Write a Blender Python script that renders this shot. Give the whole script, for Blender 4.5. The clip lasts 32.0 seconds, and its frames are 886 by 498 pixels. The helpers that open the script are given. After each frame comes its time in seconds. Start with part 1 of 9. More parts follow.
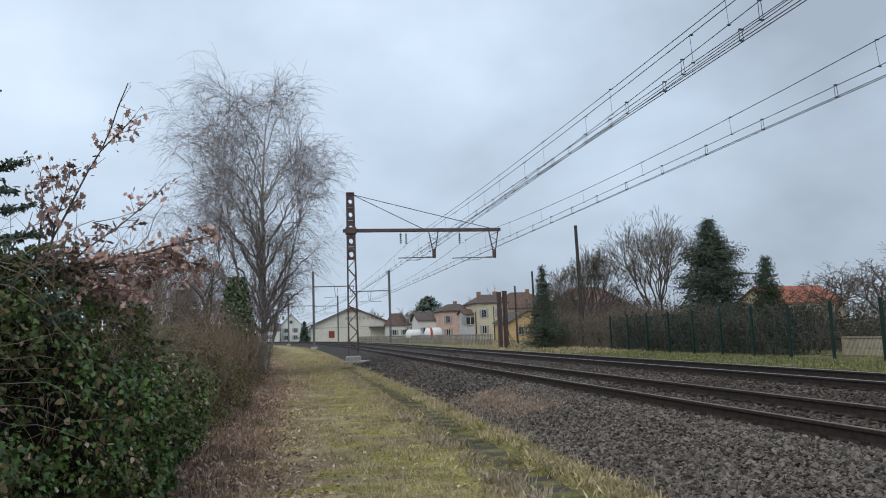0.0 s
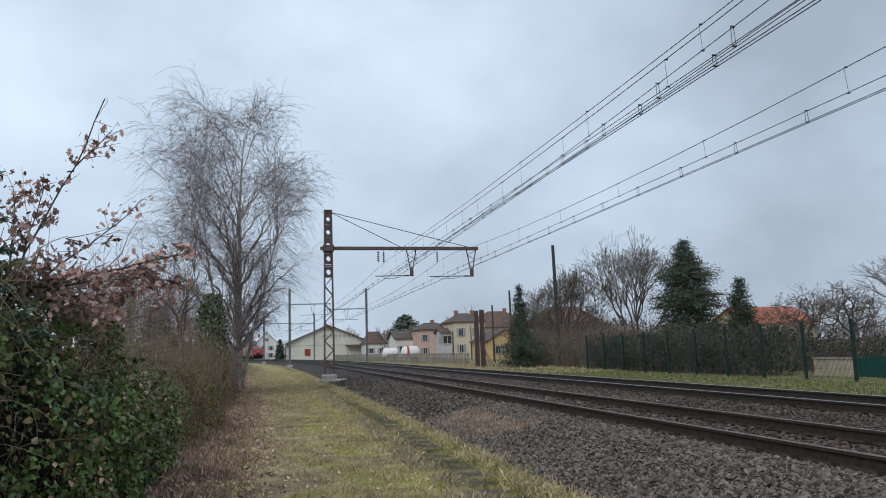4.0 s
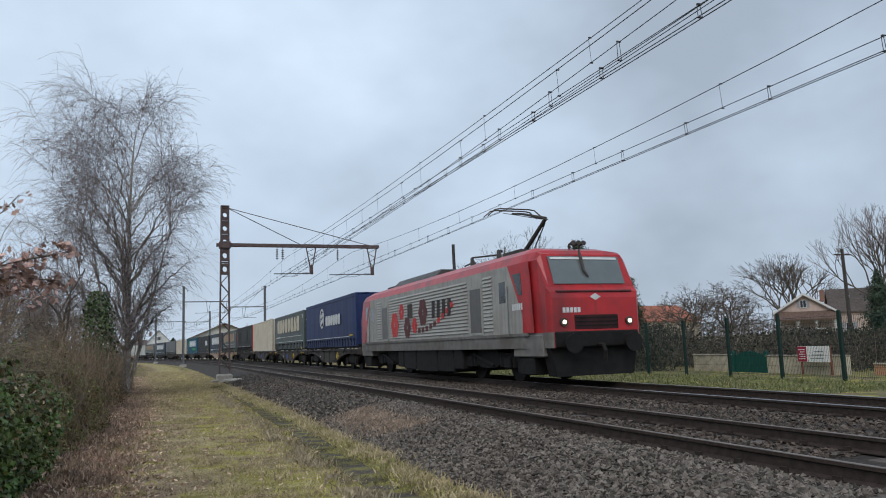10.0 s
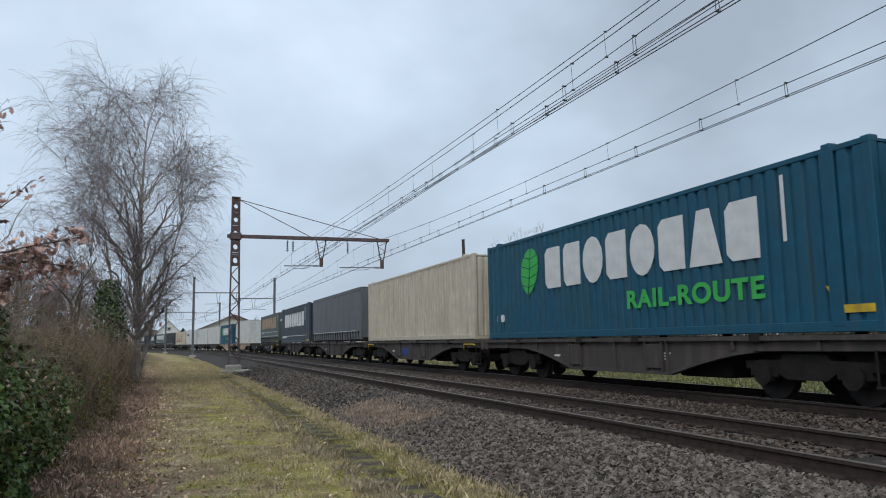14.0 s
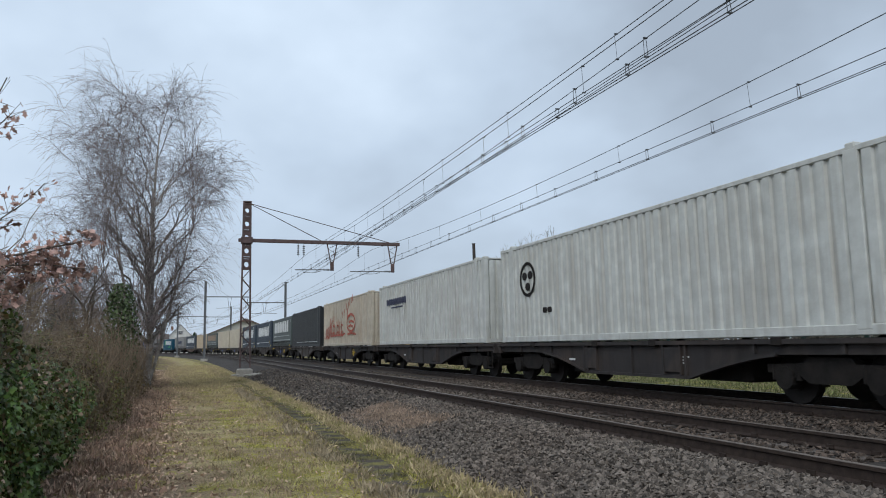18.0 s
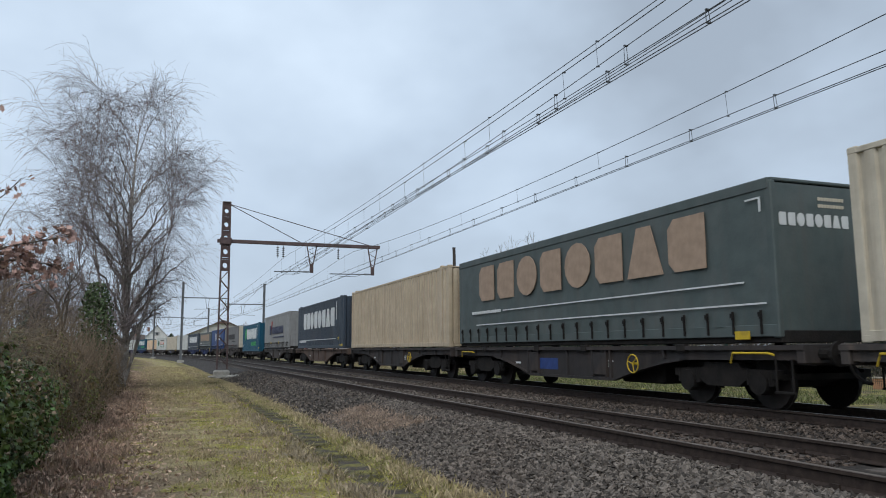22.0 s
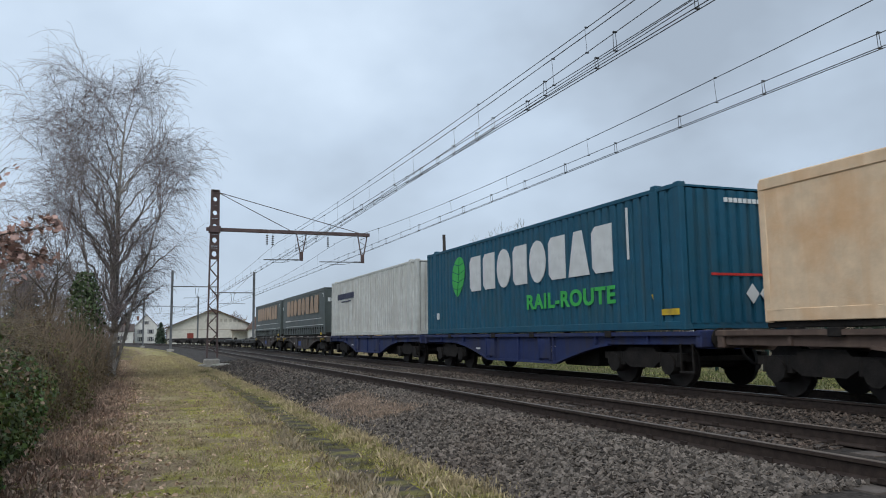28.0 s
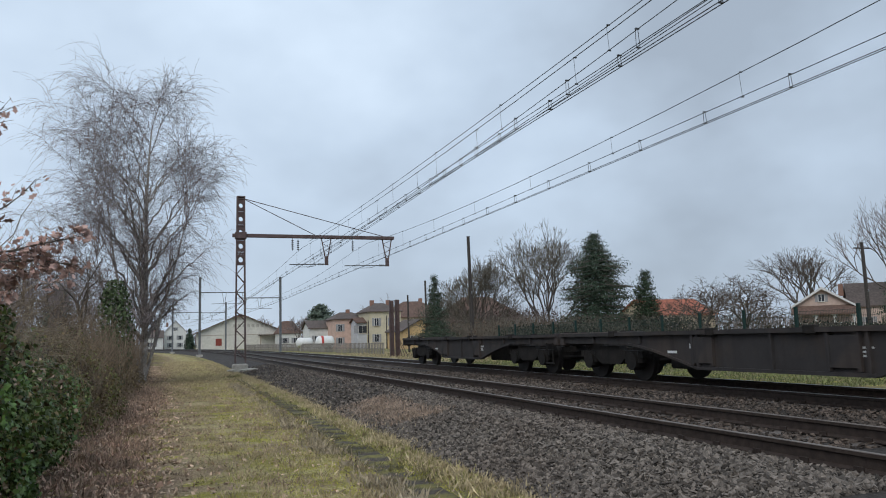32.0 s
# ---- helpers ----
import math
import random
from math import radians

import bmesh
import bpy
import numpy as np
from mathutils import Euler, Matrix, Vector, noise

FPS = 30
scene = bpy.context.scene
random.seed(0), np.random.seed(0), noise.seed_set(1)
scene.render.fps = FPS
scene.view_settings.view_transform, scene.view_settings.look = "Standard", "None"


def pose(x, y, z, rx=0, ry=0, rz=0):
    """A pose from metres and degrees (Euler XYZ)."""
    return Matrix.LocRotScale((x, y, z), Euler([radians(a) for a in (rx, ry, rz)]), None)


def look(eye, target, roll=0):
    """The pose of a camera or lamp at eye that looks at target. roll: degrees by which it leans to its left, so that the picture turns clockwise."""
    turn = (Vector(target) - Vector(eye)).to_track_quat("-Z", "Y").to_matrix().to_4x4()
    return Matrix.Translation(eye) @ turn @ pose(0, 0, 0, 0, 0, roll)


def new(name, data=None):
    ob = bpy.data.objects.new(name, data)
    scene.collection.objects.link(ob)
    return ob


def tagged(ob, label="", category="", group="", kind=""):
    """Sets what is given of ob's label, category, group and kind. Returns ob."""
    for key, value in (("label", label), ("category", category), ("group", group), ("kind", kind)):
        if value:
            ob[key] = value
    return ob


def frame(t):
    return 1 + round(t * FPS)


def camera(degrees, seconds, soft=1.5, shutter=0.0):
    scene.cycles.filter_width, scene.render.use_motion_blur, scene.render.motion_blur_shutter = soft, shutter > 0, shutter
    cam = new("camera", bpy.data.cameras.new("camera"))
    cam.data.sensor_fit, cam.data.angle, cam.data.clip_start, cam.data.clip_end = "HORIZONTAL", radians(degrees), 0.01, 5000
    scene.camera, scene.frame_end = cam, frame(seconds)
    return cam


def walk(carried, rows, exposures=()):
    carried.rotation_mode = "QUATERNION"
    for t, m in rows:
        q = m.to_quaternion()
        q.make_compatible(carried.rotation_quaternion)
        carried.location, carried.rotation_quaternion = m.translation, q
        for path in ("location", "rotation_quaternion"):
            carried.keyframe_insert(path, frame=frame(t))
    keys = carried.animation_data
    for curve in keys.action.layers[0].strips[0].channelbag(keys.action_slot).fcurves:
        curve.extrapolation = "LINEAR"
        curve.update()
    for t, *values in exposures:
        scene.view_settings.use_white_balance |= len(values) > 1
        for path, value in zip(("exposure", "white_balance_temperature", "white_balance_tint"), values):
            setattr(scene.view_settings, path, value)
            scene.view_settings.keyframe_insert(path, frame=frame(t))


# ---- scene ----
# z = 0 is the top of the rails, the tracks run along +y, the camera stands on the path beside them
cam = camera(61.55, 32.0, soft=1.0, shutter=0.02)
# seconds, place, yaw, pitch, roll: carried in the hand, it sways and steps back a little as the train nears
CAM_ROWS = (
    (0.0, -0.083, 0.184, 1.118, -11.52, 6.36, 2.06),
    (0.5, -0.079, 0.175, 1.128, -12.08, 6.31, 2.26),
    (1.0, -0.076, 0.182, 1.129, -12.33, 6.65, 2.39),
    (1.5, -0.081, 0.189, 1.121, -12.16, 6.79, 2.41),
    (2.0, -0.072, 0.163, 1.123, -12.54, 7.02, 2.44),
    (2.5, -0.083, 0.164, 1.119, -13.48, 7.63, 2.25),
    (3.0, -0.084, 0.169, 1.116, -13.56, 7.41, 1.52),
    (3.5, -0.078, 0.164, 1.125, -13.38, 7.72, 1.76),
    (5.5, -0.078, 0.161, 1.122, -12.97, 7.43, 1.43),
    (6.0, -0.087, 0.148, 1.128, -13.92, 6.12, 0.91),
    (6.5, -0.095, 0.134, 1.132, -14.16, 6.04, 1.22),
    (7.0, -0.103, 0.126, 1.133, -14.42, 5.96, 1.14),
    (7.5, -0.094, 0.108, 1.134, -14.38, 6.04, 1.62),
    (8.0, -0.074, 0.068, 1.155, -14.85, 6.78, 0.79),
    (8.5, -0.076, 0.059, 1.164, -15.10, 8.21, 1.33),
    (9.0, -0.066, 0.044, 1.154, -16.18, 8.20, 2.04),
    (9.5, -0.043, 0.008, 1.145, -19.17, 7.53, 2.11),
    (10.0, -0.022, -0.043, 1.138, -20.80, 7.32, 2.01),
    (10.5, -0.013, -0.061, 1.135, -21.16, 8.26, 1.59),
    (11.0, -0.024, -0.030, 1.118, -20.89, 8.03, 0.70),
    (11.5, -0.019, -0.045, 1.118, -20.98, 7.80, 1.29),
    (12.0, -0.018, -0.042, 1.121, -20.43, 7.70, 1.80),
    (12.5, -0.022, -0.031, 1.122, -19.93, 7.62, 1.48),
    (13.0, -0.022, -0.023, 1.122, -20.02, 7.92, 1.42),
    (13.5, -0.014, -0.027, 1.126, -20.69, 7.63, 1.10),
    (14.0, -0.026, 0.011, 1.111, -20.17, 6.96, 1.04),
    (14.5, -0.031, 0.029, 1.113, -18.58, 6.50, 1.44),
    (16.5, -0.017, 0.025, 1.087, -19.21, 6.69, 0.79),
    (17.0, -0.018, 0.029, 1.076, -19.56, 6.94, 0.51),
    (17.5, -0.016, 0.017, 1.086, -19.49, 6.77, 0.81),
    (18.0, -0.021, 0.026, 1.096, -19.36, 7.29, 1.01),
    (18.5, -0.008, 0.022, 1.106, -19.33, 7.43, 0.91),
    (19.0, 0.003, 0.028, 1.105, -18.99, 7.26, 0.83),
    (19.5, -0.000, 0.041, 1.106, -19.12, 6.89, 0.91),
    (20.0, -0.019, 0.057, 1.092, -18.34, 6.50, 1.14),
    (20.5, -0.019, 0.029, 1.089, -18.65, 6.64, 0.92),
    (21.0, -0.018, -0.009, 1.089, -19.16, 7.12, 1.14),
    (21.5, -0.016, -0.030, 1.078, -19.87, 7.28, 0.31),
    (22.0, -0.021, -0.008, 1.069, -20.96, 7.59, 0.39),
    (22.5, -0.013, -0.001, 1.077, -20.69, 7.53, 0.75),
    (23.0, -0.014, -0.001, 1.075, -20.57, 7.32, 1.13),
    (23.5, -0.013, 0.001, 1.082, -20.31, 7.30, 1.02),
    (24.0, -0.005, -0.023, 1.077, -21.16, 7.00, 0.98),
    (24.5, -0.018, 0.003, 1.060, -21.35, 6.84, 0.47),
    (25.0, -0.021, 0.010, 1.049, -21.12, 6.62, 0.66),
    (25.5, -0.017, -0.000, 1.052, -20.62, 6.58, 1.02),
    (27.5, -0.006, -0.011, 1.079, -21.21, 6.54, 0.80),
    (28.0, -0.011, -0.005, 1.074, -21.68, 6.60, 0.77),
    (28.5, -0.021, 0.007, 1.068, -21.08, 6.29, 1.27),
    (29.0, -0.006, -0.010, 1.075, -21.18, 6.30, 1.19),
    (29.5, 0.002, -0.011, 1.085, -21.75, 6.86, 1.40),
    (30.0, 0.001, -0.002, 1.089, -21.10, 6.93, 1.48),
    (30.5, 0.004, 0.002, 1.094, -20.80, 6.76, 1.95),
    (31.0, -0.001, 0.015, 1.090, -20.12, 6.80, 1.90),
    (31.5, -0.013, 0.019, 1.084, -19.77, 6.70, 1.96),
    (32.0, -0.014, 0.017, 1.082, -19.70, 6.78, 1.63),
)
walk(cam, [(t, pose(x, y, z, 90 + p, r, w)) for t, x, y, z, w, p, r in CAM_ROWS])

# ---- sky and light: a bright overcast winter day ----
world = bpy.data.worlds.new("overcast_sky")
scene.world = world
world.use_nodes = True
wn, wl = world.node_tree.nodes, world.node_tree.links
wn.clear()
w_out = wn.new("ShaderNodeOutputWorld")
w_mix = wn.new("ShaderNodeMixShader")
w_sky = wn.new("ShaderNodeTexSky")
w_sky.sky_type, w_sky.sun_disc = "NISHITA", False
w_sky.sun_elevation, w_sky.sun_rotation = radians(28), radians(-60)
w_b1, w_b2 = wn.new("ShaderNodeBackground"), wn.new("ShaderNodeBackground")
w_b1.inputs["Strength"].default_value = 0.08
w_b2.inputs["Strength"].default_value = 1.23
w_co = wn.new("ShaderNodeTexCoord")
w_map = wn.new("ShaderNodeMapping")
w_map.inputs["Scale"].default_value = (1.0, 1.0, 1.5)
w_map.inputs["Location"].default_value = (0.35, 0.1, 0.0)
w_n1, w_n2 = wn.new("ShaderNodeTexNoise"), wn.new("ShaderNodeTexNoise")
w_n1.inputs["Scale"].default_value, w_n1.inputs["Detail"].default_value, w_n1.inputs["Roughness"].default_value = 1.5, 5.0, 0.5
w_n2.inputs["Scale"].default_value, w_n2.inputs["Detail"].default_value = 5.0, 4.0
w_add = wn.new("ShaderNodeMath")
w_add.operation = "MULTIPLY_ADD"
w_add.inputs[1].default_value = 0.2
w_ramp = wn.new("ShaderNodeValToRGB")
w_ramp.color_ramp.elements[0].position, w_ramp.color_ramp.elements[0].color = 0.46, (0.33, 0.395, 0.48, 1)
w_ramp.color_ramp.elements[1].position, w_ramp.color_ramp.elements[1].color = 0.86, (0.66, 0.78, 0.92, 1)
w_mid = w_ramp.color_ramp.elements.new(0.64)
w_mid.color = (0.475, 0.575, 0.7, 1)
wl.new(w_co.outputs["Generated"], w_map.inputs["Vector"])
wl.new(w_map.outputs["Vector"], w_n1.inputs["Vector"])
wl.new(w_map.outputs["Vector"], w_n2.inputs["Vector"])
wl.new(w_n2.outputs["Fac"], w_add.inputs[0])
wl.new(w_n1.outputs["Fac"], w_add.inputs[2])
wl.new(w_add.outputs[0], w_ramp.inputs["Fac"])
wl.new(w_ramp.outputs["Color"], w_b2.inputs["Color"])
wl.new(w_sky.outputs["Color"], w_b1.inputs["Color"])
w_mix.inputs["Fac"].default_value = 0.93
wl.new(w_b1.outputs[0], w_mix.inputs[1])
wl.new(w_b2.outputs[0], w_mix.inputs[2])
wl.new(w_mix.outputs[0], w_out.inputs["Surface"])
sun = new("sun", bpy.data.lights.new("sun", "SUN"))
sun.data.energy, sun.data.angle, sun.data.color = 1.5, radians(40), (1.0, 0.97, 0.92)
sun.matrix_world = look((-40, -30, 60), (0, 20, 0))

# ---- materials ----
MATS = {}


def mat(name, base, rough=0.8, metal=0.0, var=0.25, scale=6.0, bump=0.0, bscale=40.0, tone=None, dirt=None, dirt_amt=0.5, dscale=1.2, spec=0.3, rnd=0.0, island=0.0, emit=0.0, grime=None):
    """A node material: base colour varied at two scales, stains of a second colour, fine relief."""
    if name in MATS:
        return MATS[name]
    m = bpy.data.materials.new(name)
    m.use_nodes = True
    n, l = m.node_tree.nodes, m.node_tree.links
    b = n["Principled BSDF"]
    b.inputs["Roughness"].default_value, b.inputs["Metallic"].default_value = rough, metal
    b.inputs["Specular IOR Level"].default_value = spec
    co = n.new("ShaderNodeTexCoord")
    fine, big = n.new("ShaderNodeTexNoise"), n.new("ShaderNodeTexNoise")
    fine.inputs["Scale"].default_value, fine.inputs["Detail"].default_value = scale, 6.0
    big.inputs["Scale"].default_value, big.inputs["Detail"].default_value, big.inputs["Roughness"].default_value = dscale, 5.0, 0.6
    l.new(co.outputs["Object"], fine.inputs["Vector"])
    l.new(co.outputs["Object"], big.inputs["Vector"])
    tone = tone or tuple(c * (1 - var) for c in base)
    hi = tuple(min(1.0, c * (1 + var * 0.6)) for c in base)
    r1 = n.new("ShaderNodeValToRGB")
    r1.color_ramp.elements[0].position, r1.color_ramp.elements[0].color = 0.33, (*tone, 1)
    r1.color_ramp.elements[1].position, r1.color_ramp.elements[1].color = 0.68, (*hi, 1)
    l.new(fine.outputs["Fac"], r1.inputs["Fac"])
    last = r1.outputs["Color"]
    if dirt:
        r2 = n.new("ShaderNodeValToRGB")
        r2.color_ramp.elements[0].position, r2.color_ramp.elements[1].position = 0.45, 0.68
        l.new(big.outputs["Fac"], r2.inputs["Fac"])
        mu = n.new("ShaderNodeMath")
        mu.operation = "MULTIPLY"
        mu.inputs[1].default_value = dirt_amt
        l.new(r2.outputs["Color"], mu.inputs[0])
        mx = n.new("ShaderNodeMix")
        mx.data_type = "RGBA"
        mx.inputs["B"].default_value = (*dirt, 1)
        l.new(mu.outputs[0], mx.inputs["Factor"])
        l.new(last, mx.inputs["A"])
        last = mx.outputs["Result"]
    if grime:
        # vertical streaks of run-off
        mp, sn, r3, mx = n.new("ShaderNodeMapping"), n.new("ShaderNodeTexNoise"), n.new("ShaderNodeValToRGB"), n.new("ShaderNodeMix")
        mp.inputs["Scale"].default_value = (3.0, 3.0, 0.22)
        sn.inputs["Scale"].default_value, sn.inputs["Detail"].default_value = 1.6, 6.0
        r3.color_ramp.elements[0].position, r3.color_ramp.elements[0].color = 0.5, (0, 0, 0, 1)
        r3.color_ramp.elements[1].position, r3.color_ramp.elements[1].color = 0.8, (0.75, 0.75, 0.75, 1)
        mx.data_type = "RGBA"
        mx.inputs["B"].default_value = (*grime, 1)
        l.new(co.outputs["Object"], mp.inputs["Vector"])
        l.new(mp.outputs["Vector"], sn.inputs["Vector"])
        l.new(sn.outputs["Fac"], r3.inputs["Fac"])
        l.new(r3.outputs["Color"], mx.inputs["Factor"])
        l.new(last, mx.inputs["A"])
        last = mx.outputs["Result"]
    if rnd or island:
        src = n.new("ShaderNodeObjectInfo" if rnd else "ShaderNodeNewGeometry").outputs["Random" if rnd else "Random Per Island"]
        mr, hs = n.new("ShaderNodeMapRange"), n.new("ShaderNodeHueSaturation")
        amt = rnd or island
        mr.inputs["To Min"].default_value, mr.inputs["To Max"].default_value = 1 - amt, 1 + amt
        l.new(src, mr.inputs["Value"])
        l.new(mr.outputs["Result"], hs.inputs["Value"])
        l.new(last, hs.inputs["Color"])
        last = hs.outputs["Color"]
    l.new(last, b.inputs["Base Color"])
    if emit:
        b.inputs["Emission Color"].default_value = (*base, 1)
        b.inputs["Emission Strength"].default_value = emit
    if bump:
        bn, bp = n.new("ShaderNodeTexNoise"), n.new("ShaderNodeBump")
        bn.inputs["Scale"].default_value, bn.inputs["Detail"].default_value = bscale, 6.0
        bp.inputs["Strength"].default_value, bp.inputs["Distance"].default_value = bump, 0.02
        l.new(co.outputs["Object"], bn.inputs["Vector"])
        l.new(bn.outputs["Fac"], bp.inputs["Height"])
        l.new(bp.outputs["Normal"], b.inputs["Normal"])
    MATS[name] = m
    return m


def glass(name, tint=(0.03, 0.035, 0.04), rough=0.08):
    if name not in MATS:
        m = mat(name, tint, rough=rough, var=0.1, spec=0.6)
        MATS[name] = m
    return MATS[name]


M_RAIL = mat("rail_steel_rusty", (0.05, 0.036, 0.03), 0.7, 0.2, 0.35, 12, 0.3, 60)
M_RAILWORN = mat("rail_head_dull", (0.2, 0.165, 0.14), 0.5, 0.6, 0.25, 4)
M_RAILTOP = mat("rail_head_polished", (0.38, 0.38, 0.385), 0.4, 0.9, 0.15, 3)
M_SLEEPER = mat("sleeper_concrete", (0.13, 0.112, 0.1), 0.9, 0, 0.3, 9, 0.5, 50, dirt=(0.1, 0.075, 0.06), rnd=0.15)
# bed darker than its stones: shade of the gaps put into the colour
M_BED_SHADED = mat("ballast_bed", (0.05, 0.043, 0.038), 0.95, 0, 0.7, 24, 1.0, 26, dirt=(0.055, 0.044, 0.038), dscale=0.8)
M_STONE = mat("ballast_stone", (0.14, 0.12, 0.103), 0.92, 0, 0.3, 25, 0.4, 60, dirt=(0.085, 0.062, 0.05), dscale=0.5, island=0.75)
M_STONER = mat("ballast_stone_rusty", (0.1, 0.08, 0.067), 0.92, 0, 0.3, 25, 0.4, 60, dirt=(0.075, 0.052, 0.04), dscale=0.5, island=0.7)
M_CONCRETE = mat("concrete_pale", (0.42, 0.40, 0.36), 0.9, 0, 0.25, 8, 0.4, 40, dirt=(0.2, 0.18, 0.14))
M_MAST = mat("mast_steel_brown", (0.12, 0.085, 0.084), 0.75, 0.1, 0.3, 5, 0.2, 30, dirt=(0.13, 0.085, 0.065), dscale=0.9)
M_GALV = mat("galvanised_steel", (0.2, 0.21, 0.22), 0.6, 0.4, 0.2, 5)
M_WIRE = mat("copper_wire_dark", (0.11, 0.115, 0.122), 0.55, 0.5, 0.15, 2)
M_INSUL = mat("insulator_glass_dark", (0.06, 0.05, 0.045), 0.3, 0, 0.2, 8)
M_POLE = mat("pole_timber_tarred", (0.06, 0.052, 0.048), 0.85, 0, 0.3, 8, 0.4, 30)
M_BARK = mat("bark_grey_brown", (0.13, 0.11, 0.095), 0.95, 0, 0.4, 14, 0.8, 30)
M_BIRCH = mat("birch_bark", (0.34, 0.31, 0.28), 0.9, 0, 0.4, 9, 0.6, 25, dirt=(0.09, 0.075, 0.065), dirt_amt=0.9, dscale=3.0)
M_TWIG = mat("twig_purple_brown", (0.215, 0.178, 0.172), 0.9, 0, 0.3, 4)
M_TWIGD = mat("twig_dark", (0.12, 0.096, 0.08), 0.9, 0, 0.3, 4)
M_TWIGG = mat("twig_olive", (0.15, 0.132, 0.106), 0.9, 0, 0.3, 4)
M_IVY = mat("ivy_leaf", (0.085, 0.15, 0.036), 0.45, 0, 0.45, 3, spec=0.4, island=0.65, dirt=(0.12, 0.13, 0.035), dscale=0.8, dirt_amt=0.7)
M_IVYY = mat("ivy_leaf_yellowish", (0.15, 0.165, 0.04), 0.5, 0, 0.4, 3, spec=0.35, island=0.5)
M_STEMP = mat("bramble_stem_pale", (0.27, 0.22, 0.16), 0.85, 0, 0.4, 4)
M_SPRUCE = mat("spruce_needles", (0.12, 0.17, 0.125), 0.75, 0, 0.4, 2, island=0.45)
M_OAKLEAF = mat("oak_leaf_dead", (0.47, 0.31, 0.265), 0.8, 0, 0.4, 3, island=0.45)
M_LITTER = mat("leaf_litter", (0.5, 0.365, 0.265), 0.9, 0, 0.4, 3, island=0.5)
M_BRAMBLE = mat("bramble_leaf", (0.19, 0.14, 0.07), 0.85, 0, 0.4, 3, island=0.5)
M_CONIF = mat("conifer_needles", (0.058, 0.086, 0.056), 0.8, 0, 0.4, 2, island=0.4)
M_THUJA = mat("thuja_green", (0.045, 0.07, 0.038), 0.8, 0, 0.4, 2, island=0.4)
# needles of the far pine, paled: distance haze put into the colour
M_PINE = mat("pine_hazed_green", (0.13, 0.165, 0.13), 0.8, 0, 0.4, 2, island=0.4)
M_GRASSB = mat("grass_blade", (0.43, 0.36, 0.19), 0.85, 0, 0.3, 2, island=0.4)
M_GRASSG = mat("grass_blade_green", (0.34, 0.325, 0.12), 0.85, 0, 0.3, 2, island=0.4)
M_GRASSD = mat("grass_blade_dry", (0.44, 0.36, 0.22), 0.9, 0, 0.3, 2, island=0.35)
M_FENCE = mat("fence_green_paint", (0.008, 0.03, 0.025), 0.5, 0.1, 0.2, 6)


# ---- mesh helpers ----
def mesh_of(name, bm, material, smooth=False):
    me = bpy.data.meshes.new(name)
    bm.to_mesh(me)
    bm.free()
    for mm in (material if isinstance(material, (list, tuple)) else (material,)):
        me.materials.append(mm)
    if smooth:
        me.shade_smooth()
    return me


def part(name, bm, material, parent, label="", smooth=False):
    ob = new(name, mesh_of(name, bm, material, smooth))
    ob.parent = parent
    if label:
        ob["label"] = label
    return ob


def piece(name, me, parent, loc=(0, 0, 0), rz=0.0, label=""):
    """An object of its own on shared mesh data."""
    ob = new(name, me)
    ob.parent = parent
    ob.location = loc
    ob.rotation_euler = (0, 0, rz)
    if label:
        ob["label"] = label
    return ob


def thing(name, label, category, group="", kind="", loc=(0, 0, 0), rz=0.0):
    ob = new(name)
    ob.empty_display_size = 0.2
    ob.location = loc
    ob.rotation_euler = (0, 0, radians(rz))
    return tagged(ob, label, category, group, kind)


def solid(name, bm, material, label, category, group="", kind="", smooth=False):
    return tagged(new(name, mesh_of(name, bm, material, smooth)), label, category, group, kind)


def box(bm, x0, x1, y0, y1, z0, z1, bev=0.0, mi=0):
    vs = [bm.verts.new((x, y, z)) for z in (z0, z1) for x, y in ((x0, y0), (x1, y0), (x1, y1), (x0, y1))]
    fs = [bm.faces.new([vs[i] for i in q]) for q in ((3, 2, 1, 0), (4, 5, 6, 7), (0, 1, 5, 4), (1, 2, 6, 5), (2, 3, 7, 6), (3, 0, 4, 7))]
    for f in fs:
        f.material_index = mi
    if bev:
        es = {e for f in fs for e in f.edges}
        bmesh.ops.bevel(bm, geom=list(es), offset=bev, segments=1, affect="EDGES")
    return fs


def bx(x0, x1, y0, y1, z0, z1, bev=0.0):
    bm = bmesh.new()
    box(bm, x0, x1, y0, y1, z0, z1, bev)
    return bm


def tube(bm, pts, radii, sides=6, caps=True, mi=0):
    """A tapered tube along points."""
    pts = [Vector(p) for p in pts]
    if isinstance(radii, (int, float)):
        radii = [radii] * len(pts)
    rings, side = [], None
    for i, p in enumerate(pts):
        d = (pts[min(i + 1, len(pts) - 1)] - pts[max(i - 1, 0)])
        d = d.normalized() if d.length > 1e-9 else Vector((0, 0, 1))
        if side is None:
            side = d.orthogonal().normalized()
        else:
            side = side - d * side.dot(d)
            side = side.normalized() if side.length > 1e-6 else d.orthogonal().normalized()
        up = d.cross(side)
        rings.append([bm.verts.new(p + (side * math.cos(a) + up * math.sin(a)) * radii[i]) for a in (2 * math.pi * k / sides for k in range(sides))])
    for a, b in zip(rings, rings[1:]):
        for k in range(sides):
            f = bm.faces.new((a[k], a[(k + 1) % sides], b[(k + 1) % sides], b[k]))
            f.material_index = mi
    if caps and sides > 2:
        bm.faces.new(rings[0][::-1]).material_index = mi
        bm.faces.new(rings[-1]).material_index = mi


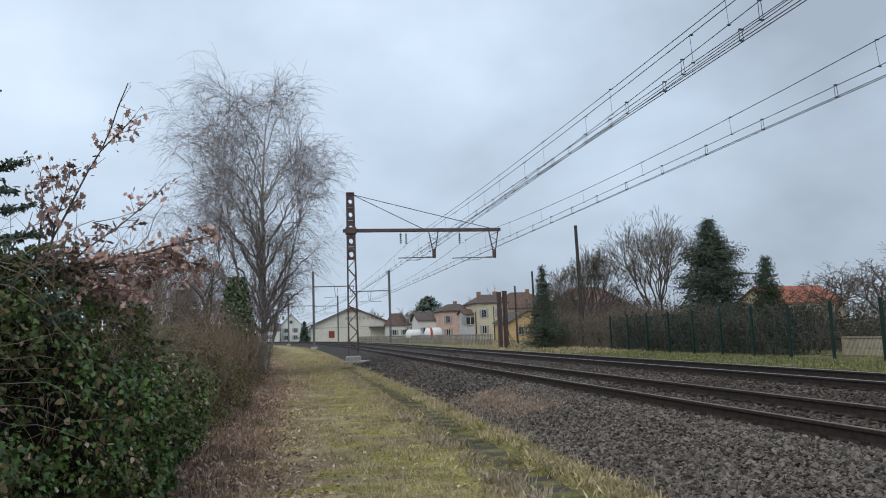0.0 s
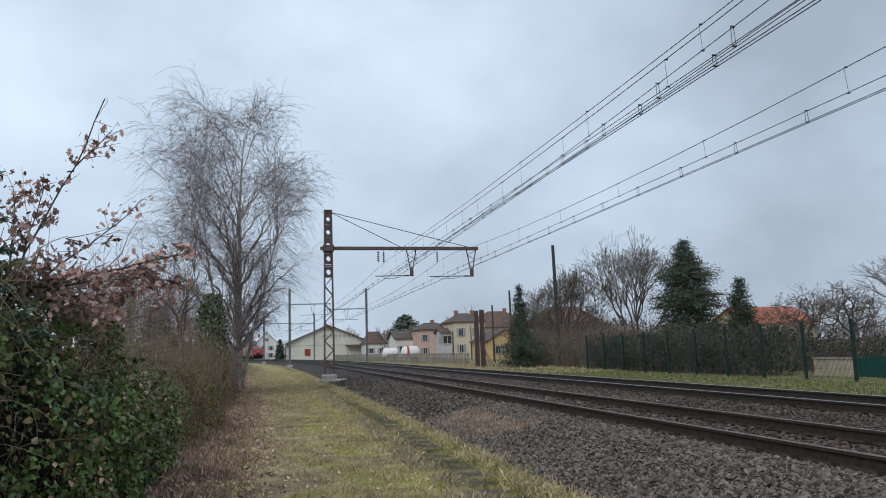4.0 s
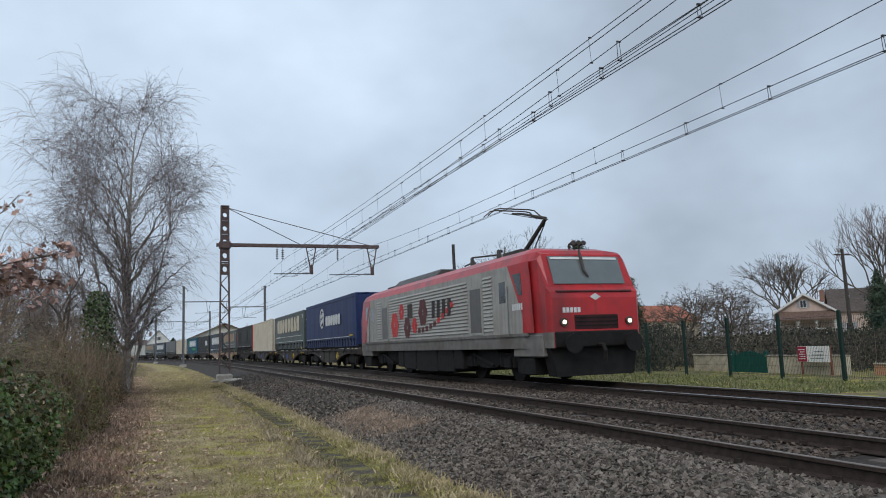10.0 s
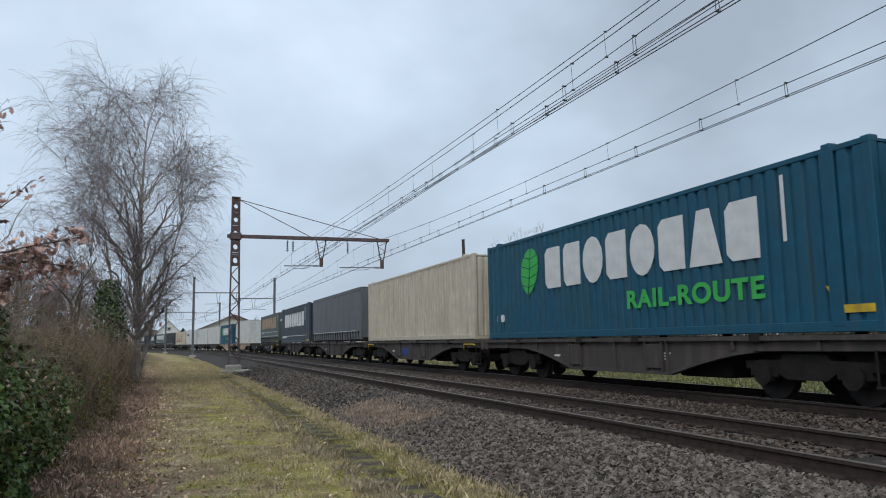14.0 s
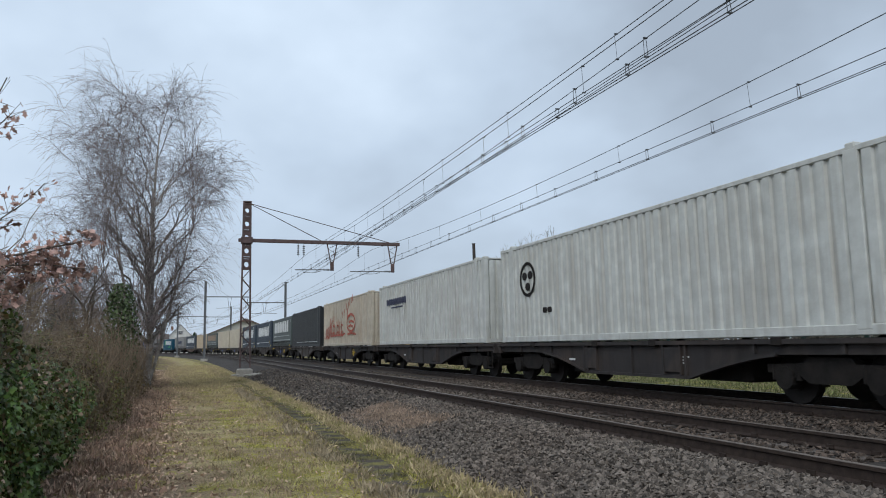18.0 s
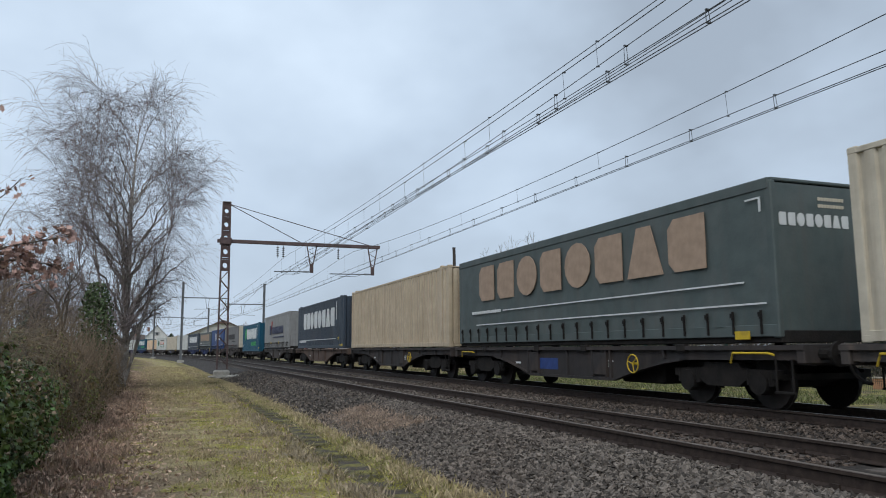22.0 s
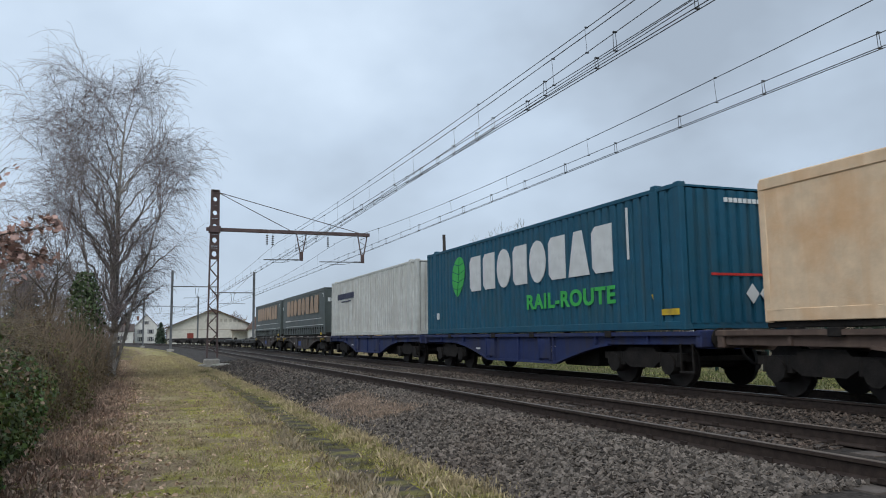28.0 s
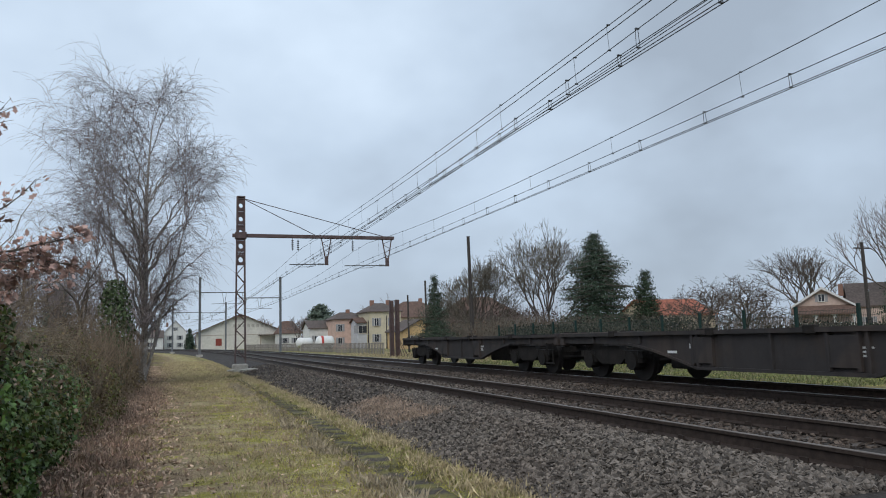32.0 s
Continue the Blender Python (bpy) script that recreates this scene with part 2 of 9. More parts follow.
def prism(bm, outline, axis, a0, a1, mi=0):
    """An outline of (u, v) swept along an axis: x -> (y, z), y -> (x, z), z -> (x, y)."""
    def at(u, v, a):
        return {"x": (a, u, v), "y": (u, a, v), "z": (u, v, a)}[axis]
    lo = [bm.verts.new(at(u, v, a0)) for u, v in outline]
    hi = [bm.verts.new(at(u, v, a1)) for u, v in outline]
    k = len(outline)
    fs = [bm.faces.new(lo), bm.faces.new(hi[::-1])]
    for i in range(k):
        fs.append(bm.faces.new((lo[i], hi[i], hi[(i + 1) % k], lo[(i + 1) % k])))
    for f in fs:
        f.material_index = mi
    bmesh.ops.recalc_face_normals(bm, faces=fs)
    return fs


def pr(outline, axis, a0, a1):
    bm = bmesh.new()
    prism(bm, outline, axis, a0, a1)
    return bm


def disc(bm, c, r, axis, depth, sides=16, mi=0):
    a = {"x": Vector((1, 0, 0)), "y": Vector((0, 1, 0)), "z": Vector((0, 0, 1))}[axis] * depth / 2
    tube(bm, [Vector(c) - a, Vector(c) + a], r, sides, mi=mi)


def raw(name, verts, faces, material):
    me = bpy.data.meshes.new(name)
    me.from_pydata(verts, [], faces)
    me.materials.append(material)
    return me


# ---- the line of the tracks: straight, then a wide curve to the left ----
NEAR_C, FAR_C, RAIL_GAP = 6.36, 10.615, 1.505
BEND, RADIUS = 75.0, 800.0


def along(s, off):
    """Place and heading (radians, left positive) at s along a line that lies off to the right of the camera."""
    if s <= BEND:
        return off, s, 0.0
    r = RADIUS + off
    a = (s - BEND) / RADIUS
    return off - r * (1 - math.cos(a)), BEND + r * math.sin(a), a


def sweep(bm, outline, off, stations, mi=0):
    """An outline of (x, z) carried along the line of the tracks."""
    rings = []
    for s in stations:
        ring = []
        for u, v in outline:
            x, y, _ = along(s, off + u)
            ring.append(bm.verts.new((x, y, v)))
        rings.append(ring)
    k = len(outline)
    for a, b in zip(rings, rings[1:]):
        for i in range(k):
            f = bm.faces.new((a[i], a[(i + 1) % k], b[(i + 1) % k], b[i]))
            f.material_index = mi
    bm.faces.new(rings[0])
    bm.faces.new(rings[-1][::-1])
    bmesh.ops.recalc_face_normals(bm, faces=bm.faces)


# ---- ground: one sheet to the horizon, laid along the line of the tracks ----
def bank(o):
    """Height of the ground at o metres to the right of the camera's line."""
    keys = ((-700, -0.3), (-40, -0.3), (-6, -0.35), (-1.6, -0.42), (-0.6, -0.5), (2.5, -0.52), (3.15, -0.5), (3.5, -0.55), (4.6, -0.6), (12.6, -0.6), (13.6, -0.42), (17.5, -0.42), (30, -0.5), (2500, -0.5))
    return float(np.interp(o, [k[0] for k in keys], [k[1] for k in keys]))


def ground_z(x, y):
    return bank(x) + 0.035 * noise.noise((x * 0.7, y * 0.35, 0)) * (1 if -8 < x < 3.2 else 0.3)


BED = ((3.3, -0.53), (4.75, -0.2), (6.36, -0.19), (8.0, -0.2), (8.5, -0.23), (9.0, -0.2), (10.6, -0.19), (12.3, -0.2), (13.5, -0.5))


def surface_z(o, s):
    """The top of what lies there: the ground, or the ballast on it."""
    return max(ground_z(o, s), float(np.interp(o, [k[0] for k in BED], [k[1] for k in BED], -9, -9)))


def build_ground():
    os_ = [-700, -400, -200, -100, -60, -40, -25, -15, -9, -6, -4.5, -3.4] + [round(-2.6 + 0.13 * i, 3) for i in range(46)] + [3.6, 3.9, 4.3, 4.6, 6, 8, 10, 12, 12.6, 13, 13.4, 13.6, 14, 14.5, 15, 15.6, 16.4, 17.5, 20, 25, 32, 45, 70, 110, 180, 300, 600, 1200, 2400]
    ss = [-1500, -700, -300, -120, -60, -30, -15, -8, -4] + [round(-2 + 0.2 * i, 2) for i in range(130)] + [25 + 0.8 * i for i in range(45)] + [63 + 4 * i for i in range(40)] + [230, 260, 300, 350, 420, 520, 650, 800, 1000, 1200, 1500]
    verts, uvs = [], []
    for s in ss:
        for o in os_:
            x, y, _ = along(s, o)
            verts.append((x, y, ground_z(o, s)))
            uvs.append((o, s))
    k = len(os_)
    faces = [(j * k + i, j * k + i + 1, (j + 1) * k + i + 1, (j + 1) * k + i) for j in range(len(ss) - 1) for i in range(k - 1)]
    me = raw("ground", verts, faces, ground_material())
    uv = me.uv_layers.new(name="line")
    for lp in me.loops:
        uv.data[lp.index].uv = uvs[lp.vertex_index]
    me.shade_smooth()
    return tagged(new("ground", me), "trodden path of dry grass, moss and leaf litter beside the railway", "ground", kind="structure")


def ground_material():
    """Leaf litter, trodden dry grass, moss and green verge side by side, across the line (u of the map)."""
    m = bpy.data.materials.new("path_ground")
    m.use_nodes = True
    n, l = m.node_tree.nodes, m.node_tree.links
    b = n["Principled BSDF"]
    b.inputs["Roughness"].default_value = 0.95
    b.inputs["Specular IOR Level"].default_value = 0.15
    uv, sep, co = n.new("ShaderNodeUVMap"), n.new("ShaderNodeSeparateXYZ"), n.new("ShaderNodeTexCoord")
    uv.uv_map = "line"
    warp = n.new("ShaderNodeTexNoise")
    warp.inputs["Scale"].default_value, warp.inputs["Detail"].default_value = 0.9, 6.0
    l.new(co.outputs["Object"], warp.inputs["Vector"])
    ma = n.new("ShaderNodeMath")
    ma.operation = "MULTIPLY_ADD"
    ma.inputs[1].default_value = 0.8
    l.new(uv.outputs["UV"], sep.inputs[0])
    l.new(warp.outputs["Fac"], ma.inputs[0])
    l.new(sep.outputs["X"], ma.inputs[2])
    mr = n.new("ShaderNodeMapRange")
    mr.inputs["From Min"].default_value, mr.inputs["From Max"].default_value = -3.0 + 0.4, 17.0 + 0.4
    l.new(ma.outputs[0], mr.inputs["Value"])
    ramp = n.new("ShaderNodeValToRGB")
    cr = ramp.color_ramp
    # colours by the distance from the camera's line: litter, darker towards the hedge, trodden path, cable trough,
    # verge, ballast
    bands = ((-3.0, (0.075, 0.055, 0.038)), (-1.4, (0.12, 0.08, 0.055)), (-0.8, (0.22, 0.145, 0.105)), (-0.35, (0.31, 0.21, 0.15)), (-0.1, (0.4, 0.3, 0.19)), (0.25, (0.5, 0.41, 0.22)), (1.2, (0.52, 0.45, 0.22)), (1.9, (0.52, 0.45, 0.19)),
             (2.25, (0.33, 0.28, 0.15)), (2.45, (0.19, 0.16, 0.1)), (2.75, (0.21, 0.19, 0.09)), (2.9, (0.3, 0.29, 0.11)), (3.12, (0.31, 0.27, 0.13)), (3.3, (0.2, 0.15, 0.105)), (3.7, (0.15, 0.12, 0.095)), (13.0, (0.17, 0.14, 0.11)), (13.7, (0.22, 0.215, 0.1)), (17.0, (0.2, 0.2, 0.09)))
    stops = [((o + 3.0) / 20.0, c) for o, c in bands]
    cr.elements[0].position, cr.elements[0].color = stops[0][0], (*stops[0][1], 1)
    cr.elements[1].position, cr.elements[1].color = stops[-1][0], (*stops[-1][1], 1)
    for p, c in stops[1:-1]:
        cr.elements.new(p).color = (*c, 1)
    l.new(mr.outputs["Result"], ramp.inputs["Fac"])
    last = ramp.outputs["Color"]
    for sc, lo, hi, dark, amt in ((0.75, 0.52, 0.6, (0.33, 0.235, 0.16), 0.65), (1.6, 0.56, 0.62, (0.5, 0.46, 0.09), 0.75), (2.2, 0.5, 0.64, (0.19, 0.13, 0.085), 0.7), (1.1, 0.55, 0.63, (0.36, 0.34, 0.06), 0.6), (5.0, 0.54, 0.68, (0.26, 0.18, 0.12), 0.5), (9.0, 0.5, 0.68, (0.19, 0.14, 0.09), 0.32), (26.0, 0.45, 0.72, (0.08, 0.06, 0.04), 0.7), (70.0, 0.55, 0.75, (0.42, 0.36, 0.24), 0.5)):
        t, r, mu, mx = n.new("ShaderNodeTexNoise"), n.new("ShaderNodeValToRGB"), n.new("ShaderNodeMath"), n.new("ShaderNodeMix")
        t.inputs["Scale"].default_value, t.inputs["Detail"].default_value = sc, 5.0
        r.color_ramp.elements[0].position, r.color_ramp.elements[1].position = lo, hi
        mu.operation, mu.inputs[1].default_value = "MULTIPLY", amt
        mx.data_type = "RGBA"
        mx.inputs["B"].default_value = (*dark, 1)
        l.new(co.outputs["Object"], t.inputs["Vector"])
        l.new(t.outputs["Fac"], r.inputs["Fac"])
        l.new(r.outputs["Color"], mu.inputs[0])
        l.new(mu.outputs[0], mx.inputs["Factor"])
        l.new(last, mx.inputs["A"])
        last = mx.outputs["Result"]
    l.new(last, b.inputs["Base Color"])
    bn, bp = n.new("ShaderNodeTexNoise"), n.new("ShaderNodeBump")
    bn.inputs["Scale"].default_value, bn.inputs["Detail"].default_value = 22.0, 8.0
    bp.inputs["Strength"].default_value, bp.inputs["Distance"].default_value = 1.0, 0.09
    l.new(co.outputs["Object"], bn.inputs["Vector"])
    l.new(bn.outputs["Fac"], bp.inputs["Height"])
    l.new(bp.outputs["Normal"], b.inputs["Normal"])
    return m


build_ground()

# ---- ballast, rails, sleepers ----
STATIONS = [-700, -300, -100] + list(range(-60, 75, 6)) + [75 + 10 * i for i in range(60)]


def build_ballast():
    bm = bmesh.new()
    outline = BED + ((13.5, -0.8), (3.3, -0.8))
    sweep(bm, outline, 0.0, STATIONS)
    return solid("ballast_bed", bm, M_BED_SHADED, "grey-brown crushed stone ballast bed under the two tracks, darkened as shade between the stones", "ballast", kind="structure")


build_ballast()


def rail_meshes(off, parent, top, label):
    foot = ((-0.075, -0.172), (0.075, -0.172), (0.075, -0.16), (0.012, -0.14), (0.009, -0.05), (0.036, -0.038), (0.036, -0.006), (-0.036, -0.006), (-0.036, -0.038), (-0.009, -0.05), (-0.012, -0.14), (-0.075, -0.16))
    bm = bmesh.new()
    sweep(bm, foot, off, STATIONS)
    r = part("rail", bm, M_RAIL, parent, "rusty brown steel rail")
    bm = bmesh.new()
    sweep(bm, ((-0.026, -0.005), (0.026, -0.005), (0.022, 0.0), (-0.022, 0.0)), off, STATIONS)
    part("rail_head", bm, top, r, label)


def build_track(name, centre, label, top, worn):
    tr = thing(name, label, "railway track", "railway tracks", "structure")
    for side in (-0.5, 0.5):
        rail_meshes(centre + side * RAIL_GAP, tr, top, worn)
    bm = bmesh.new()
    for a, b in ((-1.12, -0.38), (0.38, 1.12)):
        prism(bm, ((a, -0.36), (b, -0.36), (b - 0.02, -0.182), (a + 0.02, -0.182)), "y", -0.14, 0.14)
    box(bm, -0.4, 0.4, -0.04, 0.04, -0.34, -0.25)
    me = mesh_of("sleeper", bm, M_SLEEPER)
    clip = bmesh.new()
    for s in (-0.5, 0.5):
        for e in (-1, 1):
            box(clip, s * RAIL_GAP + e * 0.05 - 0.02, s * RAIL_GAP + e * 0.05 + 0.06 * e + 0.02, -0.05, 0.05, -0.165, -0.12)
    cl = mesh_of("rail_clip", clip, M_RAIL)
    for i in range(100):
        s = 2.0 + 0.6 * i
        sl = piece("sleeper", me, tr, (centre, s, 0))
        if i < 55:
            piece("rail_clip", cl, sl)
    return tr


build_track("near_track", NEAR_C, "near railway track of rusty rails on concrete sleepers", M_RAILWORN, "dull brown worn running surface")
build_track("far_track", FAR_C, "far railway track of shiny rails on concrete sleepers", M_RAILTOP, "shiny worn running surface")


# ---- loose ballast stones ----
def stones(name, n, o0, o1, s0, s1, size, seed, power=1.0, m=M_STONE):
    """Angular crushed stones lying on the bed: one joined piece of many."""
    rng = np.random.default_rng(seed)
    o = rng.uniform(o0, o1, n)
    s = s0 + (s1 - s0) * rng.random(n) ** power
    keep = np.ones(n, bool)
    for c in (NEAR_C, FAR_C):
        for e in (-0.5, 0.5):
            keep &= np.abs(o - c - e * RAIL_GAP) > 0.1
        keep &= ~((np.abs(((s - 2.0) / 0.6 + 0.5) % 1.0 - 0.5) < 0.2) & (np.abs(np.abs(o - c) - 0.75) < 0.36) & (rng.random(n) < 0.45))
    o, s = o[keep], s[keep]
    n = len(o)
    key = np.array((2.3, 3.3, 4.75, 6.36, 8.0, 8.5, 9.0, 10.6, 12.3, 13.5))
    zz = np.array((-0.5, -0.5, -0.2, -0.19, -0.2, -0.23, -0.2, -0.19, -0.2, -0.45))
    base = np.stack([o, s, np.interp(o, key, zz) + rng.uniform(-0.012, 0.034, n)], 1)
    v = np.array([(1, 0, 0), (-1, 0, 0), (0, 1, 0), (0, -1, 0), (0.1, 0.1, 1), (0, 0, -1)], float)
    f = [(0, 2, 4), (2, 1, 4), (1, 3, 4), (3, 0, 4), (2, 0, 5), (1, 2, 5), (3, 1, 5), (0, 3, 5)]
    sz = size * (0.5 + 0.95 * rng.random((n, 1, 1)) ** 1.6)
    sh = v[None] * rng.uniform(0.65, 1.2, (n, 6, 1)) * np.array((1.0, 0.75, 0.6)) + rng.normal(0, 0.14, (n, 6, 3))
    a = rng.uniform(0, 2 * np.pi, n)
    b = rng.normal(0, 0.5, n)
    ca, sa, cb, sb = np.cos(a), np.sin(a), np.cos(b), np.sin(b)
    x, y, z = sh[..., 0], sh[..., 1], sh[..., 2]
    x, z = x * cb[:, None] + z * sb[:, None], -x * sb[:, None] + z * cb[:, None]
    x, y = x * ca[:, None] - y * sa[:, None], x * sa[:, None] + y * ca[:, None]
    p = base[:, None, :] + np.stack([x, y, z], -1) * sz
    faces = (np.array(f)[None] + (np.arange(n) * 6)[:, None, None]).reshape(-1, 3)
    ob = new(name, raw(name, p.reshape(-1, 3).tolist(), faces.tolist(), m))
    return tagged(ob, "loose grey and brown crushed ballast stones", "ballast", kind="stuff")


stones("ballast_stones", 48000, 3.22, 5.5, 4.5, 17.0, 0.037, 1, 1.25)
stones("ballast_stones", 36000, 5.6, 13.4, 6.0, 26.0, 0.038, 2, 1.2, M_STONER)
stones("ballast_stones", 20000, 3.3, 9.0, 16.0, 45.0, 0.042, 3, 1.4)


# ---- grass, moss and litter on the path ----
def tufts(name, n, o0, o1, s0, s1, h, m, seed, label, clump=0.0, power=1.5, w=1.0, patch=None):
    rng = np.random.default_rng(seed)
    o, s = rng.uniform(o0, o1, n), s0 + (s1 - s0) * rng.random(n) ** power
    if clump:
        k = max(8, int(n / 45))
        co, cs = rng.uniform(o0, o1, k), s0 + (s1 - s0) * rng.random(k) ** power
        i = rng.integers(0, k, n)
        o, s = co[i] + rng.normal(0, clump, n), cs[i] + rng.normal(0, clump, n)
    if patch is not None:
        # grows in patches and leaves a bare trodden strip near the ballast
        keep = np.array([noise.noise((a * 1.3, b * 0.55, seed)) > patch and abs(a - 2.72 - 0.1 * math.sin(b)) > 0.17 for a, b in zip(o, s)])
        o, s = o[keep], s[keep]
        n = len(o)
    z = np.array([surface_z(a, b) for a, b in zip(o, s)])
    p = np.stack([o, s, z], 1)
    a = rng.uniform(0, 2 * np.pi, n)
    d = np.stack([np.cos(a), np.sin(a), 0 * a], 1)
    lean = rng.normal(0, 0.45, (n, 3)) * np.array((1, 1, 0.1)) + np.array((0, 0, 1))
    hh = (h * rng.uniform(0.4, 1.3, n))[:, None]
    ww = 0.006 * w
    v = np.stack([p - d * ww, p + d * ww, p + lean * hh * 0.6 + d * ww * 0.5, p + lean * hh + rng.normal(0, 0.25, (n, 3)) * hh], 1)
    ob = new(name, raw(name, v.reshape(-1, 3).tolist(), (np.arange(n)[:, None] * 4 + np.arange(4)[None]).tolist(), m))
    return tagged(ob, label, "grass", kind="stuff")


M_WEED = mat("weed_brown", (0.38, 0.275, 0.2), 0.9, 0, 0.4, 2, island=0.4)
tufts("dry_grass", 24000, -0.2, 2.4, 3.5, 28.0, 0.028, M_GRASSD, 1, "short trodden straw-coloured grass on the path", power=1.5, w=0.8, patch=0.1)
tufts("path_grass", 11000, 0.3, 2.4, 3.5, 28.0, 0.024, M_GRASSB, 2, "short olive grass and moss on the path", power=1.5, w=0.8, patch=0.05)
tufts("green_grass", 15000, 2.95, 3.15, 3.5, 40.0, 0.055, M_GRASSG, 3, "green grass tufts at the ballast edge", clump=0.12, power=1.6, w=0.35)
tufts("green_grass", 9000, 0.6, 2.3, 3.5, 45.0, 0.035, M_GRASSG, 13, "green grass and moss cushions on the path", clump=0.16, power=1.5, w=0.5)
tufts("dry_tuft", 9000, 0.0, 2.35, 5.0, 45.0, 0.06, M_GRASSD, 4, "taller dry grass tufts", clump=0.1, power=1.3, w=0.5)
tufts("dry_tuft", 15000, 2.9, 3.3, 4.0, 40.0, 0.08, M_GRASSD, 14, "taller dry grass tufts at the ballast edge", clump=0.12, power=1.5, w=0.4)
tufts("dry_tuft", 4500, 2.0, 2.25, 4.0, 30.0, 0.09, mat("grass_blade_grey", (0.36, 0.3, 0.21), 0.9, 0, 0.3, 2, island=0.4), 24, "greyish withered grass tufts along the cable trough", clump=0.1, power=1.4, w=0.4)
tufts("path_moss", 12000, 0.9, 2.3, 3.5, 30.0, 0.014, mat("moss_yellow_green", (0.42, 0.4, 0.07), 0.9, 0, 0.3, 3, island=0.3), 21, "yellow-green moss cushions on the path", clump=0.22, power=1.5, w=1.2)
tufts("trough_moss", 11000, 2.45, 2.75, 5.0, 34.0, 0.012, MATS["moss_yellow_green"], 25, "golden moss creeping over the cable trough lids", clump=0.13, power=1.4, w=1.4)
tufts("dark_tussock", 5000, 2.2, 3.1, 5.0, 40.0, 0.05, mat("tussock_olive", (0.17, 0.155, 0.07), 0.9, 0, 0.3, 3, island=0.4), 22, "dark olive grass tussocks by the ballast", clump=0.1, power=1.3, w=0.4)
tufts("dead_weed", 7500, -0.7, 2.7, 5.0, 40.0, 0.05, M_WEED, 15, "low brown withered weeds on the path", clump=0.13, power=1.4, w=0.5)
tufts("dead_weed", 8000, -1.4, -0.45, 4.0, 30.0, 0.085, mat("weed_red_brown", (0.42, 0.28, 0.21), 0.9, 0, 0.4, 2, island=0.5), 26, "reddish-brown withered stalks along the hedge foot", clump=0.2, power=1.3, w=0.5)
tufts("dead_weed", 7000, -1.5, -0.4, 5.0, 45.0, 0.1, M_WEED, 16, "brown withered weeds along the hedge foot", clump=0.12, power=1.4, w=0.5)
tufts("far_path_grass", 14000, -0.8, 3.4, 24.0, 75.0, 0.05, M_GRASSB, 7, "rough olive grass farther along the path", power=1.0, w=2.5)
tufts("far_path_grass", 9000, -0.8, 3.2, 24.0, 75.0, 0.09, M_GRASSD, 8, "dry grass farther along the path", clump=0.2, power=1.0, w=2.5)
tufts("verge_grass", 14000, 13.3, 19.8, 14.0, 50.0, 0.1, mat("verge_blade", (0.155, 0.175, 0.07), 0.9, 0, 0.4, 2, island=0.4), 5, "dull green grass verge before the fence", power=1.2, w=2.0)
tufts("verge_grass", 5000, 13.3, 24.0, 40.0, 80.0, 0.16, M_GRASSD, 6, "pale rough grass beyond the fence", power=1.2, w=3.0)


def litter(name, n, o0, o1, s0, s1, size, m, seed, label):
    rng = np.random.default_rng(seed)
    o, s = rng.normal((o0 + o1) / 2, (o1 - o0) / 4, n), s0 + (s1 - s0) * rng.random(n) ** 1.5
    p = np.stack([o, s, np.array([ground_z(a, b) for a, b in zip(o, s)]) + 0.012], 1)
    q = np.stack([rng.normal(0, 0.3, n), rng.normal(0, 0.3, n), np.ones(n)], 1)
    return tagged(new(name, leaf_cloud(name, p, q, size, m, rng, "oak")), label, "leaves", kind="stuff")


# ---- cable trough: a line of sunken, mossy lids along the verge ----
def build_trough():
    tr = thing("cable_trough", "sunken line of dark mossy concrete cable trough lids along the verge", "cable trough", kind="structure")
    rng = random.Random(6)
    m = mat("trough_lid_concrete", (0.075, 0.062, 0.052), 0.95, 0, 0.35, 12, 0.6, 50, dirt=(0.22, 0.2, 0.05), dscale=2.6, dirt_amt=0.95, rnd=0.25)
    lids = [mesh_of("trough_lid", bx(-0.2, 0.2, -0.297, 0.293, -0.09, 0.0, 0.012), m) for _ in range(2)]
    for i in range(52):
        y = 5.0 + 0.6 * i
        x = 2.36 + 0.42 * (1 - math.exp(-(y - 5) / 9.0))
        lid = piece("trough_lid", lids[i % 2], tr, (x + rng.uniform(-0.015, 0.015), y, ground_z(x, y) + rng.uniform(0.0, 0.028)), rng.uniform(-0.03, 0.0))
        lid.rotation_euler[0], lid.rotation_euler[1] = rng.uniform(-0.02, 0.02), rng.uniform(-0.03, 0.03)


build_trough()


# ---- overhead line: masts, arms, wires ----
def plate_with_hole(bm, x0, x1, z0, z1, y, th, r):
    """A plate between two legs with an eight-sided hole."""
    cx, cz = (x0 + x1) / 2, (z0 + z1) / 2
    out = [(x0, z0), (cx, z0), (x1, z0), (x1, cz), (x1, z1), (cx, z1), (x0, z1), (x0, cz)]
    inn = [(cx + r * math.cos(a), cz + 1.25 * r * math.sin(a)) for a in (math.pi * (1.25 + 0.25 * k) for k in range(8))]
    for yy in (y - th / 2, y + th / 2):
        a, b = [bm.verts.new((u, yy, v)) for u, v in out], [bm.verts.new((u, yy, v)) for u, v in inn]
        for k in range(8):
            bm.faces.new((a[k], a[(k + 1) % 8], b[(k + 1) % 8], b[k]))


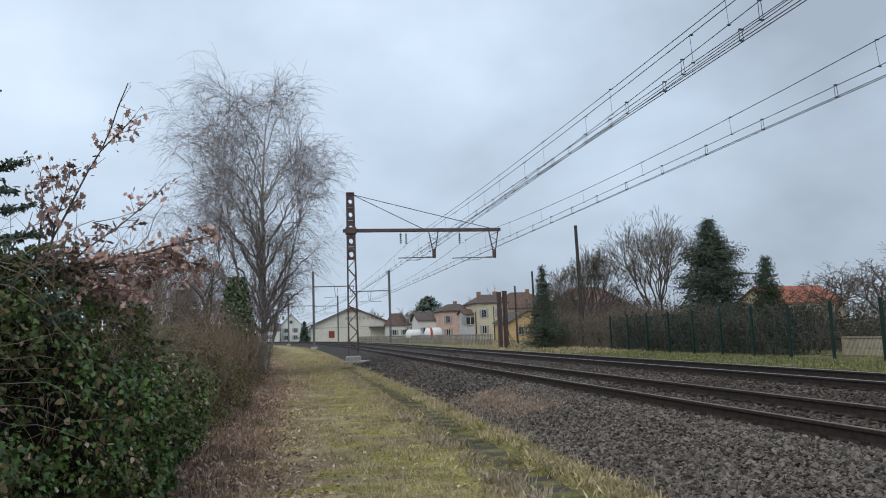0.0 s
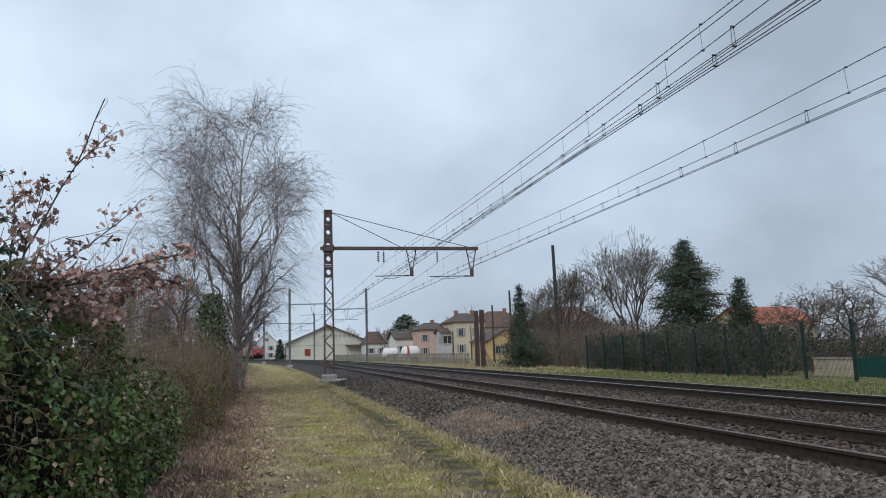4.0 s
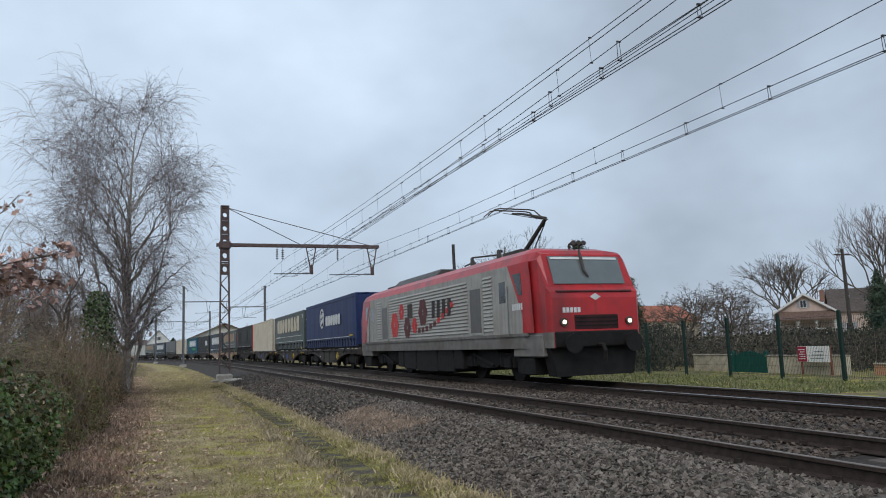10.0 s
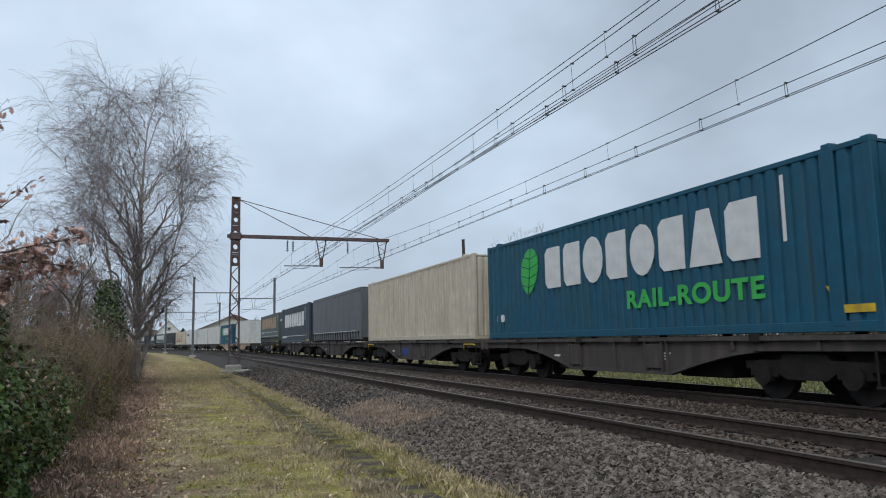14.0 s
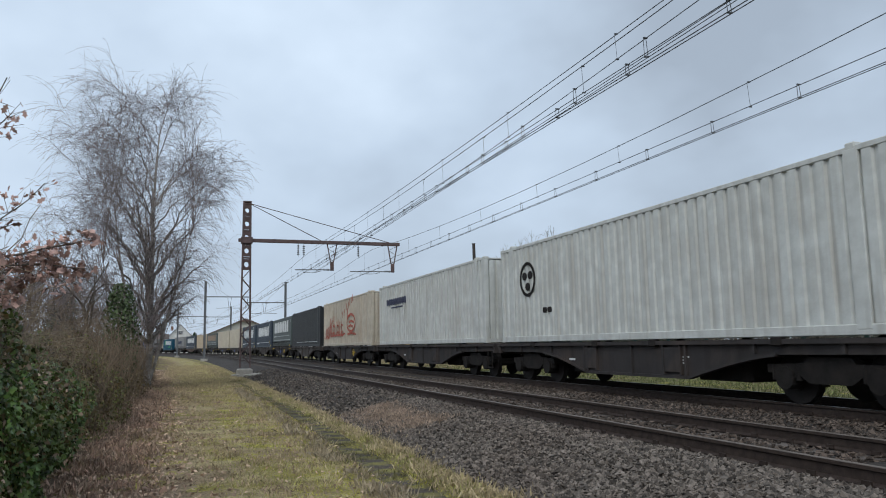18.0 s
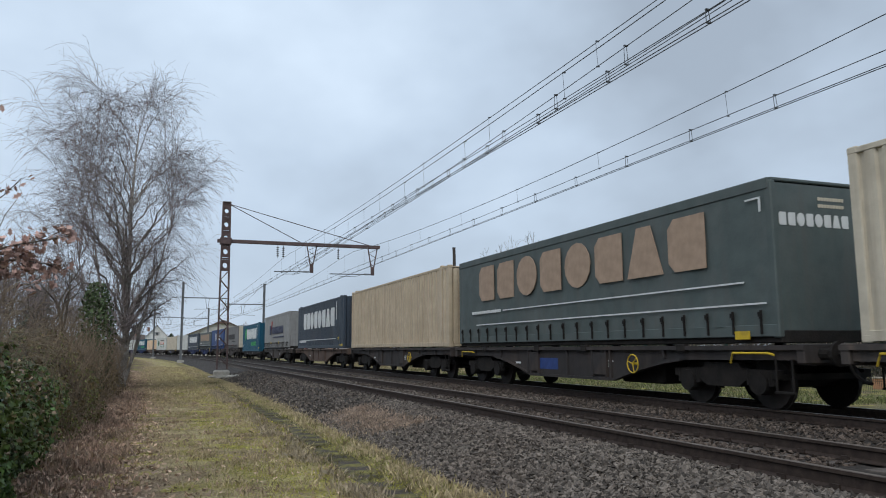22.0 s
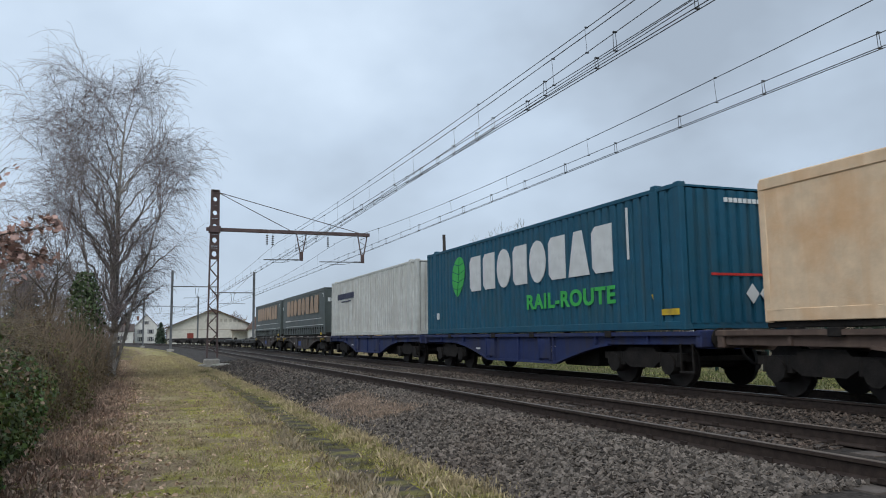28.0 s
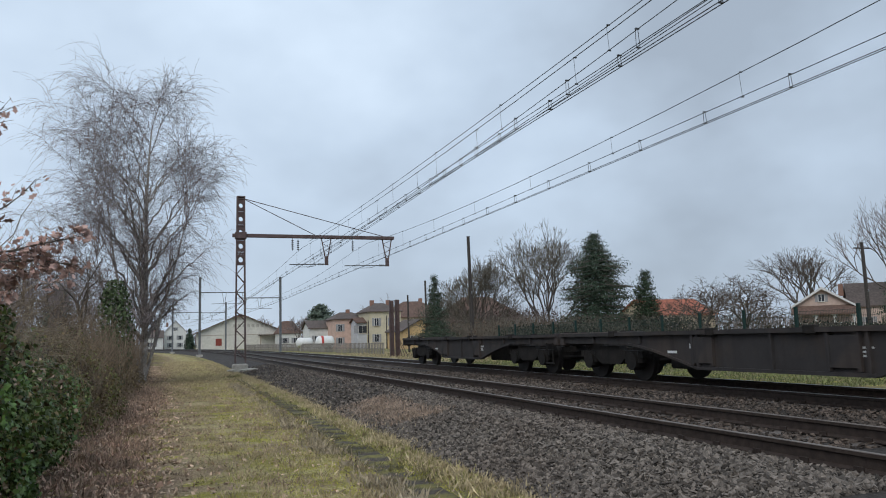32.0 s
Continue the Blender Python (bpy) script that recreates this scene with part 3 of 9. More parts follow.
def lattice_mast(x, y, foot, top, arm_z, arm_to, drops, side=1):
    """A brown lattice mast with a cantilever beam over both tracks; side: +1 the beam goes right."""
    ma = thing("catenary_mast", "brown riveted steel catenary mast with a long beam across both tracks", "catenary mast", "catenary masts", loc=(x, y, 0))
    w0, w1 = 0.27, 0.19

    def half(z):
        return w0 + (w1 - w0) * (z - foot) / (top - foot)
    for e in (-1, 1):
        bm = bmesh.new()
        for yy in (-0.14, 0.14):
            a, b = half(foot) * e, half(top) * e
            vs = [bm.verts.new(p) for p in ((a - 0.035, yy - 0.05, foot), (a + 0.035, yy - 0.05, foot), (a + 0.035, yy + 0.05, foot), (a - 0.035, yy + 0.05, foot),
                                            (b - 0.035, yy - 0.05, top), (b + 0.035, yy - 0.05, top), (b + 0.035, yy + 0.05, top), (b - 0.035, yy + 0.05, top))]
            for q in ((0, 1, 2, 3), (7, 6, 5, 4), (0, 4, 5, 1), (1, 5, 6, 2), (2, 6, 7, 3), (3, 7, 4, 0)):
                bm.faces.new([vs[i] for i in q])
        part("mast_leg", bm, M_MAST, ma)
    split = foot + (top - foot) * 0.585
    z, k = foot + 0.25, 0
    while z < split - 0.3:
        h = 0.52
        for yy in (-0.15, 0.15):
            bm = bmesh.new()
            s = 1 if k % 2 else -1
            tube(bm, [(-s * half(z) * 0.95, yy, z), (s * half(z + h) * 0.95, yy, min(z + h, split))], 0.03, 4)
            part("lattice_bar", bm, M_MAST, ma)
        z += h
        k += 1
    z = split
    n = 5
    dz = (top - split) / n
    for k in range(n):
        bm = bmesh.new()
        for yy in (-0.15, 0.15):
            zz = split + k * dz
            plate_with_hole(bm, -half(zz), half(zz), zz, zz + dz * 0.78, yy, 0.012, half(zz) * 0.62)
            box(bm, -half(zz), half(zz), yy - 0.006, yy + 0.006, zz + dz * 0.84, zz + dz * 0.92)
        part("punched_plate", bm, M_MAST, ma, "steel plate with an eight-sided hole")
    part("mast_cap", bx(-w1 - 0.04, w1 + 0.04, -0.2, 0.2, top, top + 0.05), M_MAST, ma)
    part("collar", bx(-half(arm_z) - 0.1, half(arm_z) + 0.1, -0.24, 0.24, arm_z - 0.2, arm_z + 0.18, 0.02), M_MAST, ma)
    for yy in (-0.11, 0.11):
        part("beam", bx(-0.45 if side > 0 else -arm_to, arm_to if side > 0 else 0.45, yy - 0.035, yy + 0.035, arm_z - 0.09, arm_z + 0.09), M_MAST, ma, "long steel channel beam")
    for f in (0.18, 0.42, 0.66, 0.9):
        part("beam_tie", bx(side * arm_to * f - 0.05, side * arm_to * f + 0.05, -0.11, 0.11, arm_z - 0.06, arm_z + 0.06), M_MAST, ma)
    for f in (0.47, 0.93):
        bm = bmesh.new()
        tube(bm, [(side * 0.1, 0, top - 0.05), (side * arm_to * f, 0, arm_z + 0.1)], 0.022, 5)
        part("stay_rod", bm, M_MAST, ma)
    for dx, zb, reach in drops:
        bm = bmesh.new()
        for e in (-1, 1):
            tube(bm, [(dx + e * 0.32, 0, arm_z + 0.12), (dx + e * 0.09, 0, zb + 0.5)], 0.04, 4)
        for i in range(4):
            f0, f1 = i / 4, (i + 1) / 4
            s = 1 if i % 2 else -1
            zz = lambda f: arm_z - 0.1 + (zb + 0.5 - arm_z + 0.1) * f
            ww = lambda f: 0.32 - 0.23 * f
            tube(bm, [(dx - s * ww(f0), 0, zz(f0)), (dx + s * ww(f1), 0, zz(f1))], 0.018, 4)
        box(bm, dx - 0.1, dx + 0.1, -0.06, 0.06, zb, zb + 0.52)
        br = part("dropper_bracket", bm, M_MAST, ma, "tapered lattice bracket hanging from the beam")
        bm = bmesh.new()
        tube(bm, [(dx, 0, zb + 0.05), (dx - reach, 0, zb + 0.02)], 0.03, 6)
        tube(bm, [(dx - reach * 0.3, 0, zb - 0.02), (dx - reach * 0.42, 0, zb - 0.1), (dx - reach * 0.75, 0, zb - 0.12)], 0.016, 5)
        for i in range(5):
            disc(bm, (dx - 0.2 - 0.07 * i, 0, zb + 0.05), 0.06, "x", 0.03, 8)
        part("registration_arm", bm, M_GALV, br, "horizontal registration tube with insulator")
    return ma


def insulator_string(x, y, z0, n=5):
    it = thing("insulator_string", "hanging string of dark disc insulators under the beam", "insulator", "insulator strings", loc=(x, y, z0))
    bm = bmesh.new()
    tube(bm, [(0, 0, 0), (0, 0, -0.12 - 0.13 * n)], 0.012, 5)
    part("hanger_rod", bm, M_GALV, it)
    for i in range(n):
        bm = bmesh.new()
        tube(bm, [(0, 0, -0.13 - 0.12 * i), (0, 0, -0.17 - 0.12 * i), (0, 0, -0.2 - 0.12 * i)], [0.03, 0.085, 0.04], 10)
        part("insulator_disc", bm, M_INSUL, it)


MAST_Y = 43.0
lattice_mast(3.42, MAST_Y, 0.0, 9.3, 7.12, 8.95, ((4.86, 5.47, 2.15), (8.53, 5.42, 2.6)))
for dx, dy in ((6.3, -0.1), (6.65, 0.1), (9.85, 0.0)):
    insulator_string(dx, MAST_Y + dy, 7.03, 5)


def wire(name, pts, r, label):
    bm = bmesh.new()
    tube(bm, pts, r, 5)
    return solid(name, bm, M_WIRE, label, "overhead wire", "overhead wires")


MASTS_AT = (-180.0, -121.0, -62.0, -3.0, 43.0, 99.0, 153.0, 206.0, 259.0)


def hang(s):
    """0 at mid-span, 1 at the masts."""
    for a, b in zip(MASTS_AT, MASTS_AT[1:]):
        if a <= s <= b:
            return ((s - (a + b) / 2) / ((b - a) / 2)) ** 2
    return 1.0


def span(name, x, z0, sag, r, label):
    """A wire over the straight, hung at every mast: z0 at mid-span, sag more at the masts; then round the bend."""
    pts = []
    for i in range(110):
        s = -178.0 + 4.0 * i
        if s > 258:
            break
        px_, py, _ = along(s, x)
        pts.append((px_, py, z0 + sag * hang(s)))
    return wire(name, pts, r, label)


def droppers(x, z_lo, z_hi, sag, first, step, name="dropper_wire", pair=False):
    """Short hangers that join an upper wire to a lower one: one thing each."""
    for i in range(-2, 60):
        s = first + step * i
        if not 2 < s < 130:
            continue
        px_, py, _ = along(s, x)
        hanger(px_, py, z_lo, z_hi + sag * hang(s), pair)


def hanger(x, y, lo, hi, pair):
    """One short hanger between two wires, a loop of two strands where pair is set."""
    bm = bmesh.new()
    for e in ((-0.036, 0.036) if pair else (0,)):
        tube(bm, [(x + e, y, lo), (x + e * 0.7, y + (0.02 if pair else 0.05), hi)], 0.0055 if pair else 0.004, 4)
    for zz in (lo, hi):
        box(bm, x - (0.04 if pair else 0.03), x + (0.04 if pair else 0.03), y - 0.015, y + 0.015, zz - 0.01, zz + 0.01)
    solid("dropper_wire", bm, M_WIRE, "thin copper hanger clamped between two overhead wires", "dropper wire", "dropper wires")


def second_aux(y):
    return 5.56 + 0.555 * ((43.0 - y) / 32.8) ** 2


def raised(name, x, z_at, r, label):
    """A wire of the second set, which ends at the lattice mast."""
    ys = [-60.0 + 3.0 * i for i in range(35)] + [MAST_Y]
    return wire(name, [(x, y, z_at(y)) for y in ys], r, label)


# far track
for e in (-0.04, 0.04):
    span("contact_wire", 10.42 + e, 5.39, 0.0, 0.0085, "taut copper contact wire over the far track")
span("auxiliary_wire", 10.46, 5.63, 0.06, 0.0085, "auxiliary carrying wire over the far track")
span("messenger_wire", 10.5, 6.04, 0.69, 0.0095, "sagging messenger wire over the far track")
droppers(10.42, 5.39, 5.63, 0.06, 12.43, 2.33, pair=True)
droppers(10.48, 5.63, 6.04, 0.69, 11.38, 4.67)
# near track: two parallel sets overlap here
for e in (-0.04, 0.04):
    span("contact_wire", 6.755 + e, 5.39, 0.0, 0.0085, "taut copper contact wire over the near track")
    raised("contact_wire", 7.2 + e, lambda y: 5.785 - 0.0145 * (y - 10.2), 0.0075, "second raised contact wire over the near track")
span("auxiliary_wire", 6.77, 5.56, 0.05, 0.0075, "auxiliary carrying wire over the near track")
raised("auxiliary_wire", 7.22, second_aux, 0.008, "second auxiliary wire over the near track")
span("messenger_wire", 6.75, 6.0, 0.4, 0.0085, "sagging messenger wire over the near track")
raised("messenger_wire", 7.25, lambda y: 6.54 + 0.3 * ((y - 18) / 25) ** 2, 0.0085, "second sagging messenger wire over the near track")
droppers(6.755, 5.39, 5.56, 0.05, 10.0, 2.4, pair=True)
for i in range(14):
    y = 10.1 + 2.38 * i
    hanger(7.2, y, 5.785 - 0.0145 * (y - 10.2), second_aux(y), True)
droppers(6.76, 5.56, 6.0, 0.4, 11.4, 4.7)
for i in range(7):
    y = 11.0 + 4.7 * i
    hanger(7.23, y, second_aux(y), 6.54 + 0.3 * ((y - 18) / 25) ** 2, False)


def plain_mast(s, off, h, beam_z, reach, side, label):
    """A slim grey H-section mast farther on, with a light beam."""
    x, y, a = along(s, off)
    m = thing("catenary_mast", label, "catenary mast", "catenary masts", loc=(x, y, 0), rz=math.degrees(a))
    bm = bmesh.new()
    for e in (-0.13, 0.13):
        box(bm, e - 0.012, e + 0.012, -0.13, 0.13, -0.5, h)
    box(bm, -0.12, 0.12, -0.008, 0.008, -0.5, h)
    part("mast_post", bm, M_GALV, m)
    part("footing", bx(-0.4, 0.4, -0.4, 0.4, -0.7, -0.2, 0.04), M_CONCRETE, m)
    bm = bmesh.new()
    tube(bm, [(0, 0, beam_z), (side * reach, 0, beam_z)], 0.07, 6)
    part("beam", bm, M_GALV, m)
    bm = bmesh.new()
    tube(bm, [(0, 0, h - 0.1), (side * reach * 0.55, 0, beam_z)], 0.02, 4)
    part("stay_rod", bm, M_GALV, m)
    for f in (0.55, 0.93):
        bm = bmesh.new()
        dx = side * reach * f
        tube(bm, [(dx - 0.25, 0, beam_z), (dx - 0.05, 0, beam_z - 1.4)], 0.035, 4)
        tube(bm, [(dx + 0.25, 0, beam_z), (dx + 0.05, 0, beam_z - 1.4)], 0.035, 4)
        tube(bm, [(dx, 0, beam_z - 1.4), (dx - side * 1.6, 0, beam_z - 1.45)], 0.03, 5)
        part("dropper_bracket", bm, M_GALV, m)
    return m


plain_mast(99, 3.3, 9.6, 7.6, 5.4, 1, "slim grey steel catenary mast with a short beam and hangers")
plain_mast(101, 13.7, 9.8, 7.0, 5.0, -1, "slim grey steel catenary mast with wires tied to its head")
plain_mast(152, 3.3, 9.4, 7.3, 5.4, 1, "distant slim catenary mast by the curve")
plain_mast(155, 13.7, 9.4, 7.3, 5.0, -1, "distant slim catenary mast by the curve")
plain_mast(205, 3.3, 9.4, 7.3, 5.4, 1, "distant slim catenary mast by the curve")
plain_mast(258, 3.3, 9.4, 7.3, 5.4, 1, "distant slim catenary mast by the curve")


# ---- plants ----
def limbs_mesh(name, segs, material, sides=5):
    """Tapered prisms for many branch pieces (p0, p1, r0, r1) in one mesh."""
    p0 = np.array([s[0] for s in segs], float)
    p1 = np.array([s[1] for s in segs], float)
    r0 = np.array([s[2] for s in segs], float)[:, None, None]
    r1 = np.array([s[3] for s in segs], float)[:, None, None]
    d = p1 - p0
    d /= np.linalg.norm(d, axis=1, keepdims=True) + 1e-9
    ref = np.where(np.abs(d[:, 2:3]) < 0.9, [[0, 0, 1.0]], [[1.0, 0, 0]])
    a = np.cross(d, ref)
    a /= np.linalg.norm(a, axis=1, keepdims=True) + 1e-9
    b = np.cross(d, a)
    ang = np.arange(sides) * 2 * np.pi / sides
    ring = a[:, None, :] * np.cos(ang)[None, :, None] + b[:, None, :] * np.sin(ang)[None, :, None]
    v = np.concatenate([p0[:, None, :] + ring * r0, p1[:, None, :] + ring * r1], 1)
    n = len(segs)
    faces = []
    for k in range(sides):
        q = np.array([k, (k + 1) % sides, sides + (k + 1) % sides, sides + k])
        faces.append(q[None, :] + (np.arange(n) * 2 * sides)[:, None])
    return raw(name, v.reshape(-1, 3).tolist(), np.concatenate(faces).tolist(), material)


def grow(rng, segs, p, d, length, r, depth, spread, lift, steps=4, kids=(2, 4), shrink=0.62, droop=0.0, wob=0.18, tip=0.003):
    """A branch with side branches; lift bends it up, droop lets the last order hang."""
    p, d = np.array(p, float), np.array(d, float)
    seg = length / steps
    rr = r
    nodes = []
    for i in range(steps):
        d = d + rng.normal(0, wob, 3) + np.array([0, 0, lift if depth > 0 else lift - droop])
        d /= np.linalg.norm(d)
        q = p + d * seg
        r2 = max(tip, r * (1 - (i + 1) / steps * 0.62))
        segs.append((p.copy(), q.copy(), rr, r2, depth))
        p, rr = q, r2
        nodes.append((q.copy(), d.copy(), r2))
    if depth <= 0:
        return
    for i, (q, dd, r2) in enumerate(nodes):
        if i == 0 and depth > 1 and rng.random() < 0.5:
            continue
        for _ in range(rng.integers(kids[0], kids[1] + 1)):
            side = rng.normal(0, 1, 3)
            side -= dd * side.dot(dd)
            side /= np.linalg.norm(side) + 1e-9
            nd = dd * math.cos(spread) + side * math.sin(spread)
            grow(rng, segs, q, nd, length * shrink * rng.uniform(0.7, 1.15), max(tip, r2 * 0.6), depth - 1, spread, lift, steps, kids, shrink, droop, wob, tip)


def tree_thing(name, label, category, segs, bark, twig, loc, group="trees", cut=0.012):
    t = thing(name, label, category, group, loc=loc)
    thick = [s for s in segs if s[2] >= cut]
    thin = [s for s in segs if s[2] < cut]
    o = new("trunk", limbs_mesh("trunk", thick, bark, 6))
    o.parent = t
    if thin:
        o = new("crown", limbs_mesh("crown", thin, twig, 3))
        o.parent = t
        o["label"] = "crown of fine bare twigs"
    return t


def fit_size(segs, height, left=None, right=None):
    """Scales a grown tree to its height, and its spread across to left and right."""
    pts = np.array([s[1] for s in segs])
    top = np.percentile(pts[:, 2], 99.8)
    kz = height / top
    lo, hi = np.percentile(pts[:, 0], 0.6), np.percentile(pts[:, 0], 99.4)
    kl = (left / -lo) if left else kz
    kr = (right / hi) if right else kz

    def f(p):
        return np.array((p[0] * (kl if p[0] < 0 else kr), p[1] * kz, p[2] * kz))
    return [(f(a), f(b), r0, r1, d) for a, b, r0, r1, d in segs]


def leaf_cloud(name, pts, nrm, size, material, rng, shape="leaf", tilt=0.7):
    """Many small leaves at points, facing roughly along the normals."""
    m = len(pts)
    nrm = nrm + rng.normal(0, tilt, (m, 3))
    nrm /= np.linalg.norm(nrm, axis=1, keepdims=True) + 1e-9
    t = rng.normal(0, 1, (m, 3)) + np.array([0, 0, -0.8])
    t -= nrm * (t * nrm).sum(1, keepdims=True)
    t /= np.linalg.norm(t, axis=1, keepdims=True) + 1e-9
    b = np.cross(nrm, t)
    s = (size * rng.uniform(0.55, 1.25, m))[:, None, None]
    out = {"leaf": ((0, -0.5), (0.42, -0.25), (0.3, 0.2), (0, 0.62), (-0.3, 0.2), (-0.42, -0.25)), "oak": ((0, -0.6), (0.22, -0.3), (0.3, 0.15), (0.12, 0.6), (-0.15, 0.55), (-0.3, 0.1), (-0.2, -0.35)),
           "ivy": ((0, -0.42), (0.34, -0.4), (0.5, -0.02), (0.2, 0.08), (0, 0.6), (-0.2, 0.08), (-0.5, -0.02), (-0.34, -0.4)), "lobed": ((0, -0.62), (0.12, -0.35), (0.3, -0.22), (0.16, 0.0), (0.36, 0.2), (0.14, 0.34), (0, 0.62), (-0.14, 0.34), (-0.36, 0.2), (-0.16, 0.0), (-0.3, -0.22), (-0.12, -0.35)),
           "needle": ((-0.12, -0.5), (0.12, -0.5), (0.2, 0.1), (0, 0.7), (-0.2, 0.1)), "blade": ((-0.05, 0), (0.05, 0), (0.0, 1.0))}[shape]
    o = np.array(out)
    bend = np.array([0.12 * abs(u) + 0.15 * v * v for u, v in out])
    v = pts[:, None, :] + s * (b[:, None, :] * o[None, :, :1] + t[:, None, :] * o[None, :, 1:] - nrm[:, None, :] * bend[None, :, None])
    k = len(out)
    return raw(name, v.reshape(-1, 3).tolist(), (np.arange(m)[:, None] * k + np.arange(k)[None, :]).tolist(), material)


# ivy-grown hedge beside the path
def hedge_face(y):
    """Foot and top of the hedge's face along the path."""
    ease = min(1.0, max(0.0, (y - 7.0) / 3.5))
    top = 1.72 - 0.42 * ease * ease * (3 - 2 * ease) + 0.17 * math.sin(y * 0.9) + 0.12 * math.sin(y * 2.3 + 1) - 0.012 * max(0, y - 14) + 0.25 * math.exp(-((y - 6.6) / 1.2) ** 2)
    foot = -1.62 + 0.2 * math.sin(y * 0.7 + 2) + 0.12 * math.sin(y * 1.9) - 0.35 * math.exp(-((y - 4) / 3.0) ** 2)
    return foot, top


def hedge_points(rng, n, y0, y1, power=1.0, low=0.0, holes=0.16):
    """Points on the bulging face and top of the hedge, with outward directions; hollows stay bare."""
    pts, nrm = [], []
    while len(pts) < n:
        y = y0 + (y1 - y0) * rng.random() ** power
        f, top = hedge_face(y)
        z0 = -0.5
        if rng.random() < 0.75:
            h = rng.random() ** (1.0 + low)
            z = z0 + (top - z0) * h
            bulge = noise.noise((y * 1.1, z * 1.3, 3))
            if noise.noise((y * 1.9, z * 2.1, 11)) > holes + 0.35 * rng.random():
                continue
            x = f + 0.12 - 0.72 * h * h + 0.25 * math.sin(h * 3.0) + 0.42 * bulge + 0.16 * noise.noise((y * 4, z * 4, 7))
            nn = (1, -0.25, 0.25 + 0.5 * h)
        else:
            d = rng.random()
            x = f - 0.45 - 2.4 * d
            z = top + 0.12 * math.sin(d * 9 + y) + 0.22 * noise.noise((x * 1.5, y * 1.5, 5)) - 0.25 * d
            nn = (0.3, -0.2, 1)
        v = np.array(nn) / np.linalg.norm(nn)
        pts.append(np.array((x, y, z)) - v * abs(rng.normal(0, 0.11)))
        nrm.append(v)
    return np.array(pts), np.array(nrm)


def runner(rng, segs, p, d, length, r, droop, wob=0.2, n=7):
    """A curving shoot that arches over."""
    for k in range(n):
        q = p + d * length / n
        segs.append((p.copy(), q.copy(), r, r * 0.88, 0))
        p, r = q, r * 0.88
        d = d + rng.normal(0, wob, 3) + np.array((0.03, 0, -droop))
        d /= np.linalg.norm(d)


def build_hedge():
    rng = np.random.default_rng(3)
    h = thing("ivy_hedge", "overgrown hedge of dark green ivy and bare brambles along the path", "hedge")
    # near-black core that stands for the shade inside the hedge
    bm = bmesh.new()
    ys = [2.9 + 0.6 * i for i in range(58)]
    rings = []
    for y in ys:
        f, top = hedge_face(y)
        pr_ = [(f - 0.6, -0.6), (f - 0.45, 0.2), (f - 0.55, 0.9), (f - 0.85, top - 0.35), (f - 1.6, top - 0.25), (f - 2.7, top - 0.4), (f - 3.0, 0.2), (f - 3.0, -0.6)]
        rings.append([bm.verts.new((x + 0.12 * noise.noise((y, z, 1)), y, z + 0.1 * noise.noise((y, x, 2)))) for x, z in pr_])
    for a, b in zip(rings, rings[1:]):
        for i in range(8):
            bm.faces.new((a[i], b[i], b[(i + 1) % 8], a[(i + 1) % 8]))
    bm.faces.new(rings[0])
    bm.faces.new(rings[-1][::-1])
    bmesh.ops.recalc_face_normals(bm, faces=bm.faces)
    part("inner_thicket", bm, mat("hedge_core_shade", (0.02, 0.018, 0.012), 0.95, 0, 0.5, 6, 1.0, 14), h)
    for nm, n, y0, y1, size, m, pw, low, holes in (("ivy_foliage", 21000, 2.6, 8.0, 0.052, M_IVY, 1.0, 0.25, 0.1), ("ivy_foliage", 10500, 7.0, 14.0, 0.058, M_IVY, 1.15, 0.2, 0.12), ("young_ivy_foliage", 7000, 3.0, 19.0, 0.05, M_IVYY, 1.1, 0.0, 0.25),
                                              ("dead_foliage", 11000, 10.0, 36.0, 0.06, M_BRAMBLE, 1.0, 0.0, 0.3), ("dead_foliage", 3600, 3.0, 10.0, 0.06, M_BRAMBLE, 1.0, -0.45, 0.4), ("dead_foliage", 2500, 4.5, 12.0, 0.055, M_LITTER, 1.0, 2.0, 0.5)):
        p, q = hedge_points(rng, n, y0, y1, pw, low, holes)
        o = new(nm, leaf_cloud(nm, p, q, size, m, rng, "ivy" if "ivy" in nm else "leaf"))
        o.parent = h
        o["kind"] = "stuff"
        o["label"] = "glossy dark ivy leaves" if m is M_IVY else ("yellowish young ivy leaves" if m is M_IVYY else "withered brown leaves")
    segs = []
    for i in range(3600):
        y = 3.2 + 30 * rng.random() ** 1.25
        f, top = hedge_face(y)
        d = np.array((0.5 * rng.random() - 0.1, rng.normal(0, 0.7), rng.normal(0.5, 0.6)))
        runner(rng, segs, np.array((f - 0.1 - 0.8 * rng.random(), y, -0.4 + 2.2 * rng.random())), d / np.linalg.norm(d), rng.uniform(0.3, 0.9), rng.uniform(0.0025, 0.006), 0.1, 0.26, 5)
    o = new("bramble_thicket", limbs_mesh("bramble_thicket", segs, mat("bramble_stem_brown", (0.17, 0.125, 0.085), 0.9, 0, 0.45, 3), 4))
    o.parent = h
    o["kind"] = "stuff"
    o["label"] = "tangled brown bramble shoots"
    # pale bare shoots arching over the upper part of the near hedge
    segs = []
    for i in range(520):
        y = 3.6 + 11.5 * rng.random() ** 1.1
        f, top = hedge_face(y)
        z = top - 1.3 * rng.random() ** 1.3
        d = np.array((rng.uniform(0.1, 0.8), rng.normal(0, 0.8), rng.normal(0.55, 0.5)))
        runner(rng, segs, np.array((f - 0.15 - 0.35 * rng.random(), y, z)), d / np.linalg.norm(d), rng.uniform(0.4, 1.2), rng.uniform(0.002, 0.0042), 0.17, 0.2, 8)
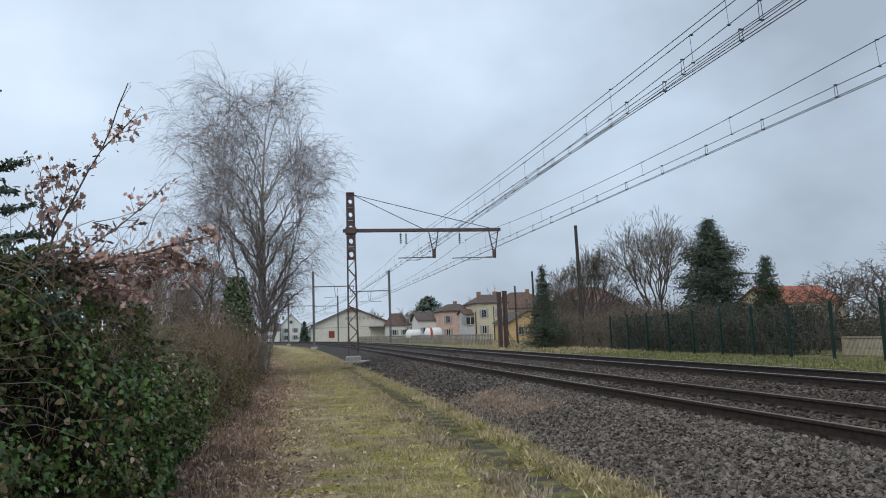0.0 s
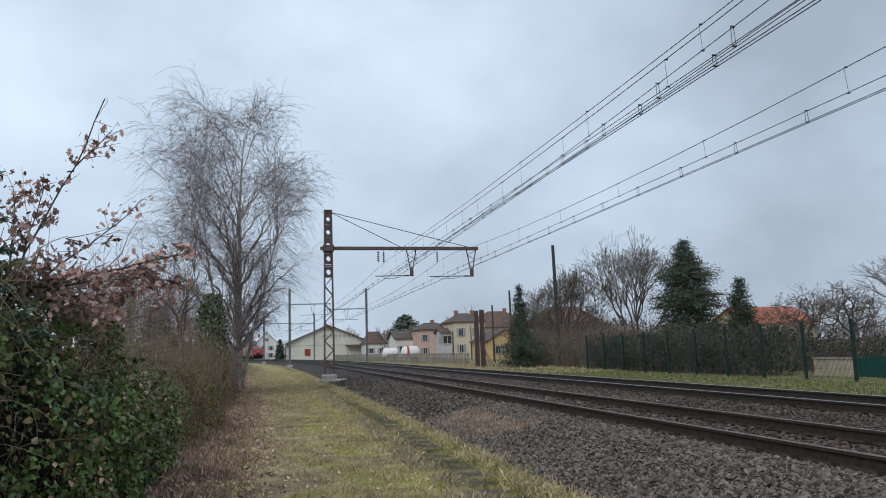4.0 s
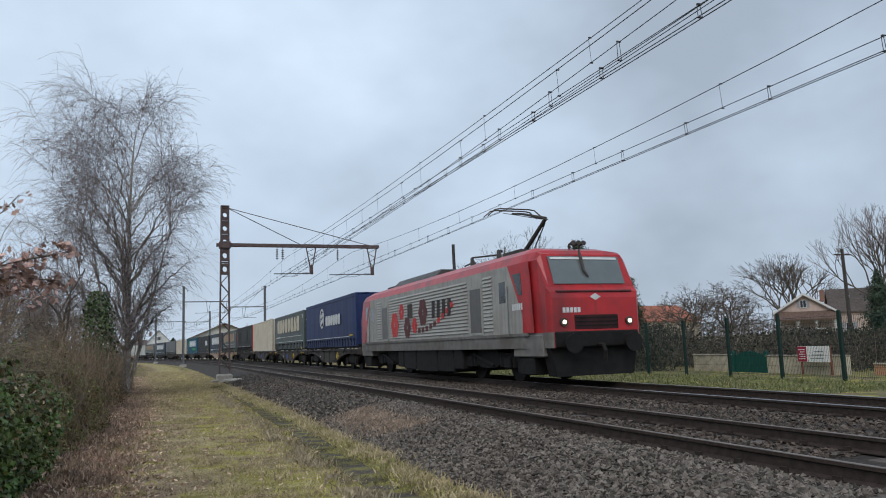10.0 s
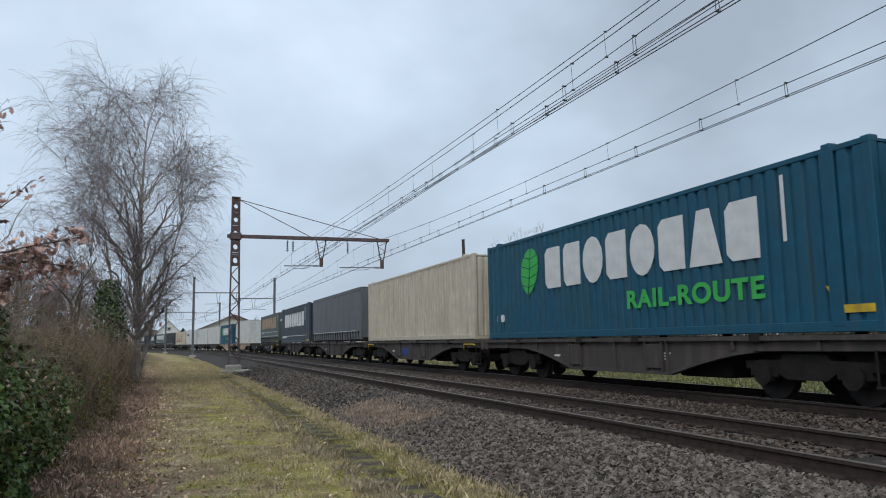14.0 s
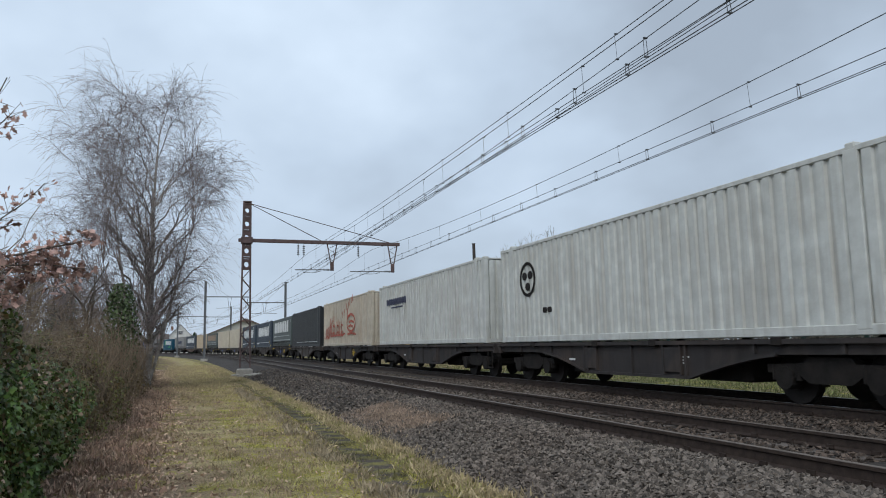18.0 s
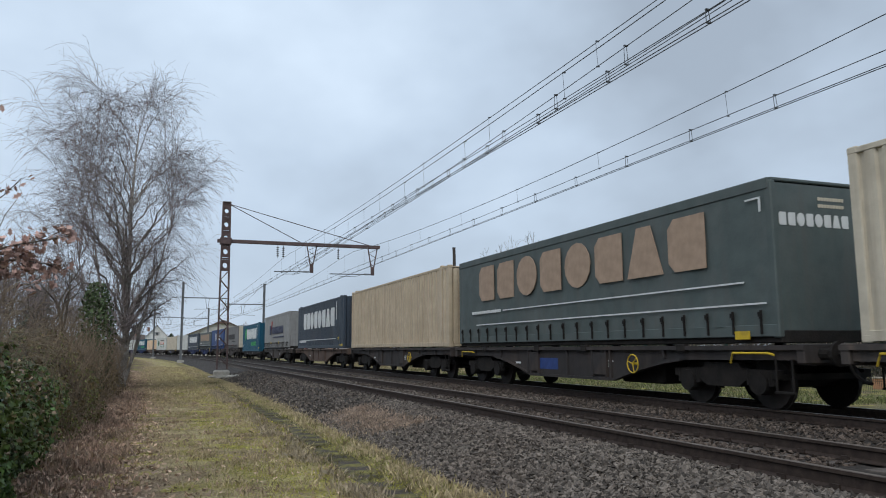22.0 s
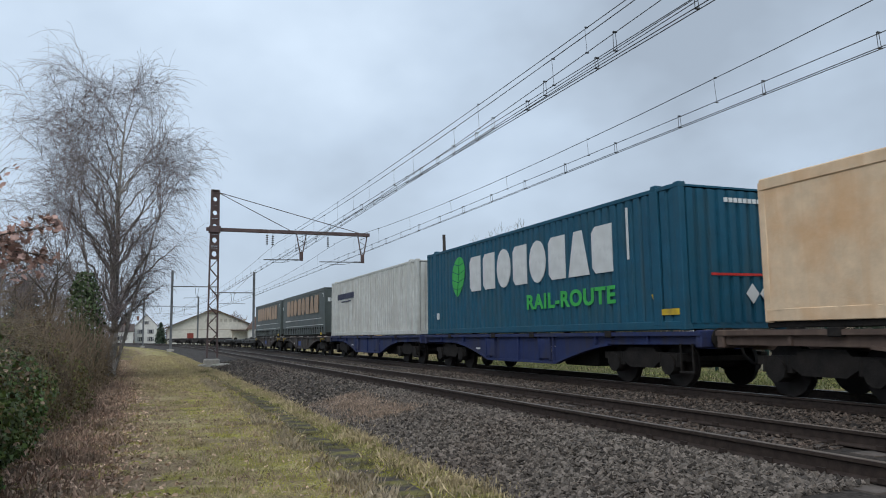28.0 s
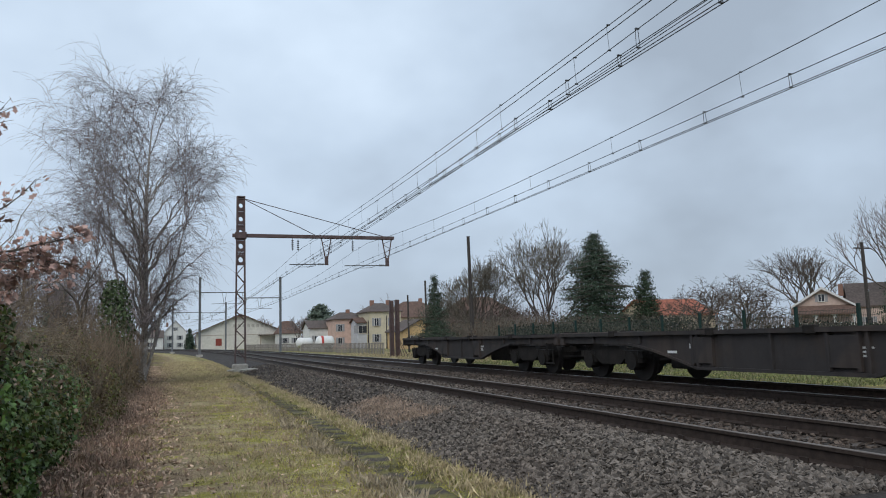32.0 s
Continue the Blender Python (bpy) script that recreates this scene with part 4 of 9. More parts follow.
    o = new("pale_shoot_tangle", limbs_mesh("pale_shoot_tangle", segs, M_STEMP, 4))
    o.parent = h
    o["kind"] = "stuff"
    o["label"] = "pale bare bramble shoots"
    segs = []
    for i in range(4200):
        y = 13 + 24 * rng.random() ** 0.9
        f, top = hedge_face(y)
        p = np.array((f + 0.45 - 1.6 * rng.random(), y, -0.45 + (top + 0.3) * rng.random()))
        d = np.array((rng.normal(0.1, 0.4), rng.normal(0, 0.4), 1.0))
        d /= np.linalg.norm(d)
        segs.append((p, p + d * rng.uniform(0.25, 0.8), 0.005, 0.002, 0))
    o = new("dry_stalk_thicket", limbs_mesh("dry_stalk_thicket", segs, mat("stalk_brown", (0.2, 0.15, 0.105), 0.9, 0, 0.4, 3), 3))
    o.parent = h
    o["kind"] = "stuff"
    o["label"] = "dry brown stalks"
    return h


build_hedge()


def hanging_twigs(rng, segs, p, e, n, long):
    """Fine shoots that leave a twig and bend down under their weight."""
    for _ in range(n):
        g = e * 0.8 + rng.normal(0, 0.5, 3)
        g /= np.linalg.norm(g)
        c, tl = p.copy(), rng.uniform(0.3, long)
        for _ in range(3):
            h = c + g * tl / 3
            segs.append((c, h, 0.0042, 0.0034, 0))
            c = h
            g = g + rng.normal(0, 0.06, 3) + np.array((0, 0, -0.42))
            g /= np.linalg.norm(g)


def arched_limb(rng, segs, root, tip, r, long):
    """A limb that climbs from the stem, arches over to its tip and carries side twigs with hanging ends."""
    root, tip = np.array(root, float), np.array(tip, float)
    out = np.linalg.norm((tip - root)[:2])
    mid = root * 0.55 + tip * 0.45 + np.array((0, 0, 0.16 * out + 0.12 * (tip[2] - root[2])))
    n = 12
    p, rr = root, r
    size = np.linalg.norm(tip - root)
    for i in range(n):
        f = (i + 1) / n
        q = root * (1 - f) ** 2 + mid * 2 * f * (1 - f) + tip * f * f + rng.normal(0, 0.012 * size, 3) * (i < n - 1)
        r2 = max(0.007, r * (1 - 0.88 * f))
        segs.append((p, q, rr, r2, 2))
        d = (q - p) / (np.linalg.norm(q - p) + 1e-9)
        p, rr = q, r2
        if f < 0.3:
            continue
        for _ in range(2 if rng.random() < 0.45 else 1):
            side = rng.normal(0, 1, 3)
            side -= d * side.dot(d)
            side /= np.linalg.norm(side) + 1e-9
            e = d * 0.8 + side * 0.62 + np.array((0, 0, 0.1))
            e /= np.linalg.norm(e)
            a, ln, r3 = p, size * rng.uniform(0.12, 0.34) * (1.2 - 0.5 * f), max(0.006, r2 * 0.5)
            for k in range(5):
                b = a + e * ln / 5
                segs.append((a, b, r3, max(0.005, r3 * 0.85), 1))
                a, r3 = b, max(0.005, r3 * 0.85)
                e = e + rng.normal(0, 0.1, 3) + np.array((0, 0, -0.09))
                e /= np.linalg.norm(e)
                hanging_twigs(rng, segs, a, e, 2 if rng.random() < 0.5 else 1, long)


def build_birch():
    rng = np.random.default_rng(12)
    segs = []

    def stem(p, d, length, r, n=14, wob=0.03, rise=0.03, taper=0.8):
        p, d = np.array(p, float), np.array(d, float) / np.linalg.norm(d)
        nodes, rr = [], r
        for i in range(n):
            d = d + rng.normal(0, wob, 3) + np.array((0, 0, rise))
            d /= np.linalg.norm(d)
            q = p + d * length / n
            r2 = r * (1 - taper * (i + 1) / n)
            segs.append((p, q, rr, r2, 9))
            p, rr = q, r2
            nodes.append((q, r2))
        return nodes
    # leading stem, two that lean west over the hedge, one pale stem that leans east
    lead = stem((0, 0, 0), (0.0, 0, 1), 10.6, 0.15, 20, 0.018)
    west = stem((-0.1, 0.06, 0), (-0.2, 0.08, 1), 7.4, 0.1, 14)
    low_west = stem((-0.12, 0.0, 0), (-0.5, 0.0, 1), 5.4, 0.07, 12)
    east = stem((0.06, 0.05, 0.3), (0.3, 0.05, 1), 6.6, 0.08, 13, 0.04)
    # reach of the crown to the west and east at each height
    hs = (1.8, 2.7, 4.0, 6.0, 8.0, 9.6, 10.8, 11.9, 12.9)
    to_west = (1.6, 2.4, 3.4, 4.0, 4.6, 5.1, 4.2, 3.2, 2.0)
    to_east = (1.0, 1.5, 2.1, 2.9, 3.5, 3.6, 3.3, 2.6, 1.3)
    for i in range(104):
        h = 2.6 + 10.3 * ((i * 0.618) % 1.0) ** 0.9
        az = rng.uniform(0, 2 * math.pi)
        c, sn = math.cos(az), math.sin(az)
        reach = np.interp(h, hs, to_west if c < 0 else to_east) * rng.uniform(0.45, 1.0) ** 0.8
        tip = np.array((c * reach, sn * min(reach, 3.4), h))
        drop = 0.8 * reach + 0.7
        stems = (lead, lead, west, low_west) if c < -0.2 else (lead, lead, east) if c > 0.3 else (lead,)
        nodes = stems[rng.integers(0, len(stems))]
        root, r2 = min(nodes, key=lambda k: abs(k[0][2] - max(1.6, h - drop)))
        arched_limb(rng, segs, root, tip, max(0.018, r2 * 0.5), 0.7 + 0.9 * (h > 5))
    for k in range(9):
        stem((rng.uniform(-0.1, 0.1), rng.uniform(-0.1, 0.1), 0), (rng.normal(-0.1, 0.25), 0.1, 1), rng.uniform(2.5, 4.5), 0.03, 8, 0.06)
    return tree_thing("birch_tree", "tall bare multi-stemmed birch with drooping fine twigs behind the hedge", "tree", segs, M_BIRCH, M_TWIG, (-1.2, 33.0, -0.4), cut=0.022)


build_birch()


def build_bare_tree(name, label, loc, height, seed, spread=0.55, depth=3, lift=0.05, droop=0.0, bark=M_BARK, twig=M_TWIG, kids=(1, 3), trunk_f=0.35, r=None, lean=0.0, tip=0.006, stems=1, wide=0.75, half=None, wob=0.14, limbs=6):
    rng = np.random.default_rng(seed)
    segs = []
    for s in range(stems):
        p = np.array((rng.normal(0, 0.25) if stems > 1 else 0, rng.normal(0, 0.25) if stems > 1 else 0, 0), float)
        d = np.array((lean + (rng.normal(0, 0.22) if stems > 1 else 0), rng.normal(0, 0.05), 1.0))
        d /= np.linalg.norm(d)
        rr = r or height * 0.02
        n, L = 6, height * trunk_f
        for i in range(n):
            d = d + rng.normal(0, 0.05, 3)
            d /= np.linalg.norm(d)
            q = p + d * L / n
            r2 = rr * 0.93
            segs.append((p.copy(), q.copy(), rr, r2, 9))
            p, rr = q, r2
        for k in range(limbs):
            a = k * 2.4 + rng.uniform(-0.4, 0.4)
            sp = wide * rng.uniform(0.35, 1.1)
            nd = np.array((math.cos(a) * sp, math.sin(a) * sp, 1.0))
            grow(rng, segs, p, nd / np.linalg.norm(nd), height * (1 - trunk_f) * rng.uniform(0.6, 0.85), rr * 0.55, depth, spread, lift, steps=4, kids=kids, shrink=0.58, droop=droop, wob=wob, tip=tip)
    segs = fit_size(segs, height, half, half)
    return tree_thing(name, label, "tree", segs, bark, twig, loc, cut=0.03)


def build_crown_tree(name, label, loc, height, half, seed, trunk_f=0.22, boughs=5, depth=6, angle=0.42, ratio=0.76, wob=0.1, lift=0.05, droop=0.0, r=None, tip=0.008, bark=M_BARK, twig=M_TWIGG):
    """A bare tree that forks again and again into a rounded crown of fine twigs."""
    rng = np.random.default_rng(seed)
    segs = []

    def fork(p, d, length, rad, left):
        n = 3 if left > 1 else 2
        for i in range(n):
            d = d + rng.normal(0, wob, 3) + np.array((0, 0, lift - (droop if left < 3 else 0)))
            d /= np.linalg.norm(d)
            q = p + d * length / n
            r2 = max(tip, rad * (1 - 0.22 * (i + 1) / n))
            segs.append((p, q, max(tip, rad * (1 - 0.22 * i / n)), r2, left))
            p = q
        if left == 0:
            return
        turn = rng.uniform(0, 6.28)
        kids = 3 if rng.random() < (0.55 if left > 2 else 0.3) else 2
        for k in range(kids):
            a = turn + 6.28 * k / kids + rng.normal(0, 0.3)
            u = np.cross(d, (0.3, 0.2, 0.9))
            u /= np.linalg.norm(u) + 1e-9
            w = np.cross(d, u)
            spread = angle * rng.uniform(0.6, 1.35)
            e = d * math.cos(spread) + (u * math.cos(a) + w * math.sin(a)) * math.sin(spread)
            fork(p, e, length * ratio * rng.uniform(0.8, 1.15), rad * 0.68, left - 1)
    rad = r or height * 0.02
    base, first = np.array((0.0, 0.0, 0.0)), height * trunk_f
    top = np.array((rng.normal(0, 0.1), 0.0, first))
    segs.append((base, top, rad * 1.25, rad, 9))
    for k in range(boughs):
        a = 2.4 * k + rng.uniform(-0.3, 0.3)
        sp = 0.18 + 0.75 * (k % 3) / 2 * rng.uniform(0.8, 1.1)
        d = np.array((math.cos(a) * sp, math.sin(a) * sp, 1.0))
        fork(top - np.array((0, 0, first * 0.25 * rng.random())), d / np.linalg.norm(d), height * 0.26 * rng.uniform(0.85, 1.1), rad * 0.6, depth - 1)
    segs = fit_size(segs, height, half, half)
    return tree_thing(name, label, "tree", segs, bark, twig, loc, cut=0.03)


# lower wood behind the hedge, seen through the birch
build_bare_tree("bare_tree", "bushy bare young tree behind the hedge", (-4.4, 30, -0.4), 5.8, 21, depth=3, kids=(1, 2), twig=M_TWIG, stems=2, trunk_f=0.12, half=2.3)
build_bare_tree("bare_tree", "bushy bare young tree behind the hedge", (-2.5, 31, -0.4), 5.2, 25, depth=3, kids=(1, 2), twig=M_TWIG, stems=1, trunk_f=0.1, half=2.0)
build_bare_tree("bare_tree", "bushy bare young tree behind the hedge", (-6.6, 33, -0.4), 6.2, 26, depth=3, kids=(1, 2), twig=M_TWIG, stems=1, trunk_f=0.15, half=2.4)
build_bare_tree("bare_tree", "thin bare young tree behind the hedge", (-3.2, 37, -0.4), 5.0, 22, depth=3, kids=(1, 2), twig=M_TWIG)
build_bare_tree("bare_tree", "thin bare young tree with straight stem behind the hedge", (-7.0, 38, -0.4), 6.8, 23, depth=3, kids=(1, 2), twig=M_TWIG)
build_bare_tree("bare_tree", "slender bare tree at the edge of the path", (-2.2, 44, -0.4), 5.5, 24, half=1.3, depth=3, kids=(1, 2), twig=M_TWIG)


def build_ivy_stump():
    rng = np.random.default_rng(8)
    t = thing("ivy_covered_tree", "small dead tree wrapped in dark ivy in the hedge", "tree", "trees", loc=(-1.75, 25, -0.4))
    segs = []
    grow(rng, segs, (0, 0, 0), (0.05, 0, 1), 3.2, 0.12, 2, 0.7, 0.05, kids=(1, 2))
    o = new("trunk", limbs_mesh("trunk", [s[:4] for s in segs], M_BARK, 5))
    o.parent = t
    n = 2600
    h = rng.random(n)
    a = rng.uniform(0, 2 * math.pi, n)
    r = (0.16 + 0.42 * np.sin(np.clip(h, 0, 1) * np.pi) ** 0.8 * rng.random(n)) + 0.05
    p = np.stack([r * np.cos(a), r * np.sin(a), 0.2 + h * 3.3], 1)
    q = np.stack([np.cos(a), np.sin(a), 0.3 + 0 * a], 1)
    o = new("ivy_leaves", leaf_cloud("ivy_leaves", p, q, 0.085, mat("old_ivy_green", (0.075, 0.105, 0.045), 0.7, 0, 0.4, 3, island=0.5), rng))
    o.parent = t
    o["label"] = "dark ivy leaves"


build_ivy_stump()


def build_oak():
    rng = np.random.default_rng(17)
    t = thing("young_oak", "young oak over the hedge holding withered brown leaves", "tree", "trees", loc=(-2.35, 7.2, -0.4))
    segs, pts = [], []
    segs.append((np.array((0, 0, 0.0)), np.array((0.02, 0, 0.9)), 0.05, 0.04, 9))
    segs.append((np.array((0.02, 0, 0.9)), np.array((0, 0, 1.9)), 0.04, 0.03, 9))
    # limb: where it leaves, its heading, its length, thickness, leaves a node from the root and to the tip
    limbs = (((0.05, 0, 1.85), (0.27, 0, 0.96), 2.15, 0.014, 8, 0), ((0.62, 0, 3.25), (0.5, 0.1, 0.62), 0.45, 0.008, 6, 0), ((0.1, 0.1, 2.2), (-0.05, 0.1, 1), 0.95, 0.012, 5, 5), ((0.2, 0.1, 2.3), (0.1, 0.15, 1), 0.85, 0.01, 5, 5),
             ((0.0, 0, 2.0), (0.7, -0.1, 0.35), 0.75, 0.012, 9, 6), ((0.35, 0, 2.15), (0.8, 0.0, 0.28), 1.2, 0.018, 7, 13), ((0.45, -0.1, 2.15), (0.75, -0.05, 0.12), 1.05, 0.014, 9, 13), ((0.4, 0.15, 2.3), (0.62, 0.1, 0.55), 1.05, 0.01, 5, 1),
             ((0.25, 0.05, 2.05), (0.8, 0.15, 0.02), 1.1, 0.012, 9, 10), ((-0.1, 0, 1.9), (-0.6, 0, 0.4), 0.7, 0.012, 9, 8), ((-0.25, -0.05, 2.15), (0.7, -0.2, 0.05), 0.8, 0.01, 11, 9), ((0.55, 0.05, 2.6), (0.75, 0.1, 0.1), 0.45, 0.005, 0, 0), ((0.3, -0.1, 2.1), (0.5, -0.2, -0.15), 0.75, 0.01, 8, 10))
    fork = None
    for p, d, L, r, l0, l1 in limbs:
        p, d = np.array(p), np.array(d) / np.linalg.norm(d)
        if fork is not None and L == 0.45 and l0:
            p = fork
        if fork is not None:
            near = min((g[1] for g in segs), key=lambda g: np.linalg.norm(g - p))
            if np.linalg.norm(near - p) > 0.004:
                segs.append((near, p, r, r, 1))
        rr = r
        for i in range(10):
            d = d + rng.normal(0, 0.06, 3) + np.array((0, 0, 0.012))
            d /= np.linalg.norm(d)
            q = p + d * L / 10
            segs.append((p.copy(), q.copy(), rr, max(0.003, rr * 0.9), 1))
            p, rr = q, max(0.003, rr * 0.9)
            if fork is None and i == 6:
                fork = p.copy()
            leaves = l0 + (l1 - l0) * i / 9
            if leaves > 0.5 and i > 0:
                for _ in range(2):
                    s = d + rng.normal(0, 0.7, 3)
                    s /= np.linalg.norm(s)
                    ln = rng.uniform(0.06, 0.26)
                    segs.append((p.copy(), p + s * ln, rr * 0.5, 0.0018, 0))
                    for _ in range(int(leaves * rng.uniform(0.7, 1.7))):
                        pts.append(p + s * ln * rng.uniform(0.5, 1.1) + rng.normal(0, 0.035, 3))
    o = new("limb_system", limbs_mesh("limb_system", [s[:4] for s in segs], M_BARK, 5))
    o.parent = t
    pts = np.array(pts)
    o = new("dead_foliage", leaf_cloud("dead_foliage", pts, rng.normal(0, 1, pts.shape), 0.07, M_OAKLEAF, rng, "lobed"))
    o.parent = t
    o["kind"] = "stuff"
    o["label"] = "withered pinkish-brown lobed oak leaves"


build_oak()


def build_conifer(name, label, loc, height, radius, seed, m, density=1.0, card=0.32, base=0.04, power=0.85, droop=0.25, open_=0.15):
    """A needled tree: tiers of drooping boughs carrying many needle sprays."""
    rng = np.random.default_rng(seed)
    t = thing(name, label, "tree", "trees", loc=loc)
    segs = [(np.array((0, 0, 0.0)), np.array((0.05, 0, height * 0.5)), height * 0.018, height * 0.01, 9), (np.array((0.05, 0, height * 0.5)), np.array((0, 0, height)), height * 0.01, 0.01, 9)]
    pts, nrm = [], []
    tiers = int(height / 0.42)
    for i in range(tiers):
        f = base + (1 - base) * i / tiers
        z = f * height
        R = radius * (1 - f) ** power * rng.uniform(1 - 2 * open_, 1 + open_) + 0.06
        nb = max(5, int(9 * density * (0.5 + R / radius)))
        for k in range(nb):
            a = rng.uniform(0, 2 * math.pi)
            Rk = R * rng.uniform(0.6, 1.12)
            tip = np.array((math.cos(a) * Rk, math.sin(a) * Rk, z - droop * Rk + rng.normal(0, 0.1)))
            root = np.array((0, 0, z + 0.05))
            segs.append((root, tip, 0.02 + 0.01 * Rk, 0.006, 0))
            n = int(4 + 9 * Rk / max(0.6, radius) * 1.6)
            for s in np.linspace(0.3, 1.05, n):
                for _ in range(2):
                    pts.append(root + (tip - root) * s + rng.normal(0, 0.1 + 0.05 * Rk, 3))
                    nrm.append((math.cos(a) * 0.6 + rng.normal(0, 0.4), math.sin(a) * 0.6 + rng.normal(0, 0.4), 0.9))
    o = new("trunk", limbs_mesh("trunk", [s[:4] for s in segs], M_BARK, 4))
    o.parent = t
    o = new("needles", leaf_cloud("needles", np.array(pts), np.array(nrm), card, m, rng, "needle", 0.5))
    o.parent = t
    o["label"] = "dense dark green needle sprays"
    return t


def build_spruce():
    """A near spruce: long boughs with side sprays, each thickly set with short needles."""
    rng = np.random.default_rng(31)
    t = thing("spruce_tree", "dark green spruce with long spiky tips beside the hedge", "tree", "trees", loc=(-3.2, 6.5, -0.4))
    H = 4.6
    segs = [(np.array((0, 0, 0.0)), np.array((0.0, 0, 2.4)), 0.1, 0.06, 9), (np.array((0, 0, 2.4)), np.array((0, 0, H)), 0.06, 0.01, 9)]
    pts, nrm = [], []

    def clothe(a, b, k, w):
        for f in rng.random(k):
            c = rng.normal(0, 1, 3)
            pts.append(a + (b - a) * f + c * w * 0.4)
            nrm.append(c + np.array((0, 0, 0.6)))
    for i in range(125):
        f = 0.25 + 0.72 * rng.random()
        az = rng.normal(-0.1, 1.0) if i % 3 else rng.uniform(0, 2 * math.pi)
        L = (1.8 * (1 - f) ** 0.7 + 0.15) * rng.uniform(0.65, 1.05)
        root = np.array((0, 0, f * H))
        d = np.array((math.cos(az), math.sin(az), rng.normal(0.12, 0.14)))
        d /= np.linalg.norm(d)
        p = root
        n = 9
        for k in range(n):
            q = p + d * L / n
            segs.append((p.copy(), q.copy(), 0.016 * (1 - k / n) + 0.004, 0.016 * (1 - (k + 1) / n) + 0.004, 0))
            if k > 1:
                clothe(p, q, 16, 0.03)
            p = q
            d = d + rng.normal(0, 0.05, 3) + np.array((0, 0, 0.025))
            d /= np.linalg.norm(d)
            if 1 < k < n - 1:
                for e in (-1, 1):
                    s = d * 0.75 + np.array((-d[1], d[0], 0)) * e * 0.65 + np.array((0, 0, rng.normal(0.02, 0.14)))
                    ln = L * 0.34 * (1.1 - k / n) * rng.uniform(0.6, 1.2)
                    segs.append((p.copy(), p + s * ln, 0.005, 0.002, 0))
                    clothe(p, p + s * ln, int(12 + 55 * ln), 0.026)
    o = new("trunk", limbs_mesh("trunk", [s[:4] for s in segs], M_BARK, 4))
    o.parent = t
    o = new("foliage", leaf_cloud("foliage", np.array(pts), np.array(nrm), 0.055, M_SPRUCE, rng, "needle", 0.5))
    o.parent = t
    o["kind"] = "stuff"
    o["label"] = "dense blue-green needle sprays"


build_spruce()
build_conifer("distant_fir", "distant dark fir behind the hedge", (-8.2, 62, -0.4), 6.2, 2.6, 32, M_CONIF, 1.0, 0.4, 0.1, 0.5, 0.1, 0.2)


litter("leaf_litter", 11000, -2.0, 0.5, 4.0, 34.0, 0.055, M_LITTER, 5, "brown fallen leaves along the hedge foot")
litter("leaf_litter", 5000, -1.8, -0.1, 20.0, 60.0, 0.09, M_LITTER, 9, "brown fallen leaves along the hedge foot")
litter("leaf_litter", 1300, -0.2, 2.8, 4.0, 25.0, 0.045, M_LITTER, 6, "scattered brown fallen leaves on the path")
M_WITHER = mat("withered_grass_pink", (0.37, 0.28, 0.215), 0.9, 0, 0.3, 3, island=0.35)
tufts("withered_heap", 11000, 3.5, 4.4, 12.8, 16.8, 0.08, M_WITHER, 7, "heap of withered pinkish-brown grass on the ballast edge", clump=0.16, power=1.0, w=1.0)


# ---- across the tracks: fence, gardens, houses ----
FENCE_X = 20.0


def build_fence():
    f = thing("green_fence", "tall dark green metal fence with mesh panels along the railway", "fence", loc=(0, 0, 0))
    post = bx(-0.05, 0.05, -0.05, 0.05, -0.6, 1.78, 0.008)
    cap = mesh_of("post", post, M_FENCE)
    for i in range(13):
        piece("post", cap, f, (FENCE_X, 15.0 + 2.5 * i, 0))
    bm = bmesh.new()
    for k in range(40):
        yy = -1.25 + 2.5 * (k + 0.5) / 40
        box(bm, -0.003, 0.003, yy - 0.003, yy + 0.003, -0.36, 1.62)
    for zz in (-0.3, 0.0, 0.35, 0.7, 1.05, 1.4, 1.6):
        box(bm, -0.004, 0.004, -1.25, 1.25, zz, zz + 0.008)
    panel = mesh_of("mesh_panel", bm, M_FENCE)
    for i in range(12):
        piece("mesh_panel", panel, f, (FENCE_X, 16.25 + 2.5 * i, 0), 0, "welded wire mesh panel")


build_fence()


def hedge_row(name, label, x0, x1, y0, y1, z0, z1, n, size, m, seed, twigs=0, twig_m=None):
    """A long shaggy mass of leaves or twigs with an uneven top."""
    rng = np.random.default_rng(seed)
    h = thing(name, label, "hedge", "hedges")
    y = rng.uniform(y0, y1, n)
    top = z1 * (1 + 0.16 * np.sin(y * 0.8 + seed) + 0.1 * np.sin(y * 2.1)) + rng.normal(0, 0.12, n)
    z = z0 + (top - z0) * rng.random(n) ** 0.75
    x = rng.uniform(x0, x1, n)
    p = np.stack([x, y, z], 1)
    q = np.stack([-np.ones(n), -0.3 * np.ones(n), 0.5 * np.ones(n)], 1)
    o = new("leaves", leaf_cloud("leaves", p, q, size, m, rng))
    o.parent = h
    o["kind"] = "stuff"
    if twigs:
        segs = []
        for i in range(twigs):
            yy = rng.uniform(y0, y1)
            t = z1 * (1.1 + 0.16 * math.sin(yy * 0.8 + seed)) * rng.uniform(0.7, 1.15)
            a = np.array((rng.uniform(x0, x1), yy, z0))
            b = a + np.array((rng.normal(0, 0.35), rng.normal(0, 0.35), (t - z0) * 0.6))
            c = b + np.array((rng.normal(0, 0.35), rng.normal(0, 0.35), (t - z0) * 0.4))
            segs += [(a, b, 0.022, 0.014, 0), (b, c, 0.014, 0.005, 0)]
        o = new("stem_thicket", limbs_mesh("stem_thicket", segs, twig_m or M_TWIGD, 3))
        o.parent = h
        o["kind"] = "stuff"
    return h


